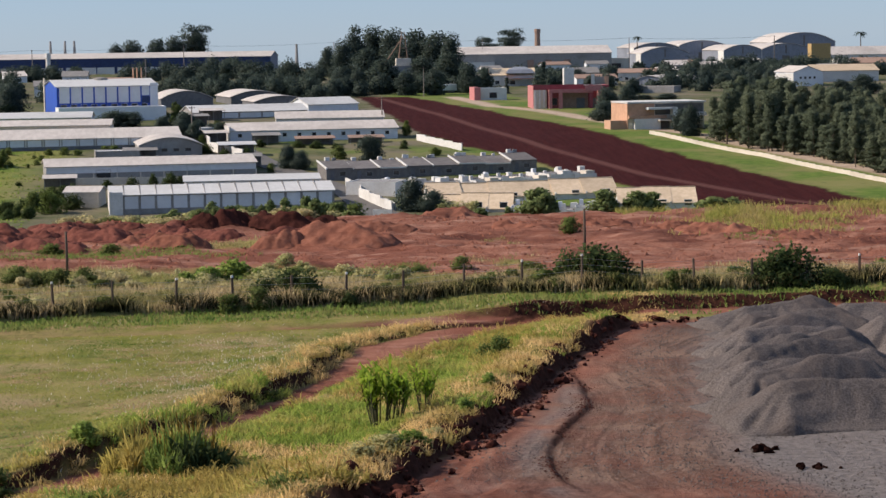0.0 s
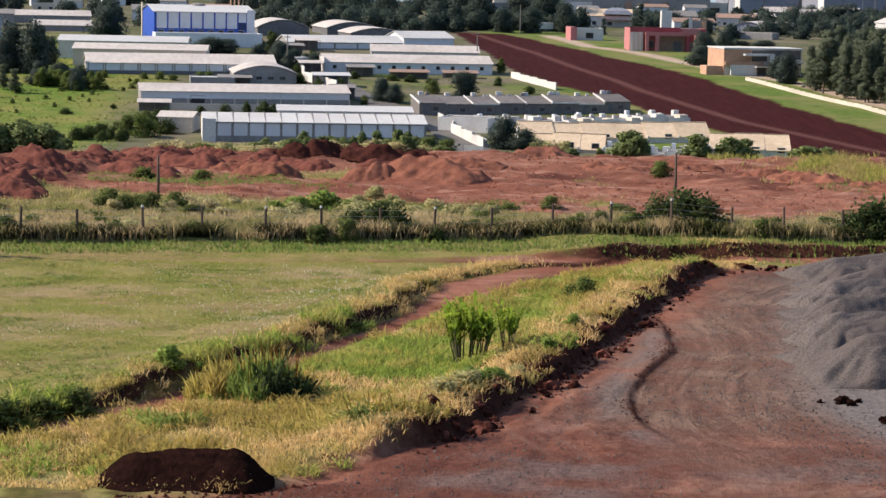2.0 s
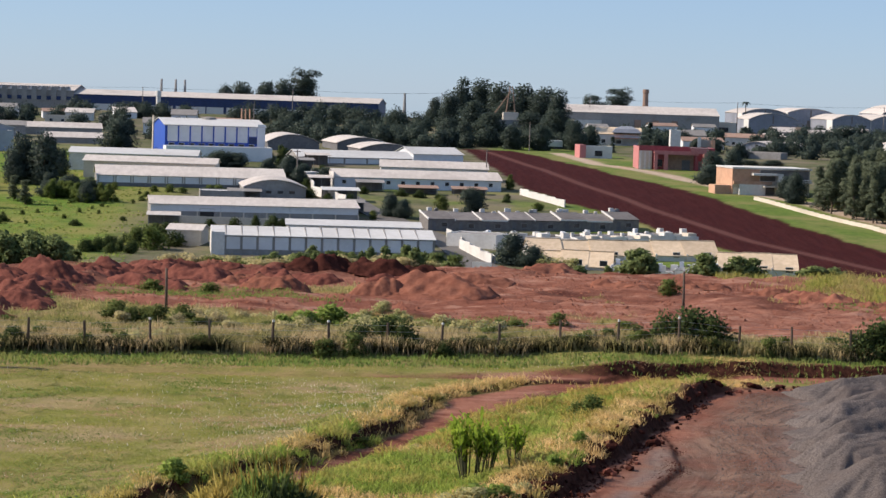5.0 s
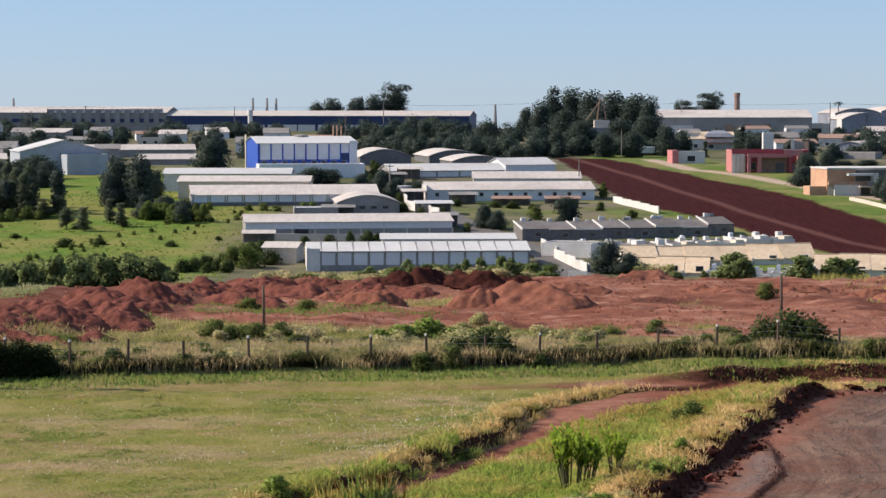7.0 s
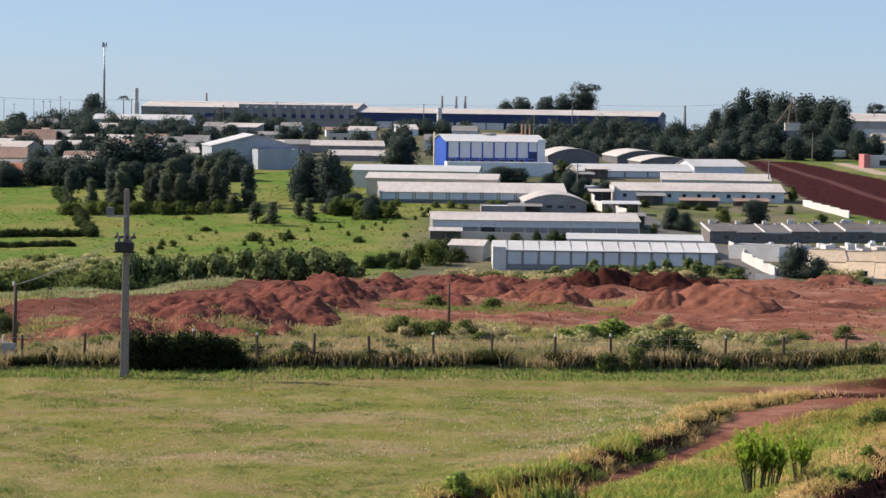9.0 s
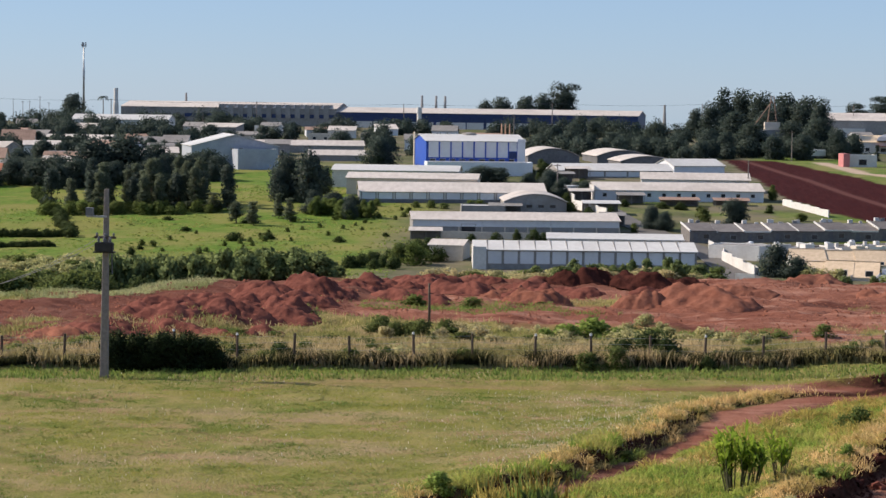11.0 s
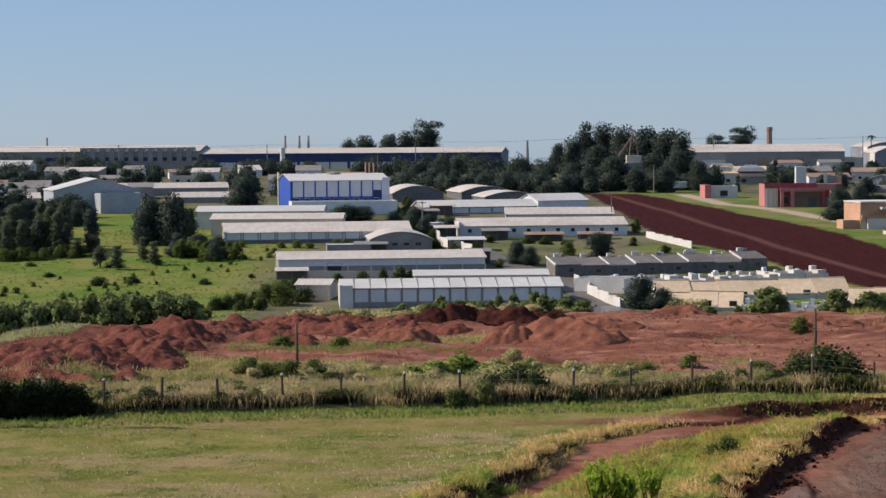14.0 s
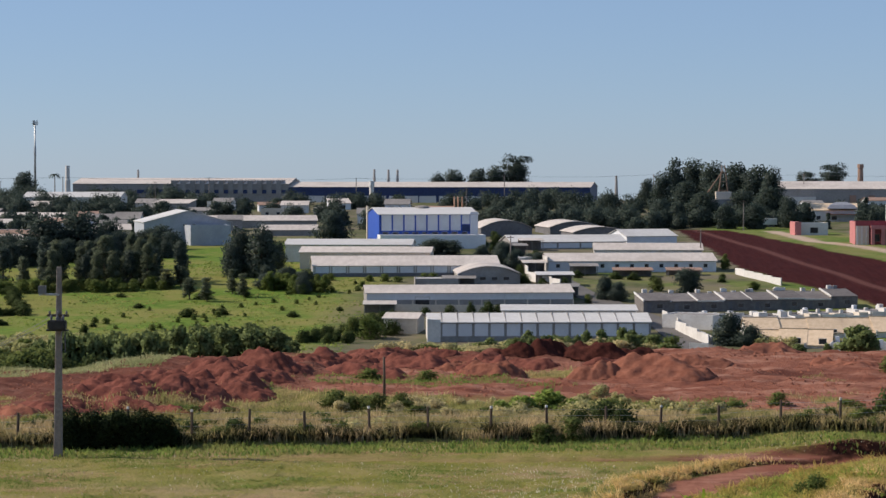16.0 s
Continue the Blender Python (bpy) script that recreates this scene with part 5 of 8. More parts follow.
ring = [[bm.verts.new((6.2 + a * 5.9 + 5.9 + 0 * z, 3.2 + b * 4.6 + 0 * z, z)) for a, b in ((-k, -k), (k, -k), (k, k), (-k, k))] for k, z in ((1.0, 5.3), (0.8, 6.8), (0.35, 7.9))]
for lo, hi in zip(ring, ring[1:]):
    for q in range(4):
        bm.faces.new((lo[q], lo[(q + 1) % 4], hi[(q + 1) % 4], hi[q]))
bm.faces.new(ring[-1])
bm.faces.new(list(reversed(ring[0])))
part("hipped_roof", bm, SHED_W, ob, "blue-grey hipped roof")
part("veranda_roof", boxes((6.0, 18.2, -2.8, -0.45, 2.9, 3.2)), ROOF_R, ob)
for q in (6.3, 10.0, 14.0, 17.8):
    part("veranda_post", boxes((q, q + 0.3, -2.7, -2.4, -1, 2.88)), WHITE, ob)
window(ob, 8.0, 0.8, 2.4, 1.4, WHITE, GLASS)
window(ob, 2.0, 1.0, 1.6, 1.4, WHITE, GLASS)
ob, L = building("low_block", "small grey-brown block with a white and a tan pier", "building", 122.6, 800, 127.8, 799.5, 7.3, 8, 0, "flat", GREY, ROOF_G)
part("white_pier", boxes((-0.6, 0.6, -0.7, -0.03, -1, 8.3)), WHITE, ob)
part("tan_pier", boxes((L - 0.9, L + 0.3, -0.7, -0.03, -1, 7.6)), ORANGE, ob)
wt = part("water_tank_tower", boxes((-1.8, 1.8, -1.8, 1.8, -2, 10.6)), WHITE)
wt.matrix_basis = pose(113.89, 800, gz(113.89, 800))
tagged(wt, "tall square white water tower behind the red building", "water tower")


def villa():
    ob, L = building("flat_roofed_villa", "modern tan and white villa with flat stepped roofs", "villa", 105.26, 623, 127.17, 626.5, 7.4, 14, 0, "flat", CREAM, ROOF_G)
    part("upper_storey", boxes((-0.1, L * 0.34, -0.15, -0.01, 3.2, 7.11)), ORANGE, ob)
    part("side_wall", boxes((-0.3, -0.02, -0.1, 14, 0, 7.11)), ORANGE, ob)
    h = 7.41
    part("roof_slab", boxes((-0.4, L + 0.4, -0.5, 14.4, h - 0.15, h + 0.25)), WHITE, ob)
    part("canopy", boxes((5, 13, -2.5, -0.02, h - 1.9, h - 1.3), (12.2, 13.6, -2.5, -0.02, h - 3.6, h - 1.3), (13, 22, -2.5, -0.02, h - 3.8, h - 3.2)), WHITE, ob, "white stepped concrete canopy")
    part("upper_opening", boxes((L * 0.35, L - 0.3, -0.06, 0.03, h - 3.4, h - 0.4)), DIM, ob)
    part("parapet_rail", boxes((13.8, L + 0.2, -1.2, -1.0, h - 3.1, h - 2.8)), WHITE, ob)
    part("ground_opening", boxes((5, 12, -0.06, 0.03, 0.2, 2.6)), DARKGREY, ob)
    part("terrace", boxes((8, 21, -3.5, -0.02, 2.4, 2.75)), CREAM, ob)
    part("wing", boxes((-5, -0.02, 0.5, 6, -1, 2.6)), ORANGE, ob)
    part("white_front", boxes((1.5, 9, -1.2, -0.16, -0.5, 3.0)), WHITE, ob)
    part("balcony_wall", boxes((-0.1, 11, -0.9, -0.16, 3.0, 3.9)), ORANGE, ob)
    return ob


villa()
# red-roofed houses at the edge of town
for k, spec in enumerate(((-183.65, 638.5, -174.03, 639.5, 2.92, 9, 2.28), (-196.79, 690.5, -186.72, 691.5, 3.67, 9, 2.86), (-226.5, 835, -214.76, 837, 3.59, 10, 4.14), (-233.61, 833.5, -227.57, 835, 2.53, 8, 2.87))):
    building("house", "house with a red tile roof and cream walls" if k == 0 else "house with a weathered brown tile roof", "house", *spec, "gable", CREAM if k != 2 else WHITE, ROOF_R if k == 0 else ROOF_BR, "edge houses")

# ---- the terraces of small houses ----
def row_house(kind, x, y, turn, w, d, h, label, r=random.Random(9)):
    ob = thing("row_house", pose(x, y, gz(x, y), 0, 0, turn), label, "house", "terraced houses")
    if kind == "grey":
        part("wall", wall_mesh("mono", w, d, h, 1.3, 2.5), DIM, ob)
        if r.random() < 0.45:
            part("fascia", boxes((0.15, w - 0.15, -0.34, -0.22, h - 0.16, h + 0.14)), WHITE, ob, "white painted eaves board")
        part("door", boxes((w * 0.15, w * 0.15 + 0.9, -0.06, 0.02, -0.2, 2.0)), DARKGREY, ob)
        window(ob, w * 0.5, 0.8, 1.3, 0.9, GREY, GLASS)
        for _ in range(r.randint(1, 3)):
            a = r.uniform(0.1, 0.8) * w
            part("back_parapet", boxes((a, a + r.uniform(0.5, 1.6), d + 0.05, d + 0.5, h - 1, h + 1.3 + r.uniform(0.2, 1.1))), r.choice((WHITE, GREY, GREY)), ob)
        part("roof", roof_mesh("mono", w - 0.3, d, h, 1.3, 0.2), ROOF_D, ob).location.x = 0.15
        bm = bmesh.new()
        box(bm, -0.14, 0.14, -0.3, d + 0.3, h - 0.1, h + 0.25)
        for v in bm.verts:
            v.co.z += 1.35 * max(0, v.co.y) / d
        part("party_wall", bm, WHITE, ob)
        part("back_tank", boxes((w * 0.3, w * 0.3 + 1.0, d + 0.1, d + 1.1, h - 1, h + 2.2)), WHITE, ob)
    elif kind == "white":
        part("wall", wall_mesh("flat", w, d, h, 0, 2.5), DIM, ob)
        part("roof", roof_mesh("flat", w, d, h, 0), ROOF_D, ob)
        part("parapet", boxes((0, w * 0.55, -0.1, 0.1, h - 0.25, h + 0.25)), WHITE, ob)
        a, b, c = r.uniform(0.55, 0.75) * w, r.uniform(0.3, 0.5) * w, r.uniform(0.05, 0.25) * w
        part("water_tank", boxes((a, a + r.uniform(0.9, 1.5), 1, 2.2, h - 0.45, h + r.uniform(0.6, 1.5))), WHITE, ob)
        part("chimney_block", boxes((b, b + 0.7, d * 0.5, d * 0.5 + 0.7, h - 0.45, h + r.uniform(0.4, 1.1))), WHITE, ob)
        part("porch_roof", boxes((c, c + r.uniform(2.0, 4.0), -2.6, -0.12, h - 0.9, h - 0.7)), r.choice((ROOF_G, WHITE, ROOF_BR)), ob)
        part("shed", boxes((w * 0.55, w * 0.9, -2.9, -0.12, -1.0, r.uniform(1.2, 2.2))), r.choice((GREY, CREAM, WHITE)), ob)
        part("yard_wall", boxes((0.2, w - 0.2, -3.2, -3.0, -1.5, 1.2)), WHITE, ob)
        part("party_wall", boxes((-0.1, 0.1, -3.0, d, -1.5, h + 0.1)), WHITE, ob)
        part("tank_box", boxes((w * 0.1, w * 0.1 + 0.8, d - 2, d - 1, h - 0.45, h + 0.9)), PANEL, ob)
    else:
        part("wall", wall_mesh("gable", w, d, h, 2.6, 2.5), WHITE, ob)
        part("roof", roof_mesh("gable", w, d, h, 2.6, 0.35), ROOF_T, ob)
        part("ridge_cap", boxes((-0.3, w + 0.3, d / 2 - 0.2, d / 2 + 0.2, h + 2.6, h + 2.85)), ROOF_T, ob)
        part("party_wall", boxes((-0.1, 0.1, -0.5, 0.4, -1, h + 0.3)), WHITE, ob)
        window(ob, w * 0.55, 0.8, 1.4, 1.0, WHITE, GLASS)
    return ob


def terrace(kind, n, xl, yl, xr, yr, d, h, label, jitter=0.25):
    turn, r = math.degrees(math.atan2(yr - yl, xr - xl)), random.Random(n * 7)
    w = math.hypot(xr - xl, yr - yl) / n
    first = None
    for i in range(n):
        x, y = xl + (xr - xl) * i / n, yl + (yr - yl) * i / n
        dy = r.uniform(-1, 1) * jitter
        if first is None or kind != "tile":
            first = row_house(kind, x, y, turn, w, d, h, label, r)
            first.location.z += dy
        else:
            copy_thing(first, pose(x, y, gz(x, y) + dy, 0, 0, turn))


terrace("grey", 8, 17.89, 513, 67.01, 524, 8, 2.45, "terraced house with a grey sloping roof and white party walls")
terrace("white", 9, 26.39, 489.5, 77.28, 509, 8, 1.24, "small flat-roofed terraced house with white water tanks", 0.4)
terrace("tile", 6, 37.48, 465.5, 76.67, 468.5, 11, 1.16, "terraced house with a beige tile roof and white walls")
terrace("tile", 3, 73.1, 444, 88.17, 442.5, 11, 1.32, "end terraced house with a beige tile roof and white walls")
terrace("tile", 3, 37.04, 446.5, 51.66, 444, 8, 0.66, "low terraced house with a beige tile roof above the street")
terrace("white", 5, 51.19, 440, 71.66, 436, 8, 1.3, "small flat-roofed terraced house with a pale front", 0.4)
building("corner_house", "white corner house with a flat roof and tall parapet", "house", 20.81, 482, 31.1, 478, 3.08, 9, 0, "flat", WHITE, ROOF_G)


def wall_line(name, label, xa, ya, xb, yb, h, mat, n=1, step=0.0):
    """A boundary wall in n lengths, each a step higher or lower than the last."""
    ob = thing(name, pose(xa, ya, gz(xa, ya), 0, 0, 0), label, "wall", kind="structure")
    for i in range(n):
        a, b = i / n, (i + 1) / n
        p, q = Vector((xa + (xb - xa) * a, ya + (yb - ya) * a)), Vector((xa + (xb - xa) * b, ya + (yb - ya) * b))
        t = Vector((-(q - p).y, (q - p).x)).normalized() * 0.12
        z = max(gz(*p), gz(*q))
        bm = bmesh.new()
        vs = [bm.verts.new((c.x - xa, c.y - ya, zz - gz(xa, ya))) for zz in (z - 2.5, z + h) for c in (p - t, q - t, q + t, p + t)]
        for f in ((3, 2, 1, 0), (4, 5, 6, 7), (0, 1, 5, 4), (1, 2, 6, 5), (2, 3, 7, 6), (3, 0, 4, 7)):
            bm.faces.new([vs[k] for k in f])
        part("wall_length", bm, mat, ob)
    return ob


def street(pts, width, label):
    """A paved strip laid over the ground."""
    P = []
    for (ax, ay), (bx, by) in zip(pts, pts[1:]):
        for i in range(12):
            P.append((ax + (bx - ax) * i / 12, ay + (by - ay) * i / 12))
    P.append(pts[-1])
    bm, prev = bmesh.new(), None
    for k, (x, y) in enumerate(P):
        a, b = P[max(k - 1, 0)], P[min(k + 1, len(P) - 1)]
        t = Vector((-(b[1] - a[1]), b[0] - a[0])).normalized() * width / 2
        cs = []
        for q in (-1, 1):
            px, py = x + t.x * q, y + t.y * q
            cs += [bm.verts.new((px, py, gz(px, py) + 0.18)), bm.verts.new((px, py, gz(px, py) - 0.4))]
        if prev:
            for i, j in ((0, 2), (1, 0), (2, 3)):
                bm.faces.new((prev[i], prev[j], cs[j], cs[i]))
        prev = cs
    bmesh.ops.recalc_face_normals(bm, faces=bm.faces)
    return tagged(part("street", bm, ASPHALT), label, "street", kind="structure")


street([(26.78, 439.5), (21.29, 492.5), (4.55, 548), (-7.58, 613.5), (-17.64, 688)], 7.0, "grey asphalt street between the warehouses and the terraces")
street([(21.42, 501), (70.08, 517.5)], 5.0, "narrow asphalt street between the terraces")
wall_line("yard_wall", "white yard wall beside the street", -9.12, 582, -0.84, 558, 2.2, WHITE, 4)
wall_line("yard_wall", "white yard wall beside the street", -14.3, 648, -9.23, 590.5, 2.2, WHITE, 4)
wall_line("yard_wall", "pale yard wall in front of the grey warehouse", -42.43, 514.5, -13.5, 513, 1.6, CREAM, 6)


def grain_elevator():
    x, y = 61.85, 905
    ob = thing("grain_elevator", pose(x, y, gz(x, y)), "old grey grain elevator with a steel tower among the trees", "grain elevator")
    part("house", boxes((-11, 9, -5, 5, -2, 9.5)), GREY, ob)
    part("upper_block", boxes((-2, 4, -3, 3, 9.5, 12.5)), CREAM, ob)
    bm = bmesh.new()
    for a in (-1, 1):
        for b in (-1, 1):
            rod(bm, (1 + a * 2.2, b * 2.2, 9), (1 + a * 0.5, b * 0.5, 23), 0.2, 0.14, 5)
    for z, w in ((13, 1.7), (16.5, 1.25), (20, 0.85)):
        for b in (-1, 1):
            rod(bm, (1 - w, b * w, z), (1 + w, b * w, z), 0.12, 0.12, 4)
            rod(bm, (1 + b * w, -w, z), (1 + b * w, w, z), 0.12, 0.12, 4)
    part("tower", bm, RUST, ob)
    bm = bmesh.new()
    rod(bm, (-7, 0, 9.5), (1, 0, 21), 0.28, 0.28, 6)
    part("chute", bm, RUST, ob)
    for i in range(3):
        window(ob, -9 + 5 * i, 4.5, 1.4, 1.2, CREAM, GLASS, y=-5)


grain_elevator()


def truck(x, y, turn, body, label):
    ob = thing("truck", pose(x, y, gz(x, y), 0, 0, turn), label, "truck", "parked vehicles")
    bm = boxes((0, 6.5, -1.2, 1.2, 1.0, 3.4))
    bmesh.ops.bevel(bm, geom=bm.edges[:], offset=0.06, segments=1, affect='EDGES')
    part("cargo_box", bm, body, ob)
    bm = boxes((-2.2, -0.1, -1.15, 1.15, 0.7, 2.8))
    for v in bm.verts:
        if v.co.x < -1 and v.co.z > 2:
            v.co.x += 0.4
    bmesh.ops.bevel(bm, geom=bm.edges[:], offset=0.08, segments=2, affect='EDGES')
    cab = part("cab", bm, WHITE, ob)
    part("windscreen", boxes((-1.6, -0.5, -1.18, -1.14, 1.8, 2.5)), GLASS, cab)
    for wx in (-1.2, 3.6, 5.2):
        for wy in (-1.05, 1.05):
            bm = bmesh.new()
            rod(bm, (wx, wy - 0.14, 0.48), (wx, wy + 0.14, 0.48), 0.48, 0.48, 12)
            part("wheel", bm, DARKGREY, ob)


truck(73.73, 865, 8, PANEL, "white box truck parked by the lane")
truck(-12.76, 612.5, 60, WHITE, "white box truck parked on the street")

wall_line("boundary_wall", "stepped white boundary wall beside the dark field", 45.03, 601, 54.05, 570, 1.6, WHITE, 5)
wall_line("street_wall", "stepped white yard wall along the street", 23.46, 477.5, 28.66, 451.5, 2.0, WHITE, 3)
wall_line("street_wall", "white end wall at the foot of the street", 24.18, 440, 27.85, 439, 1.4, WHITE, 1)
wall_line("lane_wall", "long low cream wall along the lane", 108.21, 606, 141.09, 480, 0.9, CREAM, 40)


# slim poles of a power line on the far skyline
for k, (x, y, h) in enumerate(((-377.45, 1350, 13), (-379.44, 1380, 11), (-361.69, 1360, 14), (-350.52, 1340, 12), (-356.73, 1380, 13), (-342.74, 1350, 15), (-342.2, 1370, 12), (-233.83, 1150, 11), (-212.97, 1180, 12), (-38.48, 900, 14), (65.75, 840, 11), (38.2, 640, 9), (-14.38, 616.5, 9))):
    bm = bmesh.new()
    tube(bm, [((0, 0, -1), 0.22), ((0, 0, h * 0.6), 0.17), ((0, 0, h), 0.12)], 6)
    ob = thing("power_pole", pose(x, y, gz(x, y)), "slim concrete power pole in the town", "power pole", "power poles")
    part("shaft", bm, CONCRETE, ob)
    part("crossarm", boxes((-1.0, 1.0, -0.2, -0.08, h - 0.6, h - 0.42)), WOOD, ob)


# ---- the loose houses of the town ----
def town_houses(n, x0, x1, y0, y1, seed):
    r = random.Random(seed)
    made = 0
    for _ in range(n * 6):
        if made == n:
            break
        u, y = r.uniform(x0, x1), r.uniform(y0, y1)
        x = u * y
        w, d = r.uniform(8, 17), r.uniform(8, 12)
        if not is_free(x + w / 2, y, 12) or float(signed(np.array([x]), np.array([y]), DARK)[0]) > -25 or float(line_dist(np.array([x]), np.array([y]), LANE)[0]) < 12:
            continue
        made += 1
        t = r.uniform(-14, 14)
        wall = r.choice((WHITE, CREAM, WHITE, GREY, PANEL))
        roof, kind = r.choice(((ROOF_BR, "gable"), (ROOF_G, "gable"), (ROOF_W, "gable"), (ROOF_G, "gable"), (ROOF_W, "mono"), (ROOF_G, "flat")))
        names = {"white_plaster": "white", "cream_plaster": "cream", "grey_concrete": "grey", "white_panel": "pale"}
        what = {"brown_tile_roof": "brown tile roof", "red_tile_roof": "red tile roof", "pale_fibre_roof": "pale sheet roof", "grey_fibre_roof": "grey sheet roof"}
        h = r.uniform(2.8, 4.6)
        ob, L = building("house", "small %s house with a %s" % (names[wall.name], what[roof.name]), "house", x, y, x + w * math.cos(radians(t)), y + w * math.sin(radians(t)), h, d, 0 if kind == "flat" else r.uniform(1.2, 2.4), kind, wall, roof, "town houses")
        for i in range(2):
            window(ob, L * (0.18 + 0.42 * i), 0.9, 1.4, 1.1, WHITE, GLASS)


wall_line("yard_wall", "stepped white yard wall at the street corner", 23.93, 477.5, 29.4, 452.5, 1.8, WHITE, 5)
wall_line("yard_wall", "stepped white yard wall at the street corner", 21.67, 501, 24.04, 479.5, 2.0, WHITE, 3)
town_houses(30, -0.27, -0.06, 730, 1120, 61)
town_houses(14, -0.30, -0.22, 660, 800, 62)
town_houses(20, 0.08, 0.27, 900, 1120, 63)

# ---- fence, poles ----
def fence():
    ob = thing("wire_fence", pose(0, 123, gz(0, 123)), "weathered wire fence with wooden posts between field and red earth", "fence", kind="structure")
    r = random.Random(3)
    xs, x = [], -44.0
    while x < 46:
        xs.append(x)
        x += 3.1 + r.uniform(-0.3, 0.3)
    tops = []
    for x in xs:
        y = float(fence_y(x))
        z, h = gz(x, y) - ob.location.z, 1.55 + r.uniform(-0.12, 0.15)
        lx, ly = r.uniform(-0.07, 0.07), r.uniform(-0.05, 0.05)
        bm = bmesh.new()
        rod(bm, (x, y - 123, z - 0.4), (x + lx, y - 123 + ly, z + h), 0.085, 0.07, 6)
        post = part("post", bm, WOOD, ob)
        if r.random() < 0.45:
            bm = bmesh.new()
            rod(bm, (x + lx, y - 123 + ly, z + h - 0.02), (x + lx, y - 123 + ly, z + h + 0.10), 0.075, 0.06, 6)
            part("cap", bm, WHITE, post, "white painted post top")
        tops.append(Vector((x + lx, y - 123 + ly, z + h)))
    for k in range(4):
        bm = bmesh.new()
        for a, b in zip(tops, tops[1:]):
            d = Vector((0, -0.08, 0.15 + 0.33 * k))
            rod(bm, a - d, b - d, 0.008, 0.008, 3)
        part("wire", bm, STEEL, ob)


fence()


def lean_post(x, y, h, label):
    bm = bmesh.new()
    tube(bm, [((0, 0, -0.4), 0.10), ((0.01, 0, h * 0.5), 0.085), ((-0.02, 0, h), 0.075)], 7)
    ob = part("marker_post", bm, WOOD, None, smooth=True)
    ob.matrix_basis = pose(x, y, gz(x, y))
    tagged(ob, label, "post", "marker posts")


lean_post(-11.3, 143, 2.69, "dark wooden post standing alone in rough grass")
lean_post(21.81, 146.4, 3.05, "dark wooden post standing in the red earth")


def utility_pole():
    x, y = -25.66, 114.3
    h = 9.64
    ob = thing("utility_pole", pose(x, y, gz(x, y), 0, 0.6, 0), "grey concrete utility pole with transformer box and crossarms", "utility pole")
    bm = bmesh.new()
    box(bm, -0.21, 0.21, -0.17, 0.17, -0.5, h)
    for v in bm.verts:
        if v.co.z > 1:
            v.co.x *= 0.55
            v.co.y *= 0.6
    bmesh.ops.bevel(bm, geom=bm.edges[:], offset=0.02, segments=1, affect='EDGES')
    part("shaft", bm, CONCRETE, ob)
    zt = h * 0.695
    part("platform", boxes((-0.55, 0.55, -0.45, -0.16, zt - 0.3, zt - 0.22)), TAR, ob)
    bm = boxes((-0.46, 0.46, -0.62, -0.16, zt - 0.22, zt + 0.25))
    bmesh.ops.bevel(bm, geom=bm.edges[:], offset=0.05, segments=2, affect='EDGES')
    tr = part("transformer", bm, TAR, ob, "dark transformer box")
    for i in range(3):
        bm = bmesh.new()
        tube(bm, [((-0.3 + 0.3 * i, -0.38, zt + 0.25), 0.05), ((-0.3 + 0.3 * i, -0.38, zt + 0.42), 0.07), ((-0.3 + 0.3 * i, -0.38, zt + 0.55), 0.03)], 6)
        part("bushing", bm, DARKGREY, tr)
    for z, w in ((h * 0.745, 0.55),):
        arm = part("crossarm", boxes((-w, w, -0.24, -0.13, z - 0.06, z + 0.06)), WOOD, ob)
        for i in range(3):
            bm = bmesh.new()
            xx = -w + 0.12 + i * (w - 0.12)
            tube(bm, [((xx, -0.18, z + 0.06), 0.04), ((xx, -0.18, z + 0.16), 0.07), ((xx, -0.18, z + 0.24), 0.03)], 6)
            part("insulator", bm, DARKGREY, arm)
    bm = boxes((-0.95, -0.6, -0.55, -0.2, h * 0.86, h * 0.86 + 0.4))
    part("fuse_box", bm, DARKGREY, ob)
    part("fuse_arm", boxes((-0.98, 0.05, -0.25, -0.15, h * 0.86 - 0.1, h * 0.86)), STEEL, ob)
    bm = bmesh.new()
    for px in (-0.14, 0.14):
        rod(bm, (0.2 + px, 0, h * 0.55), (0.17 + px, -0.02, zt - 0.3), 0.03, 0.03, 5)
    part("cable_duct", bm, DARKGREY, ob)
    return ob


utility_pole()


def meter_post():
    x, y = -32.65, 118.8
    h = 4.06
    ob = thing("meter_post", pose(x, y, gz(x, y), 0, 1.2, 0), "dark wooden service post with a grey meter box at its foot", "post")
    bm = bmesh.new()
    tube(bm, [((0, 0, -0.4), 0.13), ((0, 0, h * 0.5), 0.115), ((0, 0, h), 0.10)], 8)
    part("shaft", bm, WOOD, ob, smooth=True)
    bm = boxes((-0.62, 0.12, -0.36, -0.13, 0.25, 0.95))
    bmesh.ops.bevel(bm, geom=bm.edges[:], offset=0.04, segments=2, affect='EDGES')
    mb = part("meter_box", bm, STEEL, ob, "grey metal meter box")
    part("lock", boxes((-0.02, 0.04, -0.40, -0.35, 0.55, 0.65)), DARKGREY, mb)
    bm = bmesh.new()
    rod(bm, (-0.55, -0.2, -0.3), (-0.55, -0.2, 1.35), 0.05, 0.05, 6)
    part("conduit", bm, WHITE, ob)
    bm = bmesh.new()
    tube(bm, [((-0.1, 0, h - 0.1), 0.05), ((-0.1, 0, h + 0.05), 0.08), ((-0.1, 0, h + 0.15), 0.04)], 6)
    part("insulator", bm, WHITE, ob)


meter_post()

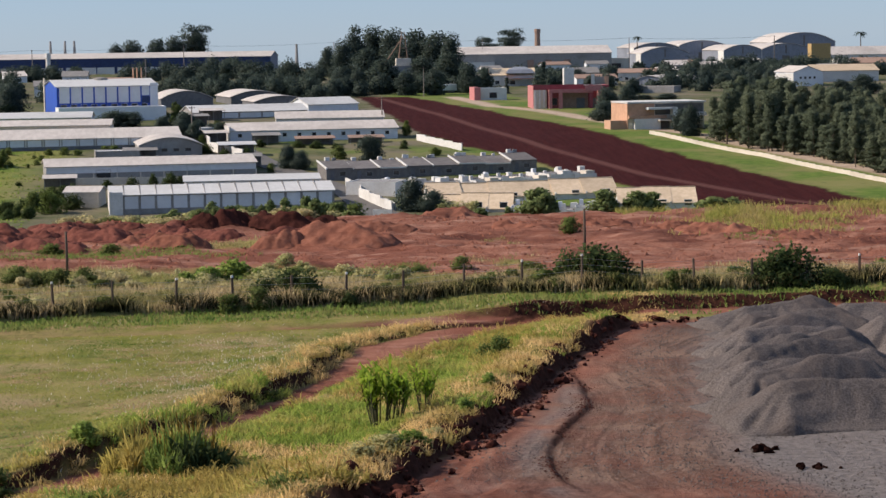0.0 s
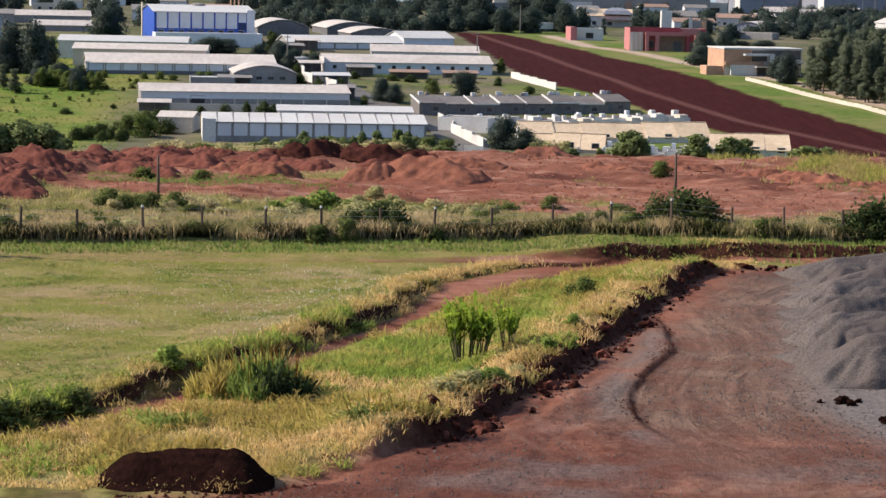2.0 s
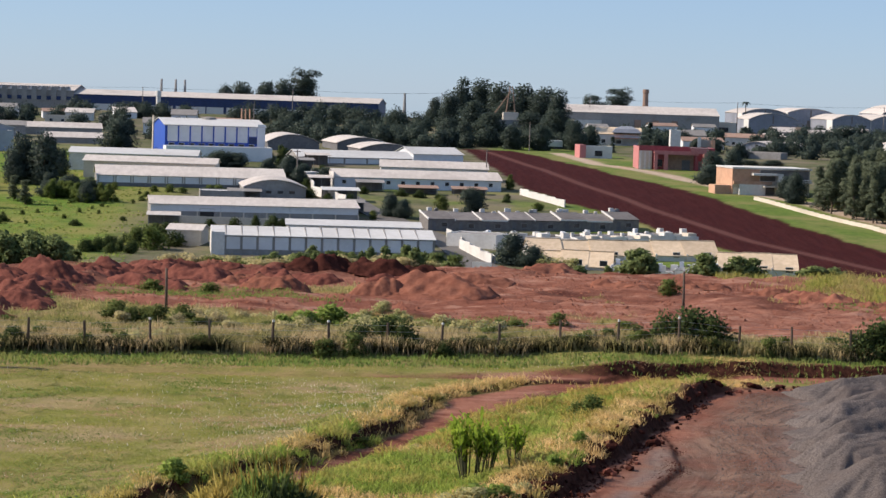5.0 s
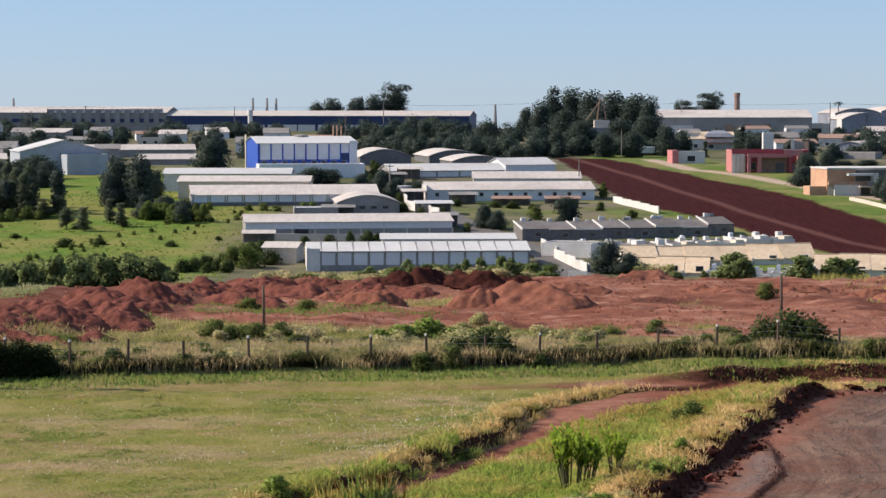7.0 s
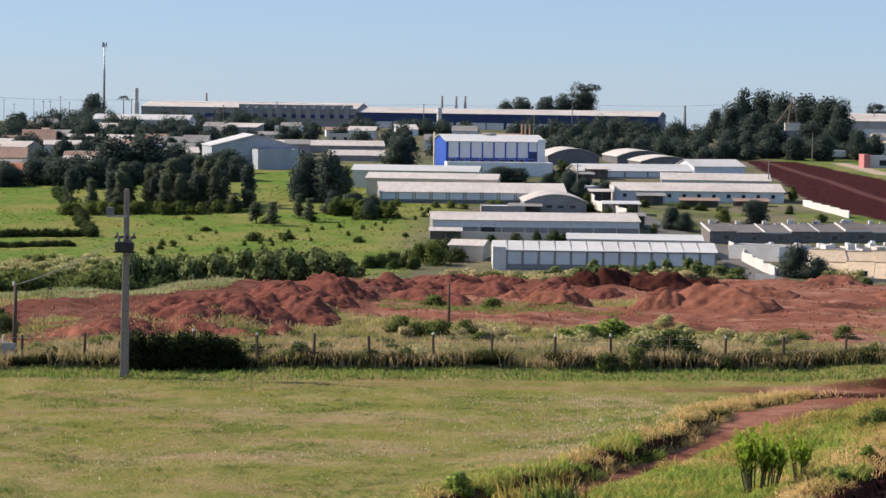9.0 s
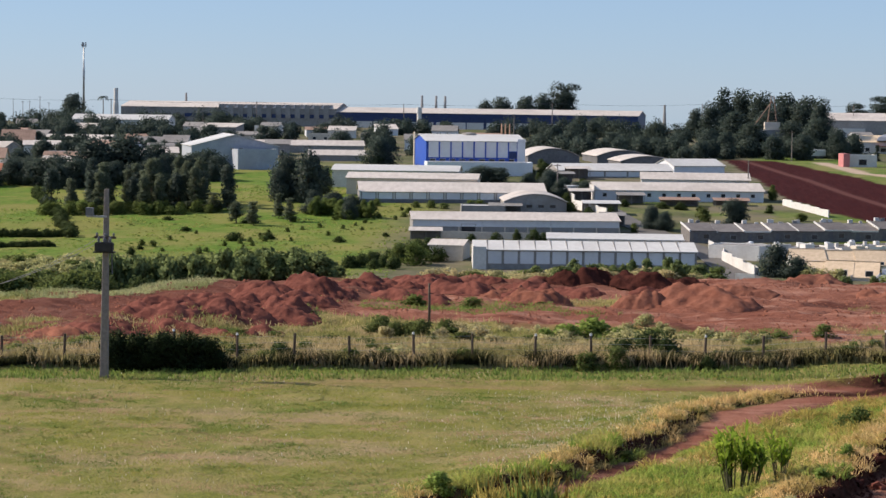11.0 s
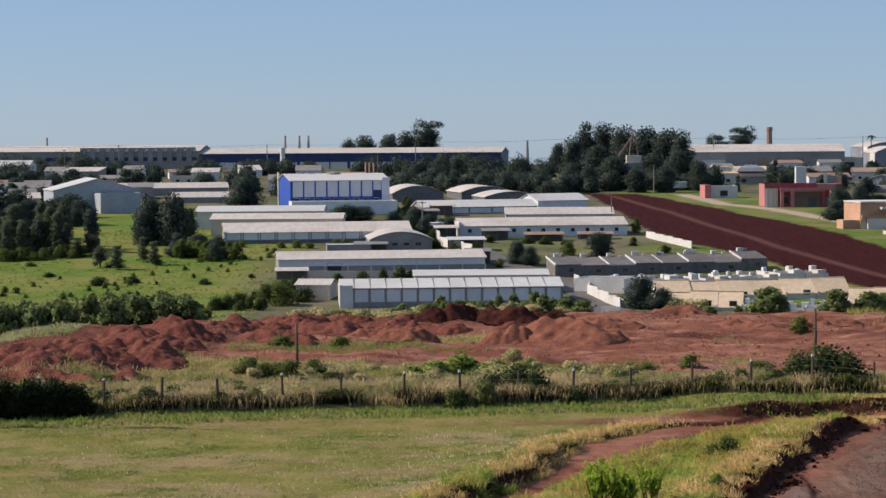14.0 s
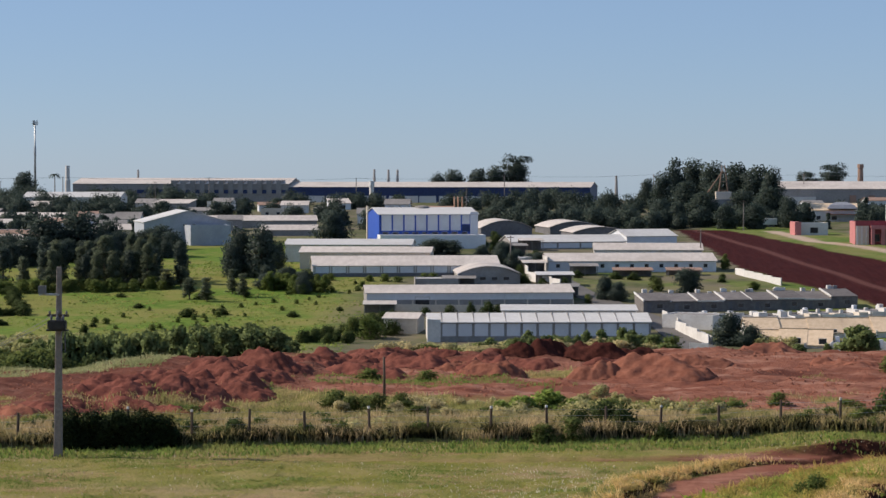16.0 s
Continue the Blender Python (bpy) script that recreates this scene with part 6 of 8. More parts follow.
# telecom mast on the ridge
def mast():
    x, y = -327.78, 1400
    h = 49.2
    ob = thing("telecom_mast", pose(x, y, gz(x, y)), "slim steel telecom mast with antennas at its head", "mast")
    bm = bmesh.new()
    tube(bm, [((0, 0, -1), 0.9), ((0, 0, h * 0.55), 0.6), ((0, 0, h * 0.56), 0.75), ((0, 0, h * 0.68), 0.7), ((0, 0, h * 0.69), 0.5), ((0, 0, h), 0.4)], 8)
    part("shaft", bm, STEEL, ob, smooth=True)
    for i in range(3):
        a = 2 * math.pi * i / 3 + 0.5
        cx, cy = 1.3 * math.cos(a), 1.3 * math.sin(a)
        part("antenna", boxes((cx - 0.3, cx + 0.3, cy - 0.3, cy + 0.3, h - 2.5, h + 0.6)), STEEL, ob)
    part("head_ring", boxes((-1.6, 1.6, -1.6, 1.6, h - 1.3, h - 1.0)), STEEL, ob)


mast()


def service_wires():
    (ax, ay), (bx, by) = (-32.65, 118.8), (-25.66, 114.3)
    za, zb = gz(ax, ay) + 4.01, gz(bx, by) + 7.08
    ob = thing("service_wire", pose(ax, ay, za), "thin sagging service wires from the pole to the meter post", "wire")
    for d in (0.0, 0.25):
        bm = bmesh.new()
        pts = [Vector(((bx - ax) * t, (by - ay) * t, (zb - za + d) * t - 0.9 * t * (1 - t))) for t in [i / 10 for i in range(11)]]
        rings = [[bm.verts.new(p + Vector(o)) for o in ((0, 0, 0.014), (0.008, -0.008, -0.008), (-0.008, 0.008, -0.008))] for p in pts]
        for a, b in zip(rings, rings[1:]):
            for i in range(3):
                bm.faces.new((a[i], a[(i + 1) % 3], b[(i + 1) % 3], b[i]))
        part("strand", bm, DARKGREY, ob)


service_wires()

# ---- gravel and soil heaps ----
for k, (x, y, a, b, h, turn) in enumerate((
        (26.2, 111.0, 8.4, 5.0, 1.15, 20), (26.2, 107.4, 8.8, 4.2, 1.10, 18), (25.3, 104.2, 8.8, 4.0, 1.10, 22), (24.5, 101.0, 9.0, 4.0, 1.20, 24), (23.7, 97.7, 9.0, 4.0, 1.25, 20), (23.3, 94.2, 9.2, 4.1, 1.35, 24),
        (22.8, 90.4, 9.4, 4.2, 1.45, 18), (21.8, 86.6, 9.6, 4.3, 1.60, 20), (21.8, 82.5, 9.4, 5.0, 1.85, 6), (31.0, 112.4, 6.5, 4.6, 0.85, 10), (31.2, 106.0, 6.8, 4.4, 1.0, 24), (30.4, 101.4, 7.0, 4.4, 1.25, 20), (29.8, 96.6, 7.0, 4.4, 1.4, 22), (29.4, 91.8, 7.0, 4.6, 1.5, 18), (28.6, 86.6, 7.0, 4.8, 1.6, 14))):
    gravel_heap(x, y, a, b, h, turn, 200 + 13 * k)
heap("soil_mound", -4.2, 63.1, 5.0, 2.7, 0.98, 6, SOIL_B, "heap of tipped earth in shade-dark colour at the field's edge", "soil heap", "", 401, 0.52, 0.12, 48, 0.12)

S_LABEL = "tipped heap of red earth on the cleared ground"
def soil_heaps(rows, mat, seed, label=S_LABEL, tall=0.75):
    for k, (x, y, h, w) in enumerate(rows):
        heap("soil_mound", x, y, w * 1.2, w * 0.8, h * tall, (k * 37) % 50 - 25, mat, label, "soil heap", "red soil heaps", seed + 11 * k, 0.38, 0.34, 40, 0.35)


# the big heaps in the middle of the cleared ground
soil_heaps(((6.65, 161, 2, 6.99), (2.32, 160.5, 1.27, 3.58), (-5.2, 161.9, 1.53, 4.42), (9.53, 169.4, 1.01, 5.04), (-7.59, 165.8, 1.07, 3.7)), SOIL_L, 500, tall=0.85)
soil_heaps(((2.42, 173.7, 1.64, 4.74), (-0.82, 173.7, 1.29, 4.31), (-4.04, 172.6, 1.03, 3.42), (5.31, 176.5, 0.88, 3.94)), SOIL_D, 560, "dark heap of red earth on the cleared ground", 0.95)
# the long row of heaps towards the pole
soil_heaps(((-20.81, 159.6, 1.35, 4.35), (-18.49, 167.4, 1.08, 3.74), (-23.57, 154.2, 1.38, 4.97), (-25.41, 149.2, 1.33, 4.81), (-15.53, 171.5, 1.02, 4.25), (-12.7, 173.7, 0.95, 3.88), (-9.74, 174.8, 0.87, 3.47),
            (-20.87, 146, 1.23, 3.98), (-23.53, 142.3, 1.2, 4.94), (-19.79, 151.7, 1.05, 3.39)), SOIL, 620)
soil_heaps(((-28.11, 139.8, 1.18, 5.2), (-25.29, 142, 1.27, 4.93), (-21.24, 134.7, 0.94, 3.67), (-25.04, 134.8, 0.94, 4.34), (-29.29, 132.2, 1.11, 4.92), (-30.51, 153.7, 1.22, 4.57), (-27.83, 156.3, 1.16, 4.65), (-23.28, 152.5, 1.29, 4.54), (-20.63, 152.9, 1.14, 4.17)), SOIL, 740)
soil_heaps(((-32.13, 129.9, 0.84, 3.86), (-33.34, 125.6, 0.75, 2.8)), SOIL_L, 860, "pale heap of sandy red earth")
# low heaps on the side of the dark field
soil_heaps(((34.14, 163.4, 1.22, 5.27), (31.94, 167.2, 0.66, 3.73), (26.81, 172.5, 0.77, 4.7), (20.87, 170.3, 0.68, 4.22), (16.31, 181.4, 0.81, 5.4), (38.43, 158.6, 0.55, 4.33)), SOIL_L, 900)
soil_heaps(((-17.48, 170.2, 0.93, 3.8), (-14.69, 171.5, 0.94, 4.25), (-10.8, 169.5, 1.01, 4.62), (-5.66, 164.6, 1.39, 4.49)), SOIL, 960)
# clods and dug earth along the yard's edge
def clod(x, y, s, r, mat, label="rough clod of dug earth along the yard's edge"):
    """A broken lump of earth, sunk a little into the ground."""
    bm = bmesh.new()
    bmesh.ops.create_icosphere(bm, subdivisions=2, radius=0.5)
    for v in bm.verts:
        k = 1 + 0.6 * (vnoise(np.array([v.co.x * 3.1 + 7 * x]), np.array([v.co.y * 3.1 + v.co.z * 2.3 + y]), 5)[0] - 0.5) * 2 + r.uniform(-0.2, 0.2)
        v.co = Vector((v.co.x * s * k, v.co.y * s * k * 0.75, v.co.z * s * k * 0.7 + 0.12 * s))
    ob = part("earth_clod", bm, mat)
    ob.matrix_basis = pose(x, y, gz(x, y), 0, 0, r.uniform(0, 360))
    tagged(ob, label, "earth clod", "earth clods")


def clods(n, seed):
    r = random.Random(seed)
    pts = [p for p in YARD_EDGE if 68 < p[1] < 117 and p[0] < 40]
    for k in range(n):
        i = r.randrange(len(pts) - 1)
        t, off = r.random(), r.gauss(0.05, 0.5)
        x, y = pts[i][0] + (pts[i + 1][0] - pts[i][0]) * t - off, pts[i][1] + (pts[i + 1][1] - pts[i][1]) * t + off * 0.6
        s = 0.10 + 0.42 * r.random() ** 2.5 * (1.3 if y < 95 else 0.8)
        clod(x, y, s, r, SOIL_B if r.random() < 0.25 else SOIL_D if r.random() < 0.75 else SOIL)


clods(290, 4)
clod_rng = random.Random(77)
for cx, cy, n, w, q in ((17.55, 77.2, 16, 0.5, 0.42), (18.45, 73.5, 10, 0.42, 0.3)):
    for _ in range(n):
        clod(cx + clod_rng.gauss(0, w), cy + clod_rng.gauss(0, w * 0.5), q * clod_rng.uniform(0.35, 1.1), clod_rng, SOIL_B, "dark clod of earth lying on gravel")
for spec in ((-13.78, 161, 1.04, 5.19), (-11.06, 168.4, 1.09, 5.01), (-6.7, 169.4, 1.01, 4.2), (-2.46, 167.4, 0.91, 3.74), (4.02, 168.4, 1.09, 4.59)):
    soil_heaps((spec,), SOIL, int(1200 + spec[0] * 3 + 200))
for spec in ((-30.31, 145.2, 0.94, 4.32), (-24.8, 147.7, 1.1, 4.39), (-20.45, 143.5, 1, 3.91), (-20.35, 159.8, 1.11, 4.36), (-18.63, 166, 0.99, 4.53), (-16.56, 170.5, 1.01, 4.65), (-22.25, 132.5, 0.85, 3.94)):
    soil_heaps((spec,), SOIL, int(1600 + spec[0] * 5 + 300))

# ---- trees of the town and the ridge ----
def plants(kind, rows, label="", group=""):
    for r in rows:
        plant(kind, *r, label, group)


WOODS = []


def scatter(kind, n, xa, ya, xb, yb, spread, h, w, seed, group="", label=""):
    """n plants along a strip from (xa, ya) to (xb, yb)."""
    r = random.Random(seed)
    for i in range(n):
        t = (i + r.random()) / n
        k = 0.75 + 0.5 * r.random()
        x, y = xa + (xb - xa) * t + r.uniform(-1, 1) * spread * 0.3, ya + (yb - ya) * t + r.uniform(-1, 1) * spread
        if y > 430 and not is_free(x, y, w * (0.10 if group == "ridge trees" else 0.35)):
            continue
        if group == "ridge trees":
            WOODS.append((x, y, h * k, w * k * r.uniform(0.85, 1.2)))
            continue
        plant(kind, x, y, h * k, w * k * r.uniform(0.85, 1.2), label, group)


plants("umbrella", ((-27.75, 1290, 26.78, 21.11),))
plants("round", ((-37.97, 1290, 20.1, 17.91), (-48.51, 1290, 18.19, 19.19), (-61.91, 1290, 17.55, 19.19), (-71.5, 1290, 15, 15.99), (-27.01, 1300, 22.02, 16.12)), "dark tree on the ridge behind the factory")
plants("tall", ((46.54, 960, 25.02, 14.28), (55.26, 980, 24.12, 17.98), (62.62, 970, 23.02, 19.24), (72.65, 960, 25.73, 19.04), (80.82, 950, 24.88, 18.84), (84.2, 930, 21.39, 12.91), (40.04, 930, 19.09, 12.91), (48.11, 900, 16.44, 20.08), (70.39, 900, 14.44, 20.08), (79.52, 890, 14.65, 17.65), (64.2, 940, 17.08, 20.98), (53.59, 880, 12.69, 19.64)), group="hilltop grove")
plants("umbrella", ((127.07, 1200, 17.19, 17.85), (140.69, 1200, 21.33, 20.83)), "large dark tree behind the ridge factory")
plants("round", ((39.74, 1100, 14.53, 12), (36.83, 870, 10.78, 12.94), (84.32, 860, 11.68, 12.79), (70.72, 850, 9.83, 12.64), (42.8, 860, 9.55, 10.66), (60.2, 850, 8.99, 12.64)))
# the belt of trees under the ridge factory
scatter("round", 34, -33.17, 930, 39.23, 900, 60, 6.5, 12, 1, "ridge trees")
scatter("round", 20, -16, 850, 42, 845, 22, 6, 9, 191, "ridge trees")
scatter("round", 26, -37.17, 1120, 39.05, 1080, 50, 8, 13, 2, "ridge trees")
scatter("round", 36, -206.92, 1100, -36.71, 1120, 70, 6, 12, 3, "ridge trees")
scatter("round", 36, -312.44, 1180, -187.19, 1150, 40, 8, 14, 4, "ridge trees")
scatter("round", 26, -256.46, 950, -189.34, 980, 40, 7.5, 12, 5, "ridge trees")
scatter("round", 14, -107.77, 880, -72.53, 880, 40, 7, 10, 6, "ridge trees")
plants("round", ((-72.96, 721.5, 10.73, 12.52), (-37.56, 668.5, 4.64, 14.92), (-33.44, 669, 4.31, 11.61), (-329.82, 1380, 17.96, 20.53), (-138.88, 1100, 4.95, 13.64)))
plants("round", ((-147.93, 642.5, 12.74, 19.12), (-139.26, 648, 13.5, 20.89), (-133.01, 658, 10.77, 14.68), (-84.68, 594, 12.37, 11.78), (-78.7, 588.5, 13.13, 13.13), (-86.05, 588, 8.75, 8.75), (-147.77, 621, 8.01, 13.86), (-77.48, 614, 7.61, 6.7), (-168.03, 640.5, 9.53, 12.07), (-122.54, 688.5, 7.51, 13.66), (-69.03, 564, 5.03, 8.39), (-73.28, 558.5, 4.15, 6.92), (-150.65, 616.5, 7.03, 9.17), (-123.09, 645.5, 6.72, 9.6)), "dark green broadleaf tree at the edge of the pasture", "pasture trees")
scatter("euc", 30, -134.82, 566.5, -98.05, 567, 12, 10.5, 4.6, 7, "eucalyptus row", "tall grey-green eucalyptus at the edge of the pasture")
scatter("sapling", 16, -138.33, 572, -99, 572.5, 14, 9.0, 4.4, 57, "eucalyptus row")
plants("euc", ((-88.78, 537, 5.33, 4.53), (-83.99, 532.5, 5.81, 3.96), (-80.12, 547.5, 6.24, 3.53), (-76.37, 540.5, 5.9, 3.75), (-98.09, 559, 4.99, 5.54), (-95.47, 564.5, 5.32, 5.04)), group="eucalyptus row")
plants("darkshrub", ((-83.25, 502, 1.74, 5.73), (-76.45, 505, 1.63, 4.26), (-59.79, 501, 1.37, 3.23), (-97.39, 517.5, 1.03, 3.08), (-99.65, 469, 2.09, 2.56), (-129.73, 533.5, 2.12, 3.44), (-121.64, 505.5, 2.01, 3.76), (-86.06, 537, 1.6, 3.99), (-59.23, 552, 1.37, 3.56), (-50.43, 512, 1.02, 2.03), (-100.35, 481, 1.07, 1.91), (-105.84, 540.5, 1.07, 2.95)), "dark bush in the green pasture", "pasture bushes")
scatter("shrub", 34, -95.96, 477.5, -50.74, 550, 26, 1.1, 1.7, 8, "pasture bushes", "small green bush in the pasture")
scatter("darkshrub", 26, -49.22, 448.5, -40.52, 493, 14, 2.2, 2.8, 9, "pasture bushes")
scatter("darkshrub", 44, -154.5, 605.5, -120.27, 502.5, 2, 1.8, 3.2, 10, "pasture hedge")
# a low hedge across the pasture
scatter("darkshrub", 60, -158, 493, -121.81, 503.5, 0.8, 1.6, 2.6, 11, "pasture hedge")
scatter("darkshrub", 54, -155, 473.2, -119.47, 483.5, 0.8, 1.1, 2.6, 12, "pasture hedge")
scatter("shrub", 40, -190, 440, -70, 432, 16, 2.2, 4.5, 13, "valley scrub")
scatter("shrub", 60, -51.7, 177.6, -40.75, 181.9, 9, 2.2, 4.2, 160, "valley scrub")
scatter("scrub", 110, -124.3, 427, -97.77, 441.5, 14, 1.6, 4.5, 59, "valley scrub", "rough grey-green scrub in the valley")
# trees by the villa, the red building and the terraces
plants("round", ((108.64, 680.5, 8.77, 10.12), (116.43, 691, 8.57, 10.28), (104.11, 659.5, 5.89, 9.16), (118.02, 599.5, 8.03, 8.32), (118.51, 615.5, 6.1, 6.1), (208.17, 960, 9.95, 19.04), (196.65, 940, 7.73, 16.31), (209.94, 930, 7.07, 13.83), (208.91, 900, 3.33, 8.93), (185.44, 920, 5.4, 13.69), (220.55, 800, 7.13, 13.88), (207.02, 780, 5.96, 11.6), (145.3, 780, 2.07, 11.6), (137.39, 780, 1.62, 9.67)))
plants("cypress", ((118.43, 902, 10.73, 3.13), (97.89, 851.5, 6.33, 2.53)))
scatter("round", 20, 48.69, 870, 98.57, 890, 14, 6.5, 10, 14, "ridge trees")
scatter("round", 26, 114.74, 980, 168.63, 1000, 34, 5.5, 10, 15, "ridge trees")
scatter("round", 30, 203.03, 1020, 300.08, 1040, 44, 7, 12, 16, "ridge trees")
plants("green", ((43.53, 617.5, 3.98, 3.98), (46.47, 561, 2.5, 4.17), ), "dark green tree beside the terraced houses")
plants("round", ((32.6, 450, 6.6, 8.6), (36.4, 447, 4.4, 6.5), (29.8, 553, 6.2, 8.6), (9.5, 537, 5.6, 6.4), (12.6, 534, 4.6, 5.6)), "dark dusty tree beside the terraced houses")
plants("scrub", ((38.6, 446, 3.0, 6.0), (41.6, 445, 2.6, 5.0), (44.0, 444, 2.2, 4.4)), "dusty grey-green scrub at the foot of the terraces")
plants("shrub", ((22.58, 557.5, 3.32, 4.7), (-0.86, 536, 1.86, 2.39), (5.68, 531, 2.11, 2.63), (-39.53, 463.5, 4.6, 6.9), (-43.44, 469.5, 3.49, 4.66)))


plants("darkshrub", ((-25, 505, 2.6, 3.4), (-20.7, 506, 3.0, 2.6), (-16.6, 505, 3.2, 4.0), (-14.6, 507, 2.4, 3.0), (-31, 508, 1.8, 3.0), (-38.5, 486, 3.0, 5.0), (-36, 470, 3.0, 5.5), (-41, 478, 3.4, 6.0), (-43.5, 470, 2.6, 5.0)), "dark bush in the yard between the warehouses", "town bushes")
scatter("round", 22, 148.36, 880, 208.41, 860, 40, 5.5, 9, 17, "ridge trees")
scatter("scrub", 60, -26.56, 427.5, 19.29, 436.5, 4, 1.7, 4.0, 118, "valley scrub", "low grey-green scrub before the white warehouse")
scatter("castor", 12, -13.94, 432, 19.39, 439, 3, 2.6, 3.6, 18, "valley scrub", "green scrub along the foot of the white warehouse")
scatter("castor", 10, -8.59, 432.5, 19.5, 441.5, 3, 3.4, 3.2, 19, "valley scrub", "green scrub along the foot of the white warehouse")
scatter("darkshrub", 22, -26.77, 750, -0.55, 556.5, 16, 2.4, 3.4, 20, "town bushes", "dark bush between the warehouses")
scatter("shrub", 12, -64.96, 576.5, -3.46, 580.5, 3, 1.8, 3.0, 22, "town bushes")
scatter("round", 16, -21.08, 659, -7.27, 598, 14, 4.6, 5.5, 23, "town bushes")
scatter("darkshrub", 10, 2.31, 580.5, 44.08, 580.5, 9, 1.6, 3.0, 24, "town bushes")
scatter("round", 12, -84.89, 595.5, -60.62, 552, 8, 4.5, 6, 25, "pasture trees")
scatter("round", 26, -161.97, 623.5, -110.86, 660.5, 10, 6.5, 10, 26, "pasture trees")
scatter("green", 16, -73.98, 558.5, -58.96, 549.5, 5, 4.0, 5, 27, "pasture trees")
scatter("round", 16, -184.65, 629.5, -153.05, 633, 12, 6.5, 9, 28, "pasture trees")
scatter("shrub", 40, -140.73, 552.5, -97.65, 556.5, 6, 2.6, 4, 29, "pasture trees", "scrubby bush under the eucalyptus row")
scatter("round", 40, -236.6, 800, -140.59, 790, 26, 5.5, 8, 161, "ridge trees")
scatter("round", 40, -249.9, 860, -131.3, 860, 40, 5.5, 8, 158, "ridge trees")
scatter("round", 40, -273.14, 940, -136.88, 960, 30, 6.5, 10, 159, "ridge trees")
scatter("round", 22, -283.42, 1050, -208.85, 1040, 40, 8.5, 13, 58, "ridge trees")


scatter("round", 34, 170.38, 940, 232.38, 920, 34, 6.5, 11, 181, "ridge trees")
scatter("round", 26, 178.3, 1090, 317.44, 1110, 26, 5.5, 10, 182, "ridge trees")
scatter("round", 26, 94.33, 960, 154.01, 900, 40, 5.5, 9, 183, "ridge trees")
def palm(x, y, top, w, label):
    """A slim trunk with a head of arching fronds."""
    z = gz(x, y)
    h = top - z - w * 0.2
    ob = thing("palm_tree", pose(x, y, z), label, "palm tree", "palms")
    bm = bmesh.new()
    tube(bm, [((0, 0, -1), 0.4), ((0.1, 0, h * 0.5), 0.28), ((0, 0.1, h), 0.24)], 8)
    part("trunk", bm, BARK, ob, smooth=True)
    r = np.random.default_rng(int(abs(x)))
    for i in range(16):
        a, up = i * 2.4 + r.random(), 0.1 + 0.9 * r.random()
        o, side = np.array([math.cos(a), math.sin(a), 0]), np.array([-math.sin(a), math.cos(a), 0])
        t = np.linspace(0, 1, 7)[:, None]
        mid = np.array([0, 0.1, h]) + o * w * 0.5 * t + np.array([0, 0, 1.0]) * w * (0.35 * up * t - 0.45 * t * t)
        wide = 0.42 * np.sin(np.pi * np.clip(t * 0.9 + 0.08, 0, 1))
        v = np.stack([mid - side * wide - np.array([0, 0, 0.25]) * wide, mid, mid + side * wide - np.array([0, 0, 0.25]) * wide], 1).reshape(-1, 3)
        f = np.array([(3 * k + q, 3 * k + q + 1, 3 * k + q + 4, 3 * k + q + 3) for k in range(6) for q in (0, 1)])
        array_mesh("frond", v, f, LEAF_D, ob, puff=(o[0] * 0.5, o[1] * 0.5, 0.5))


palm(355.99, 1300, 16.5, 9.0, "tall palm on the skyline behind the halls")
palm(218.5, 1262, 15.2, 6.5, "small palm behind the arched halls")
palm(-293.0, 1300, 15.2, 8.0, "palm beside the telecom mast on the ridge")


def power_line():
    """Two sagging wires from pole to pole along the ridge."""
    xs = np.arange(-330, 345, 75.0)
    z = np.interp(xs, (-330, -115, 0, 110, 330), (11.4, 10.3, 12.3, 12.5, 12.3)) + 0.8
    ob = thing("power_line", pose(0, 1150, 0), "long power line with thin sagging wires along the ridge", "power line")
    for x, top in zip(xs, z):
        g = gz(x, 1150)
        bm = bmesh.new()
        tube(bm, [((x, 0, g - 1), 0.28), ((x, 0, top + 0.6), 0.18)], 6)
        post = part("pole", bm, CONCRETE, ob)
        part("crossarm", boxes((x - 0.15, x + 0.15, -1.2, 1.2, top + 0.1, top + 0.3)), WOOD, post)
    for dz, dy in ((0.35, -1.0), (0.35, 1.0)):
        bm = bmesh.new()
        for (xa, xb), (za, zb) in zip(zip(xs, xs[1:]), zip(z, z[1:])):
            pts = [Vector((xa + (xb - xa) * t, dy, za + (zb - za) * t + dz - 4.0 * t * (1 - t) * 0.9)) for t in [k / 6 for k in range(7)]]
            for a, b in zip(pts, pts[1:]):
                rod(bm, a, b, 0.05, 0.05, 3)
        part("wire", bm, DARKGREY, ob)


power_line()
# the far belts of trees, too many to count
def far_woods():
    vs, outs = [], []
    for k, (x, y, h, w) in enumerate(WOODS):
        cs, rs = clumps(700 + k, h, w, 22, 0.12, 1.0, "round", 0.42)
        v, _, out = leaf_cloud(cs, rs, 1500, 0.75, 900 + k, squash=0.85)
        outs.append(out)
        vs.append(v + np.array([x, y, gz(x, y)]))
    v = np.concatenate(vs)
    ob = array_mesh("far_woods", v, np.arange(len(v)).reshape(-1, 4), LEAF_D, puff=np.concatenate(outs))
    tagged(ob, "dark belts of broadleaf trees among the halls below the ridge", "woods", kind="stuff")


far_woods()


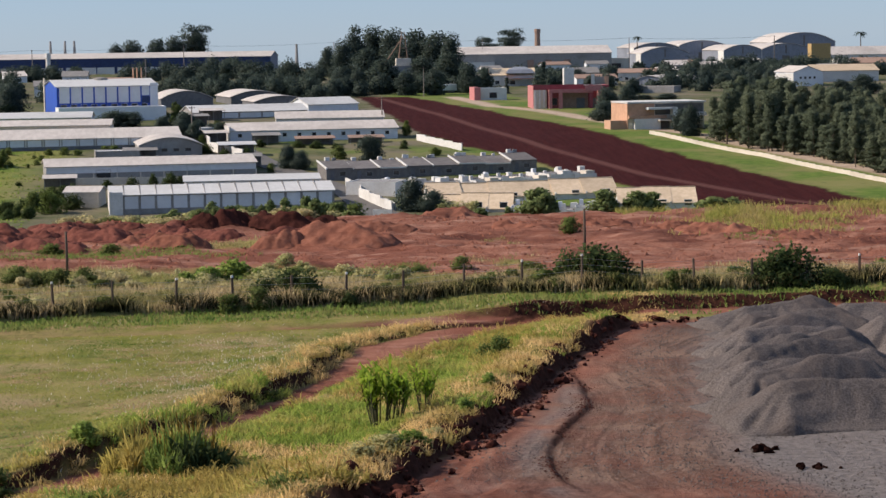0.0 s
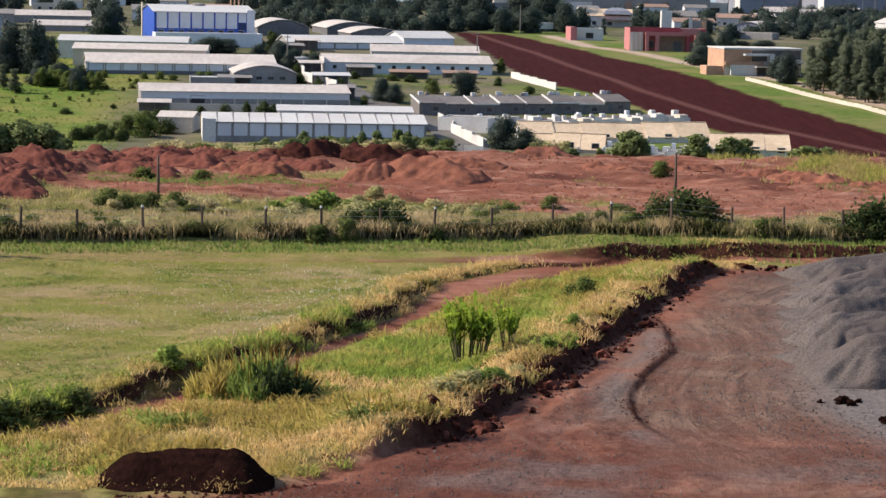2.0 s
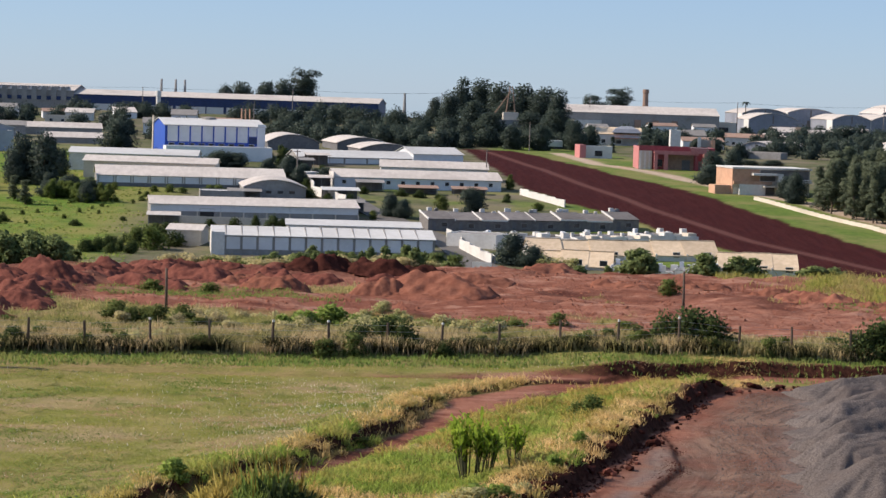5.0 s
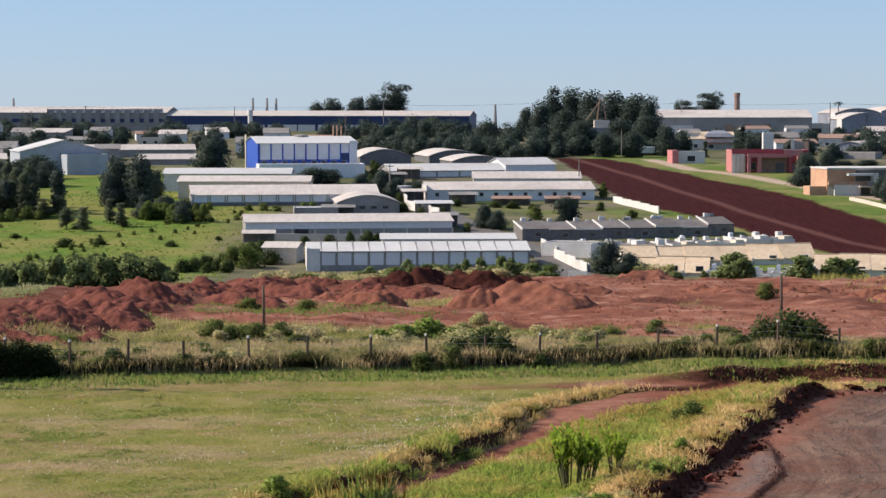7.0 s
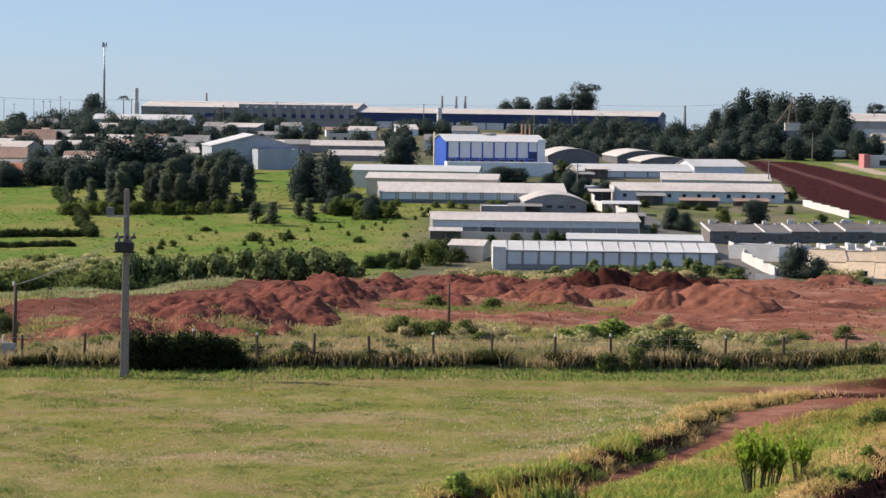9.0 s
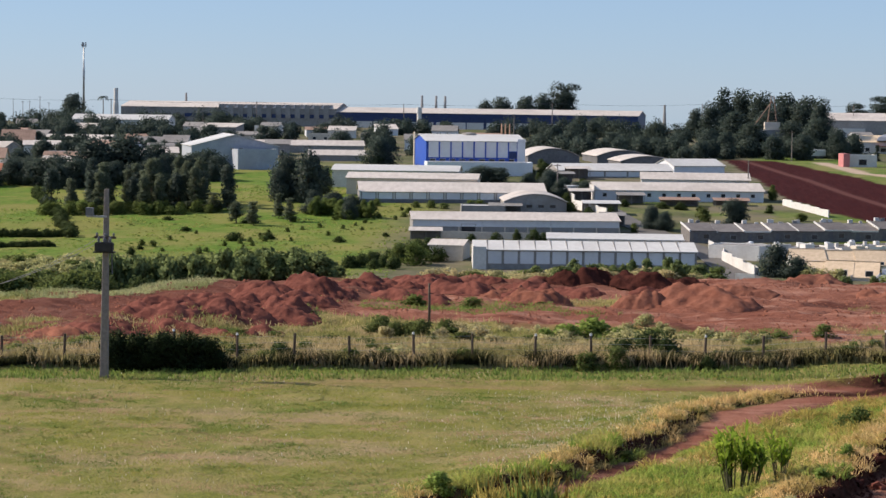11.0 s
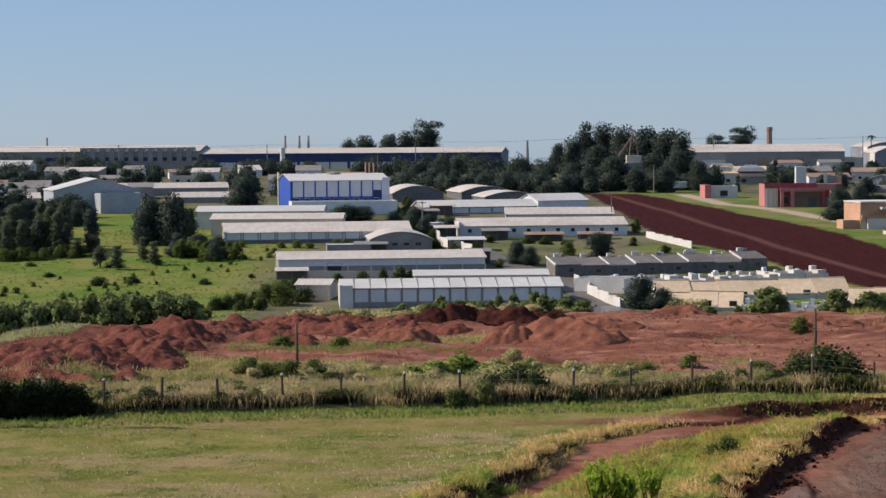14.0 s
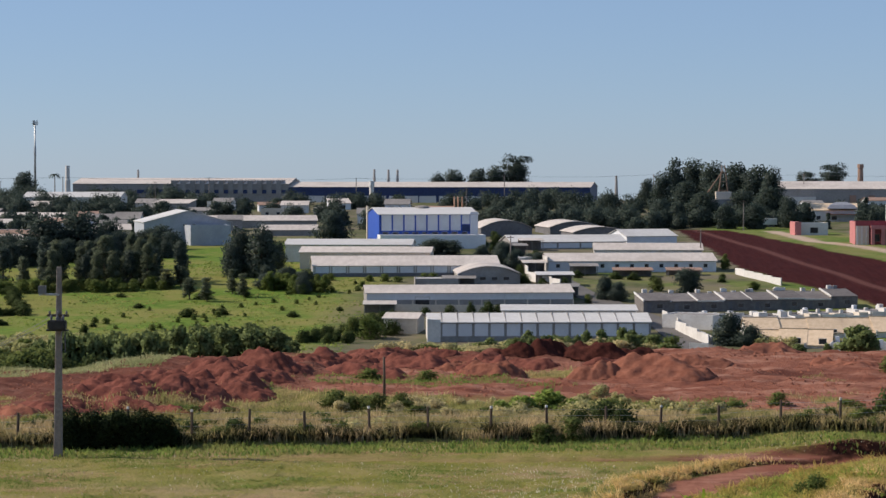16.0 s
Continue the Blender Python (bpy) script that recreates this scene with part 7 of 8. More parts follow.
# ---- the eucalyptus plantation ----
def plantation():
    r = random.Random(21)
    (ax, ay), (bx, by) = (122.05, 589.5), (149.56, 491.5)
    for row in range(7):
        for i in range(36):
            t = (i + r.uniform(-0.3, 0.3)) / 35
            x, y = ax + (bx - ax) * t + row * 3.5 + r.uniform(-2, 2), ay + (by - ay) * t + row * 9 + r.uniform(-4, 4)
            plant("euc", x, y, 12.6 * r.uniform(0.62, 1.14), 4.6 * r.uniform(0.75, 1.45), group="eucalyptus plantation")


plantation()


# ---- plants at the edge of the red earth ----
def edge_plants(kind, rows, label="", group="edge shrubs"):
    """Plants whose tops reach a given height."""
    for x, y, top, w in rows:
        plant(kind, x, y, max(0.5, top - gz(x, y)), w, label, group)


edge_plants("castor", ((23.9, 187, 1.89, 3.62), (29.57, 187, 1.68, 3.11), (32.18, 187, 1.54, 2.89), (33.64, 188, 1.35, 2.76), (38.7, 187, 0.93, 3.62), (40.52, 187, 0.87, 2.54), (24.47, 186, 1.57, 2.52), (-0.36, 189, 0.75, 1.46), (1.04, 190, 0.81, 1.47), (2.9, 189, 0.66, 1.46), (6.45, 190, 0.8, 1.47), (7.82, 189, 0.65, 1.46), (19.38, 189, 0.31, 1.46), (21.76, 189, 0.36, 1.1)))
edge_plants("castor", ((-31.7, 186, 1.64, 2.77), (-29.49, 184, 1.51, 2.55), (-27.92, 186, 1.58, 2.77), (-25.81, 186, 1.6, 2.77), (-23.69, 186, 1.35, 2.58), (-34.06, 186, 0.95, 2.77), (-36.04, 184, 0.89, 2.74), (-38.39, 184, 0.86, 2.55), (-40.51, 184, 1.12, 2.28), (-22.53, 188, 0.47, 2.33), (-33.23, 188, 1.11, 3.08), (-35.62, 188, 0.8, 3.08), (-37.62, 186, 0.73, 3.04), (-29.33, 189, 1.46, 3.09), (-27.18, 189, 1.39, 3.09), (-25.03, 189, 1.32, 3.09), (-39.76, 186, 0.61, 2.77), (-41.69, 184, 0.55, 2.74)), "tall clump of broad-leaved plants beyond the red earth")
edge_plants("castor", ((-32.34, 187, 1.18, 4.17), (-30.77, 189, 1.54, 3.75), (-28.61, 189, 1.66, 3.75), (-26.36, 190, 1.62, 3.77), (-24.17, 189, 1.42, 3.75), (-34.67, 188, 1.09, 4.2), (-37.1, 187, 1.04, 4.17), (-39.28, 186, 0.99, 4.15), (-41.42, 186, 1.16, 3.69), (-43.1, 186, 0.38, 3.23)), "tall clump of broad-leaved plants beyond the red earth")
edge_plants("darkshrub", ((-34.63, 184, -0.21, 3.65), (-37.98, 182, -0.33, 3.16), (-41.25, 180, -0.34, 2.68), (-40.71, 170, -0.06, 2.95)))
scatter("castor", 8, -46, 135, -37, 128, 3, 2.2, 2.4, 31, "edge shrubs")


def edge_row(kind, n, a, b, rise, label, seed):
    """A ragged row of scrub along the brow of the cleared ground."""
    r = random.Random(seed)
    for i in range(n):
        t = (i + r.random()) / n
        x, y, top, w = (p + (q - p) * t for p, q in zip(a, b))
        y += r.uniform(-1.5, 2.0)
        plant(kind, x, y, max(0.6, top - gz(x, y) + r.uniform(-0.6, 0.5) * rise), w * r.uniform(0.7, 1.3), label, "edge scrub")


edge_row("scrub", 46, (-15.44, 188, -0.21, 2.8), (9.22, 188, 0.36, 2.8), 0.9, "low grey-green scrub on the brow of the cleared ground", 171)
edge_row("shrub", 22, (-11.74, 189, -0.15, 2.34), (9.26, 189, 0.47, 2.34), 1.2, "ragged green scrub on the brow of the cleared ground", 172)
edge_row("castor", 12, (-4.21, 188, 0.3, 2.05), (9.21, 188, 0.82, 2.05), 1.4, "tall broad-leaved weed on the brow of the cleared ground", 173)


# ---- hedge and bushes along the fence ----
HEDGE_X = ((-26.02, 116.6)[0], (-20.62, 117.8)[0])


def hedge():
    """A clipped block of dense small leaves on short stems."""
    (ax, ay), (bx, by) = (-26.02, 116.6), (-20.62, 117.8)
    ob = thing("hedge", pose(ax, ay, gz(ax, ay), 0, 0, math.degrees(math.atan2(by - ay, bx - ax))), "clipped hedge in shade-dark green beside the utility pole", "hedge")
    L = math.hypot(bx - ax, by - ay)
    r = np.random.default_rng(33)
    cs = [(L * (i + 0.5) / 18 * 1.08 + r.uniform(-0.15, 0.15), r.uniform(0.1, 1.4), z * (0.92 + 0.16 * math.sin(i * 1.7) - 0.45 * max(0, (i - 12) / 6) ** 2)) for i in range(18) for z in (0.3, 0.75, 1.2, 1.55) for _ in range(2)]
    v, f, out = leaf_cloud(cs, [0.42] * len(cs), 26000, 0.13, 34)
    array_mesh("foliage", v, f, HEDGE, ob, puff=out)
    for i in range(6):
        bm = bmesh.new()
        rod(bm, (L * (i + 0.5) / 6, 0.7, -0.3), (L * (i + 0.5) / 6, 0.7, 1.2), 0.05, 0.02, 5)
        part("stem", bm, BARK, ob)


hedge()
plants("darkshrub", ((17.74, 124.5, 1.92, 2.41), (18.88, 123.7, 2.18, 3.59), (20.01, 122.9, 1.9, 2.77), (28.64, 122.1, 1.95, 2.76), (29.97, 122.4, 2.16, 3.55), (27.74, 122.3, 1.39, 2.37), (2.1, 124.5, 1.63, 2.81), (3.18, 124.3, 1.56, 2.41), (0.87, 124.8, 1.28, 2.02), (31.64, 121.5, 1.17, 2.35)), "dense dark green bush against the wire fence", "fence bushes")
plants("lushbush", ((-0.88, 137.7, 1.35, 2.7), (-2.57, 136.7, 1.15, 2.4), (0.5, 137.2, 0.8, 1.6), (-3.8, 136.2, 0.7, 1.5)), "fresh green leafy bush in rough grass beyond the fence", "fence bushes")
plants("shrub", ((13.38, 141.4, 0.77, 1.75), (17.62, 141.1, 0.7, 2.1), (-12.53, 133.8, 1.13, 1.66), (-9.77, 136.4, 1.22, 1.69), (23.72, 166.2, 1.15, 2.06), (-9.27, 157.2, 0.86, 2.34), (-13.48, 157, 0.86, 2.34), (-14.2, 140.9, 1.05, 2.1), (-10.87, 133.4, 1.19, 1.98), (-13.85, 135.7, 1.01, 2.02), (-11.66, 134, 1.06, 1.99), (-37.08, 133.2, 1.45, 1.98), (-38.85, 136.4, 1.69, 2.37)), "bushy green weed in rough grass beyond the fence", "fence bushes")
scatter("scrub", 34, -14, 128, 8, 134, 7.0, 0.8, 1.7, 46, "rough scrub")
scatter("scrub", 30, -10, 136, 4, 142, 5.0, 0.65, 1.5, 47, "rough scrub")
scatter("scrub", 14, 0, 129, 46, 129, 4.0, 0.6, 1.3, 48, "rough scrub")
scatter("weed", 34, -34, 119.5, 14, 126, 2.2, 0.75, 1.5, 41, "fence weeds")
scatter("weed", 40, -30, 127, 12, 136, 5.0, 0.6, 1.6, 42, "fence weeds")
scatter("weed", 22, 14, 125, 46, 127, 2.6, 0.8, 1.6, 43, "fence weeds")
def fence_bushes(n, seed):
    r = random.Random(seed)
    for _ in range(n):
        x = r.uniform(-42, 46)
        y = float(fence_y(x)) + r.uniform(-0.6, 1.6)
        s = r.uniform(0.45, 1.15)
        if HEDGE_X[0] - 0.8 < x < HEDGE_X[1] + 0.4:
            continue
        plant(r.choice(("darkshrub", "shrub", "weed")), x, y, s, s * r.uniform(1.1, 1.9), "leafy bush tangled in the wire fence", "fence bushes")


fence_bushes(26, 45)
# bushes of the strip between path and yard
plants("weed", ((11.03, 99.8, 0.95, 1.5), (10.49, 100.7, 0.7, 1.1), (0.79, 92.5, 0.45, 1.1), (-8.61, 74.2, 0.8, 1.9), (-10.64, 71.7, 0.75, 2.0), (-12.2, 70.6, 0.8, 1.9), (-9.6, 73.0, 0.5, 1.6)), "low dark leafy bush on the grassy bank", "bank weeds")
BANK = "leafy tuft of mixed weeds on the bank"
plants("lushbush", ((-5.9, 79.3, 0.7, 1.2), (-4.1, 80.6, 0.55, 1.0), (7.9, 83.4, 0.5, 0.9), (4.6, 76.6, 0.6, 1.6), (5.4, 77.6, 0.5, 1.4), (9.4, 89.2, 0.45, 0.8)), BANK, "bank weeds")
plants("scrub", ((3.6, 74.4, 0.5, 1.5), (4.4, 75.3, 0.5, 1.6), (6.4, 79.4, 0.4, 1.1)), BANK, "bank weeds")


def reed_clump(x, y, h, w, n, mat, label, category, seed, droop=0.5, wide=0.03):
    """One large clump of long arching leaves with a few dry stems."""
    ob = thing(category.replace(" ", "_"), pose(x, y, gz(x, y)), label, category, "tall grass clumps")
    r = np.random.default_rng(seed)
    k = max(3, int(w * 3))
    cx, cy = r.normal(size=k) * w * 0.2, r.normal(size=k) * w * 0.16
    v, f, puff = tussock_mesh(cx, cy, np.zeros(k), h * (0.75 + 0.35 * r.random(k)), w * 0.6, n // k, wide, droop, seed)
    array_mesh("foliage", v, f, mat, ob, puff=puff)
    for i in range(5):
        a = r.random() * 6.283
        bm = bmesh.new()
        rod(bm, (math.cos(a) * w * 0.12, math.sin(a) * w * 0.12, -0.2), (math.cos(a) * w * 0.28, math.sin(a) * w * 0.28, h * 0.8), 0.018, 0.01, 4)
        part("stem", bm, GRASS_D, ob)
    return ob


def cane_clump(x, y, h, w, n, seed):
    """Dark upright stalks whose upper halves carry long arching leaves."""
    r = np.random.default_rng(seed)
    ob = thing("cane_clump", pose(x, y, gz(x, y)), CANE, "cane clump", "tall grass clumps")
    vs, fs, outs = [], [], []
    for i in range(n):
        a, q = r.random() * 6.283, math.sqrt(r.random())
        root = Vector((math.cos(a) * w * 0.45 * q, math.sin(a) * w * 0.45 * q, -0.15))
        hh = h * (0.55 + 0.3 * r.random())
        tip = root + Vector((math.cos(a) * 0.20 * h * q + 0.08 * r.normal(), math.sin(a) * 0.20 * h * q, hh))
        bm = bmesh.new()
        rod(bm, root, tip, 0.035, 0.015, 5)
        part("stalk", bm, CANE_STALK, ob)
        for j in range(12):
            t = 0.5 + 0.5 * j / 11
            base = root.lerp(tip, t)
            b = j * 2.6 + r.random() * 1.5
            o = Vector((math.cos(b), math.sin(b), 0))
            s = Vector((-o.y, o.x, 0)) * 0.05 * (0.7 + 0.6 * r.random())
            ln = 0.33 * h * (0.7 + 0.6 * r.random())
            k = len(vs)
            for u, wd in ((0, 0.5), (0.35, 1.0), (0.7, 0.8), (1.0, 0.06)):
                c = base + o * ln * 0.6 * u ** 1.3 + Vector((0, 0, ln * (0.85 * u - 0.65 * u ** 3 * (0.4 + r.random() * 0.8))))
                vs += [tuple(c - s * wd), tuple(c + s * wd)]
                outs += [(o.x * 0.6, o.y * 0.6, 0.4)] * 2
            for j2 in range(3):
                fs.append((k + 2 * j2, k + 2 * j2 + 1, k + 2 * j2 + 3, k + 2 * j2 + 2))
    array_mesh("foliage", np.array(vs), np.array(fs), LEAF_L, ob, puff=np.array(outs))


CANE = "tall clump of bright green cane grass on the bank"
cane_clump(4.73, 83.2, 2.7, 0.75, 15, 61)
cane_clump(5.26, 83.6, 2.4, 0.6, 11, 64)
cane_clump(6.47, 84.6, 2.1, 0.5, 8, 62)
GUINEA = "arching clump of tall guinea grass on the bank"
reed_clump(-3.3, 77.2, 2.4, 2.2, 900, LEAF_Y, GUINEA, "grass clump", 63)
reed_clump(-2.5, 76.6, 2.5, 2.0, 900, LEAF_B, GUINEA, "grass clump", 64)
reed_clump(-1.7, 75.9, 2.3, 1.8, 420, LEAF_S, "dark broad-bladed grass clump drooping over the bank", "grass clump", 65, 0.75, 0.06)
reed_clump(-1.3, 76.6, 1.9, 2.0, 600, LEAF_Y, GUINEA, "grass clump", 66, 0.6)
reed_clump(-4.6, 77.4, 1.5, 1.8, 500, LEAF_Y, GUINEA, "grass clump", 67)
reed_clump(-3.9, 76.5, 2.1, 1.8, 700, LEAF_Y, GUINEA, "grass clump", 71)
reed_clump(-2.1, 77.5, 2.3, 1.8, 700, LEAF_Y, GUINEA, "grass clump", 72)
reed_clump(-2.9, 75.7, 1.9, 1.6, 600, LEAF_B, GUINEA, "grass clump", 73)
reed_clump(0.9, 70.0, 1.0, 2.4, 700, LEAF_M, "dark mound of tangled grass on the bank", "grass clump", 68, 0.7)
reed_clump(2.2, 70.4, 0.9, 2.0, 600, LEAF_Y, "olive mound of tangled grass on the bank", "grass clump", 69, 0.7)
reed_clump(-5.2, 71.3, 0.8, 2.2, 600, LEAF_B, "fresh green clump of grass on the bank", "grass clump", 70, 0.6)


def bank_tussocks():
    """Tufts over the strip between path and yard, and along the lip of the path."""
    x, y = spread(5200, -18, 20, 62, 114, 141)
    yd, dp = signed(x, y, YARD), path_d(x, y)
    path_x = np.interp(y, [p[1] for p in PATH], [p[0] for p in PATH])
    r = np.random.default_rng(142)
    size = 0.55 + 0.75 * r.random(len(x)) ** 1.5
    strip = (x > path_x) & (dp > 0.95) & (yd < -0.25)
    clumped = fbm(x, y, 2.2, 143) > -0.15
    dry = strip & clumped & (yd > -2.2 - 1.2 * smooth(-y, -84, -66))
    tussocks("dry_tussocks", x[dry], y[dry], size[dry] * 0.75, size[dry] * 0.95, 46, 0.016, GRASS_D, "dry yellow tussocks along the yard's edge", 144, 0.6)
    olive = strip & ~dry & clumped & ((y < 76) | (y > 94) | (fbm(x, y, 3.5, 145) > 0.25))
    tussocks("olive_tussocks", x[olive], y[olive], size[olive] * 0.85, size[olive] * 1.1, 50, 0.018, LEAF_Y, "yellow-green tussocks on the grassy bank", 146, 0.6)
    green = strip & ~dry & ~olive & (fbm(x, y, 1.8, 147) > -0.1)
    tussocks("green_tussocks", x[green], y[green], size[green] * 0.65, size[green] * 1.0, 44, 0.022, GRASS_G, "lush green tussocks on the grassy bank", 148, 0.55)
    lip = (x < path_x) & (dp > 0.75) & (dp < 2.2)
    tan = lip & ((y > 94) | (fbm(x, y, 4.0, 149) > 0.2))
    tussocks("lip_tussocks", x[tan], y[tan], size[tan] * 0.75, size[tan] * 1.0, 60, 0.016, GRASS_D, "dry tussocks hanging over the edge of the path", 150, 0.8)
    lush = lip & ~tan
    tussocks("lip_tussocks", x[lush], y[lush], size[lush] * 0.9, size[lush] * 1.1, 60, 0.02, GRASS_G, "green tussocks on the edge of the path", 151, 0.6)
    x, y = spread(4200, -36, 12, 64, 113, 161)
    path_x = np.interp(y, [p[1] for p in PATH], [p[0] for p in PATH])
    r = np.random.default_rng(162)
    size = 0.5 + 0.8 * r.random(len(x)) ** 2
    k = (x < path_x - 1.8) & (x > -0.3 * y - 2) & (fbm(x, y, 5.0, 163) + 0.5 * r.random(len(x)) > 0.3)
    tussocks("meadow_tufts", x[k], y[k], size[k] * 0.26, size[k] * 1.2, 40, 0.02, VERGE, "small green tufts scattered over the meadow", 164, 0.6)
    x, y = spread(1500, -44, 48, 0.15, 3.2, 152)
    y = y + fence_y(x)
    r = np.random.default_rng(153)
    size = 0.6 + 0.6 * r.random(len(x))
    k = ((x < HEDGE_X[0] - 0.8) | (x > HEDGE_X[1] + 0.5)) & (fbm(x, y, 3.0, 154) > -0.35) & (line_dist(x, y, TRACK) > 1.2)
    gold = k & (r.random(len(x)) < 0.7)
    tussocks("fence_tussocks", x[gold], y[gold], size[gold] * 0.95, size[gold] * 1.1, 54, 0.02, FENCE_G, "tall dry tussocks grown through the wire fence", 155, 0.5)
    dim = k & ~gold
    tussocks("fence_tussocks", x[dim], y[dim], size[dim] * 0.75, size[dim] * 1.2, 54, 0.024, LEAF_B, "green tussocks along the wire fence", 156, 0.5)
    x, y = spread(1700, -44, 48, 2.5, 20, 157)
    y = y + fence_y(x)
    fy = y - fence_y(x)
    k = (fy < 18 - 9 * smooth(x, -4, 18) + 6 * fbm(x, y, 8, 85)) & (line_dist(x, y, SOIL_BANK) > 4.5) & (fbm(x, y, 2.5, 158) > -0.2)
    size = 0.5 + 0.6 * np.random.default_rng(159).random(len(x))
    tussocks("rough_tussocks", x[k], y[k], size[k] * 0.8, size[k] * 1.3, 46, 0.022, GRASS_Y, "rough yellow-green tussocks beyond the fence", 160, 0.55)




# ---- grasses ----
def spread(n, x0, x1, y0, y1, seed):
    r = np.random.default_rng(seed)
    return x0 + (x1 - x0) * r.random(n), y0 + (y1 - y0) * r.random(n)


def meadow():
    x, y = spread(420000, -36, 22, 62, 121, 71)
    dp, yd, dt = path_d(x, y), signed(x, y, YARD), line_dist(x, y, TRACK)
    path_x = np.interp(y, [p[1] for p in PATH], [p[0] for p in PATH])
    field = (x < path_x) & (dp > 1.0) & (dt > 1.0) & (x > -0.3 * y - 2)
    blades("meadow_grass", x[field], y[field], 0.085, 0.035, 2.4, GRASS, "short dry meadow grass, yellow-green with reddish seed heads", "grass", 72)
    r = np.random.default_rng(68)
    seed_heads = field & (r.random(len(x)) < 0.008 + 0.12 * np.exp(-((x + 1) / 5) ** 2 - ((y - 100) / 9) ** 2))
    blades("seed_heads", x[seed_heads], y[seed_heads], 0.13, 0.04, 0.8, SEED, "pale grass seed heads scattered over the meadow", "grass", 67)
    strip = (x >= path_x) & (dp > 0.8) & (yd < -0.6) & (dt > 0.9)
    lushness = fbm(x, y, 6, 77) + 0.5 * smooth(-yd, 1.5, 5) - 0.32 - 0.25 * (1 - smooth(y, 70, 80))
    a = strip & (lushness > 0)
    b = strip & (lushness <= 0) & (fbm(x, y, 1.3, 107) > -0.28)
    blades("bank_grass", x[a], y[a], 0.24, 0.04, 1.4, GRASS_G, "lush green grass on the strip between path and yard", "grass", 73, 2)
    blades("dry_bank_grass", x[b], y[b], 0.20, 0.03, 1.5, GRASS_D, "dry yellow grass along the bank", "grass", 74, 2)
    x, y = spread(60000, -20, 20, 62, 116, 75)
    dp, yd = path_d(x, y), signed(x, y, YARD)
    path_x = np.interp(y, [p[1] for p in PATH], [p[0] for p in PATH])
    lip = ((dp > 0.8) & (dp < 2.6) & (x < path_x) & (fbm(x, y, 5, 78) > -0.35))
    blades("path_edge_grass", x[lip], y[lip], 0.28, 0.03, 1.4, GRASS_D, "tall dry grass hanging over the edge of the path", "grass", 76, 2)
    edge = (yd < -0.2) & (yd > -2.6) & (y > 62)
    blades("yard_edge_grass", x[edge], y[edge], 0.26, 0.03, 1.3, GRASS_D, "tall dry grass along the yard's edge", "grass", 79, 2)
    tuft = (x > path_x) & (np.hypot((x * 0.9) % 2.3 - 1.1, (y * 0.8 + x * 0.3) % 2.9 - 1.4) < 0.55) & (yd < -0.3) & (dp > 1.2) & (dp < 9) & (fbm(x, y, 3.0, 70) > 0.0)
    blades("grass_tufts", x[tuft], y[tuft], 0.32, 0.035, 1.2, LEAF_Y, "taller olive tufts on the grassy bank", "grass", 69, 2)


def verge():
    x, y = spread(90000, -44, 48, 108, 140, 81)
    fy = y - fence_y(x)
    green = (fy > -5.0) & (fy < -0.6) & (line_dist(x, y, TRACK) > 1.0) & ((signed(x, y, YARD) < -0.8))
    blades("verge_grass", x[green], y[green], 0.24, 0.07, 1.0, VERGE, "green grass verge in front of the wire fence", "grass", 82, 2)
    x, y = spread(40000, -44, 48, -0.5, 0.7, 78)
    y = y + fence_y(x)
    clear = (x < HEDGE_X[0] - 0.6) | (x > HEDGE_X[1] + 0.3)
    # band of dark blades painting the shade below the fence
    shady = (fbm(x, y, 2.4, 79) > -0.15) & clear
    blades("fence_weeds", x[shady], y[shady], 0.6, 0.05, 1.6, SHADY, "weed tangle in painted shade along the foot of the wire fence", "weeds", 79, 2)
    x, y = spread(70000, -44, 48, -0.7, 6.0, 89)
    y = y + fence_y(x)
    clear = (x < HEDGE_X[0] - 0.6) | (x > HEDGE_X[1] + 0.3)
    tall = (fbm(x, y, 4, 83) > -0.2 - 0.4 * smooth(x, 0, 12)) & clear
    blades("fence_grass", x[tall], y[tall], 0.72, 0.05, 0.9, FENCE_G, "tall dry grass grown through the wire fence", "grass", 84, 2)
    x, y = spread(130000, -44, 48, 0.5, 24, 80)
    y = y + fence_y(x)
    fy = y - fence_y(x)
    rough = (fy > 0.5) & (fy < 19 - 10 * smooth(x, -4, 18) + 6 * fbm(x, y, 8, 85)) & (line_dist(x, y, SOIL_BANK) > 4)
    blades("rough_grass", x[rough], y[rough], 0.42, 0.05, 1.1, GRASS_Y, "rough yellow-green grass beyond the fence", "grass", 86, 2)
    x, y = spread(60000, -46, 50, 128, 182, 87)
    left = (fbm(x, y, 9.0, 61, 4) + 0.55 * (1 - smooth(x, -8, 14)) * (1 - smooth(y - fence_y(x), 18, 32)) > 0.3)
    blades("rough_grass", x[left], y[left], 0.28, 0.05, 1.1, GRASS_Y, "patches of rough grass on the cleared ground", "grass", 88, 2)


def grass_patches():
    """Fresh green growth on the cleared ground beside the soil heaps."""
    x, y = spread(110000, -30, 50, 128, 176, 131)
    some = np.zeros(len(x))
    for cx, cy, rx, ry in ((-10, 156, 11, 5), (8, 142, 4, 3), (-22, 147, 5, 3), (22, 132, 5, 2.5), (28, 133, 6, 2), (36, 158, 3, 2)):
        some = np.maximum(some, np.exp(-((x - cx) / rx) ** 2 - ((y - cy) / ry) ** 2))
    k = some + 0.35 * fbm(x, y, 2.5, 132) > 0.5
    blades("grass_patches", x[k], y[k], 0.22, 0.04, 1.6, VERGE, "patches of fresh green grass on the red earth", "grass", 133, 2)


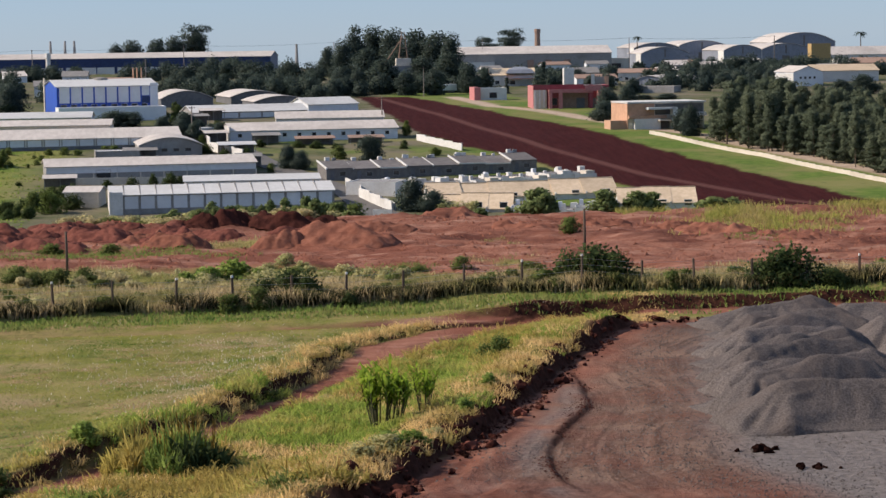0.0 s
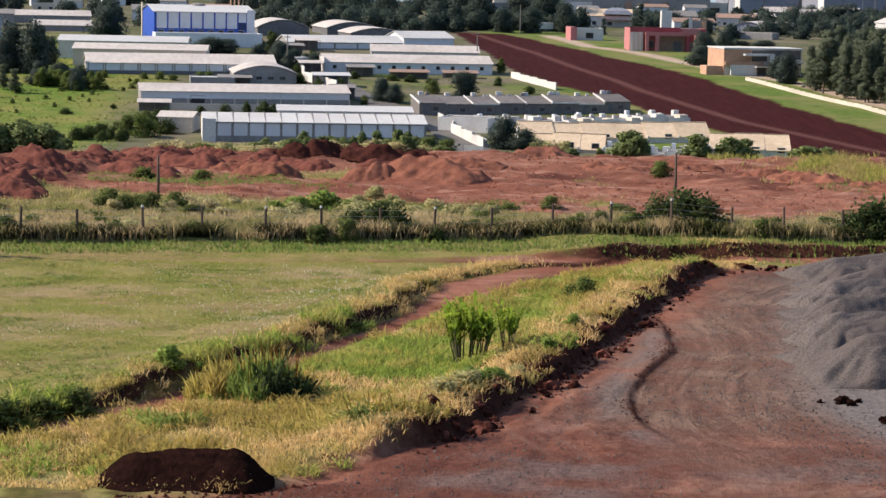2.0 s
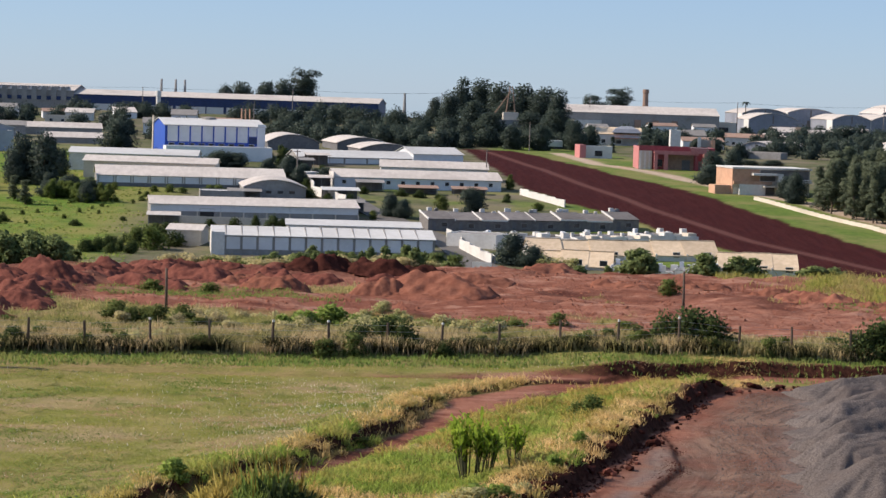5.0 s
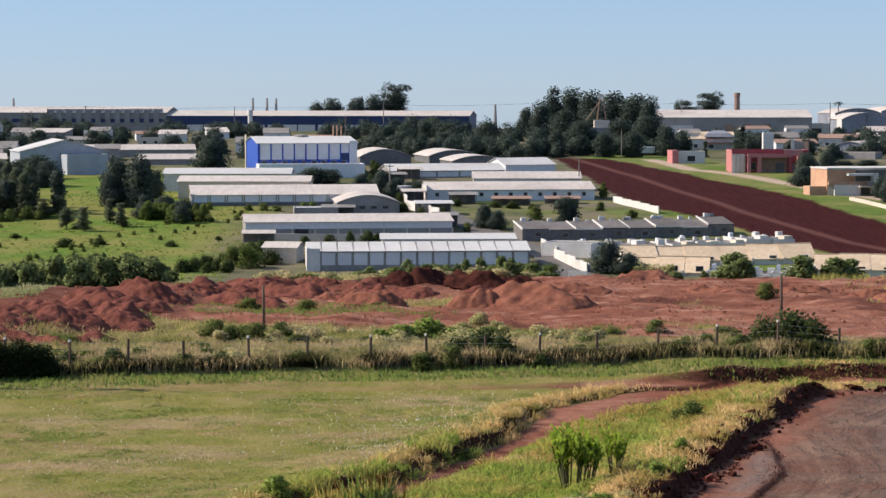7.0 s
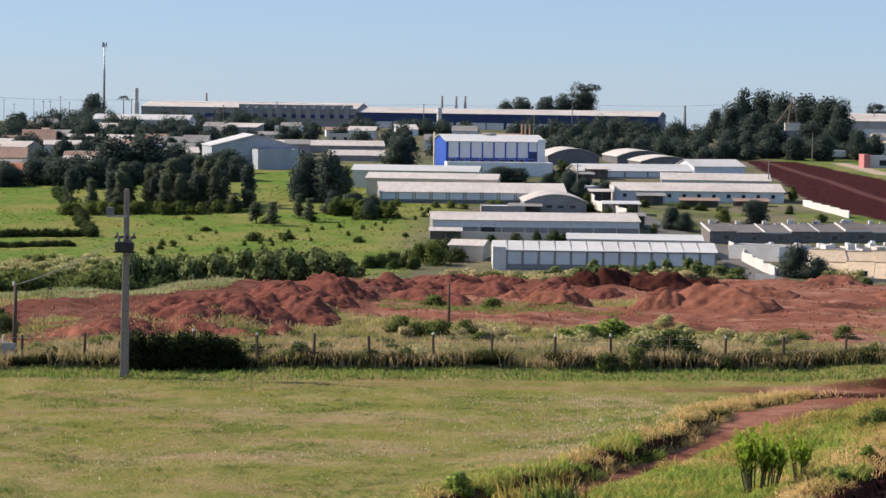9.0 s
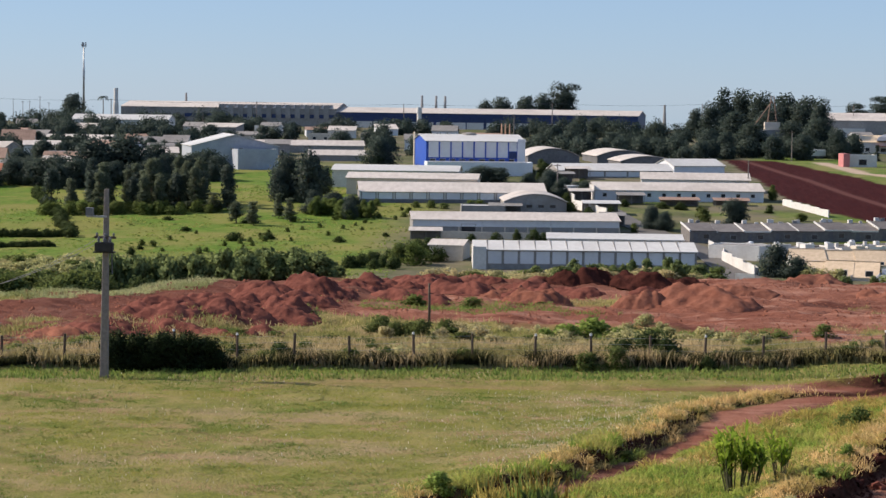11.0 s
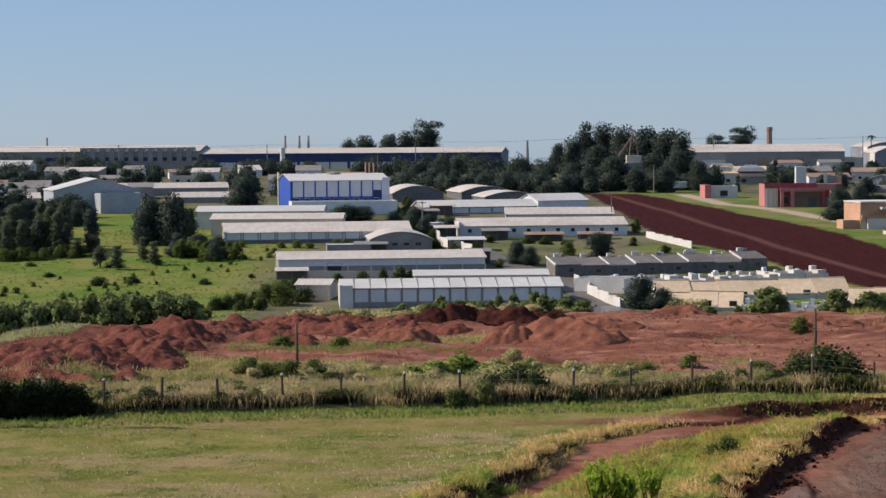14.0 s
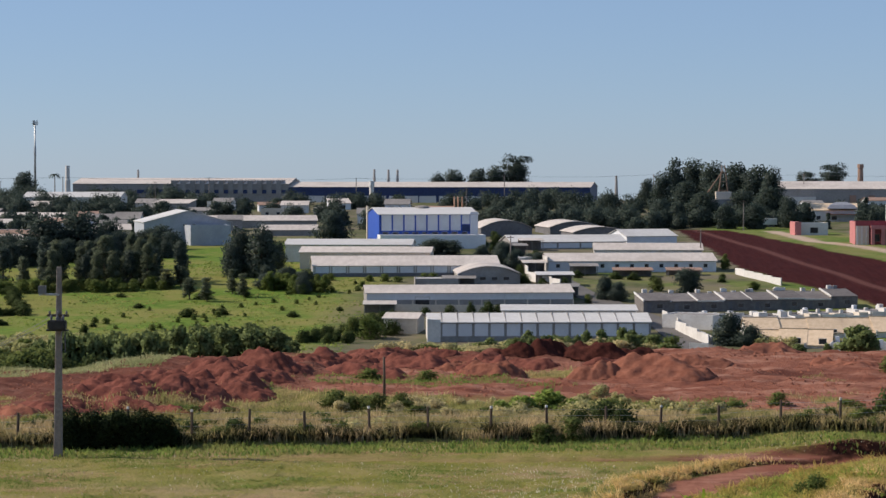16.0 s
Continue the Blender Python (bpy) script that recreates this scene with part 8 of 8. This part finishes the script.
def pasture():
    x, y = spread(14000, -200, -30, 425, 640, 110)
    k = (fbm(x, y, 22, 111, 4) > -0.05) & (x < -42) & (np.abs(x) < 0.31 * y)
    x, y = x[k], y[k]
    blades("pasture_tussocks", x, y, 0.28, 0.6, 1.4, PASTURE, "rank tussocks of green grass over the pasture", "grass", 112, 2)


def crest():
    x, y = spread(60000, 30, 62, 160, 188, 91)
    some = 0.8 * smooth(x, 45, 52) * smooth(y, 172, 178) + 0.8 * np.exp(-((x - 38) / 3) ** 2 - ((y - 173) / 7) ** 2)
    keep = some + 0.2 * (fbm(x, y, 4, 92) > 0.2) > np.random.default_rng(93).random(len(x))
    keep &= (fbm(x, y, 5, 94) > -0.12)
    blades("crest_grass", x[keep], y[keep], 0.55, 0.05, 1.5, CREST, "tall yellow-green grass on the crest of the cleared ground", "grass", 95, 2)
    x, y = spread(26000, -52, -30, 148, 176, 96)
    keep = (fbm(x, y, 7, 97) > -0.1) & (y > 150 + (x + 45) * 1.2)
    blades("crest_grass", x[keep], y[keep], 0.32, 0.045, 1.1, DRYISH, "pale dry grass at the end of the soil heaps", "grass", 98, 2)


def lumps(name, x, y, size, material, label, category, seed):
    """Loose angular lumps lying about, in one mesh of kind stuff."""
    r = np.random.default_rng(seed)
    n = len(x)
    s = size * (0.4 + 1.2 * r.random(n) ** 2)
    z = ground_z(x, y)
    base = np.array([(-1, -0.6, -0.3), (1, -0.7, -0.3), (0.1, 1, -0.3), (-0.2, -0.1, 0.75), (0.5, 0.2, 0.5)])
    v = base[None] * s[:, None, None] * (0.6 + 0.8 * r.random((n, 5, 3)))
    a = r.random(n) * 6.283
    ca, sa = np.cos(a)[:, None], np.sin(a)[:, None]
    v = np.stack([v[:, :, 0] * ca - v[:, :, 1] * sa + x[:, None], v[:, :, 0] * sa + v[:, :, 1] * ca + y[:, None], v[:, :, 2] + z[:, None]], -1)
    f = np.array([(0, 1, 4), (0, 4, 3), (1, 2, 4), (2, 3, 4), (2, 0, 3)])
    ob = array_mesh(name, v.reshape(-1, 3), (np.arange(n)[:, None, None] * 5 + f[None]).reshape(-1, 3), material)
    return tagged(ob, label, category, kind="stuff")


def litter():
    x, y = spread(9000, -46, 55, 132, 186, 101)
    k = (fbm(x, y, 9.0, 61, 4) < 0.25) & (fbm(x, y, 5.0, 103) > -0.1) & (y - fence_y(x) > 10)
    lumps("earth_crumbs", x[k], y[k], 0.13, SOIL_L, "loose crumbs of red earth on the cleared ground", "earth", 102)
    x, y = spread(60000, -6, 34, 58, 116, 104)
    yd = signed(x, y, YARD)
    k = (yd > -1.0) & (yd < 0.9) & (fbm(x, y, 4.0, 89, 3) > 0.0)
    lumps("dug_earth", x[k], y[k], 0.08, SOIL_D, "crumbled dark earth along the yard's edge", "earth", 105)
    foot = np.interp(y, (60, 77, 84, 99, 110, 116), (19, 15.2, 16.5, 19, 21.8, 26))
    k = (yd > 0.8) & (y < 80) & (fbm(x * 0.5, y, 3.0, 108, 4) > 0.0) & (np.arange(len(x)) % 2 == 0)
    lumps("yard_stones", x[k], y[k], 0.045, GRAVEL, "loose grey stones trodden into the red yard", "stones", 109)
    k = (yd > 1.0) & (np.abs(x - foot) < 2.5)
    lumps("loose_stones", x[k], y[k], 0.04, GRAVEL, "loose crushed stones round the gravel heaps", "stones", 107)


def ledge():
    """Dark lumps added along the graded rim to stand for its shadow line."""
    r = np.random.default_rng(120)
    ys = r.uniform(72, 99, 2600)
    xs = np.interp(ys, [p[1] for p in RIM], [p[0] for p in RIM]) + r.normal(size=2600) * 0.3
    k = fbm(xs, ys, 3, 121) > 0.2
    lumps("rim_earth", xs[k], ys[k], 0.035, SOIL_D, "dark lumps added for the shadow line of the graded rim", "earth", 122)


litter()
ledge()
meadow()
verge()
grass_patches()
pasture()
crest()
bank_tussocks()
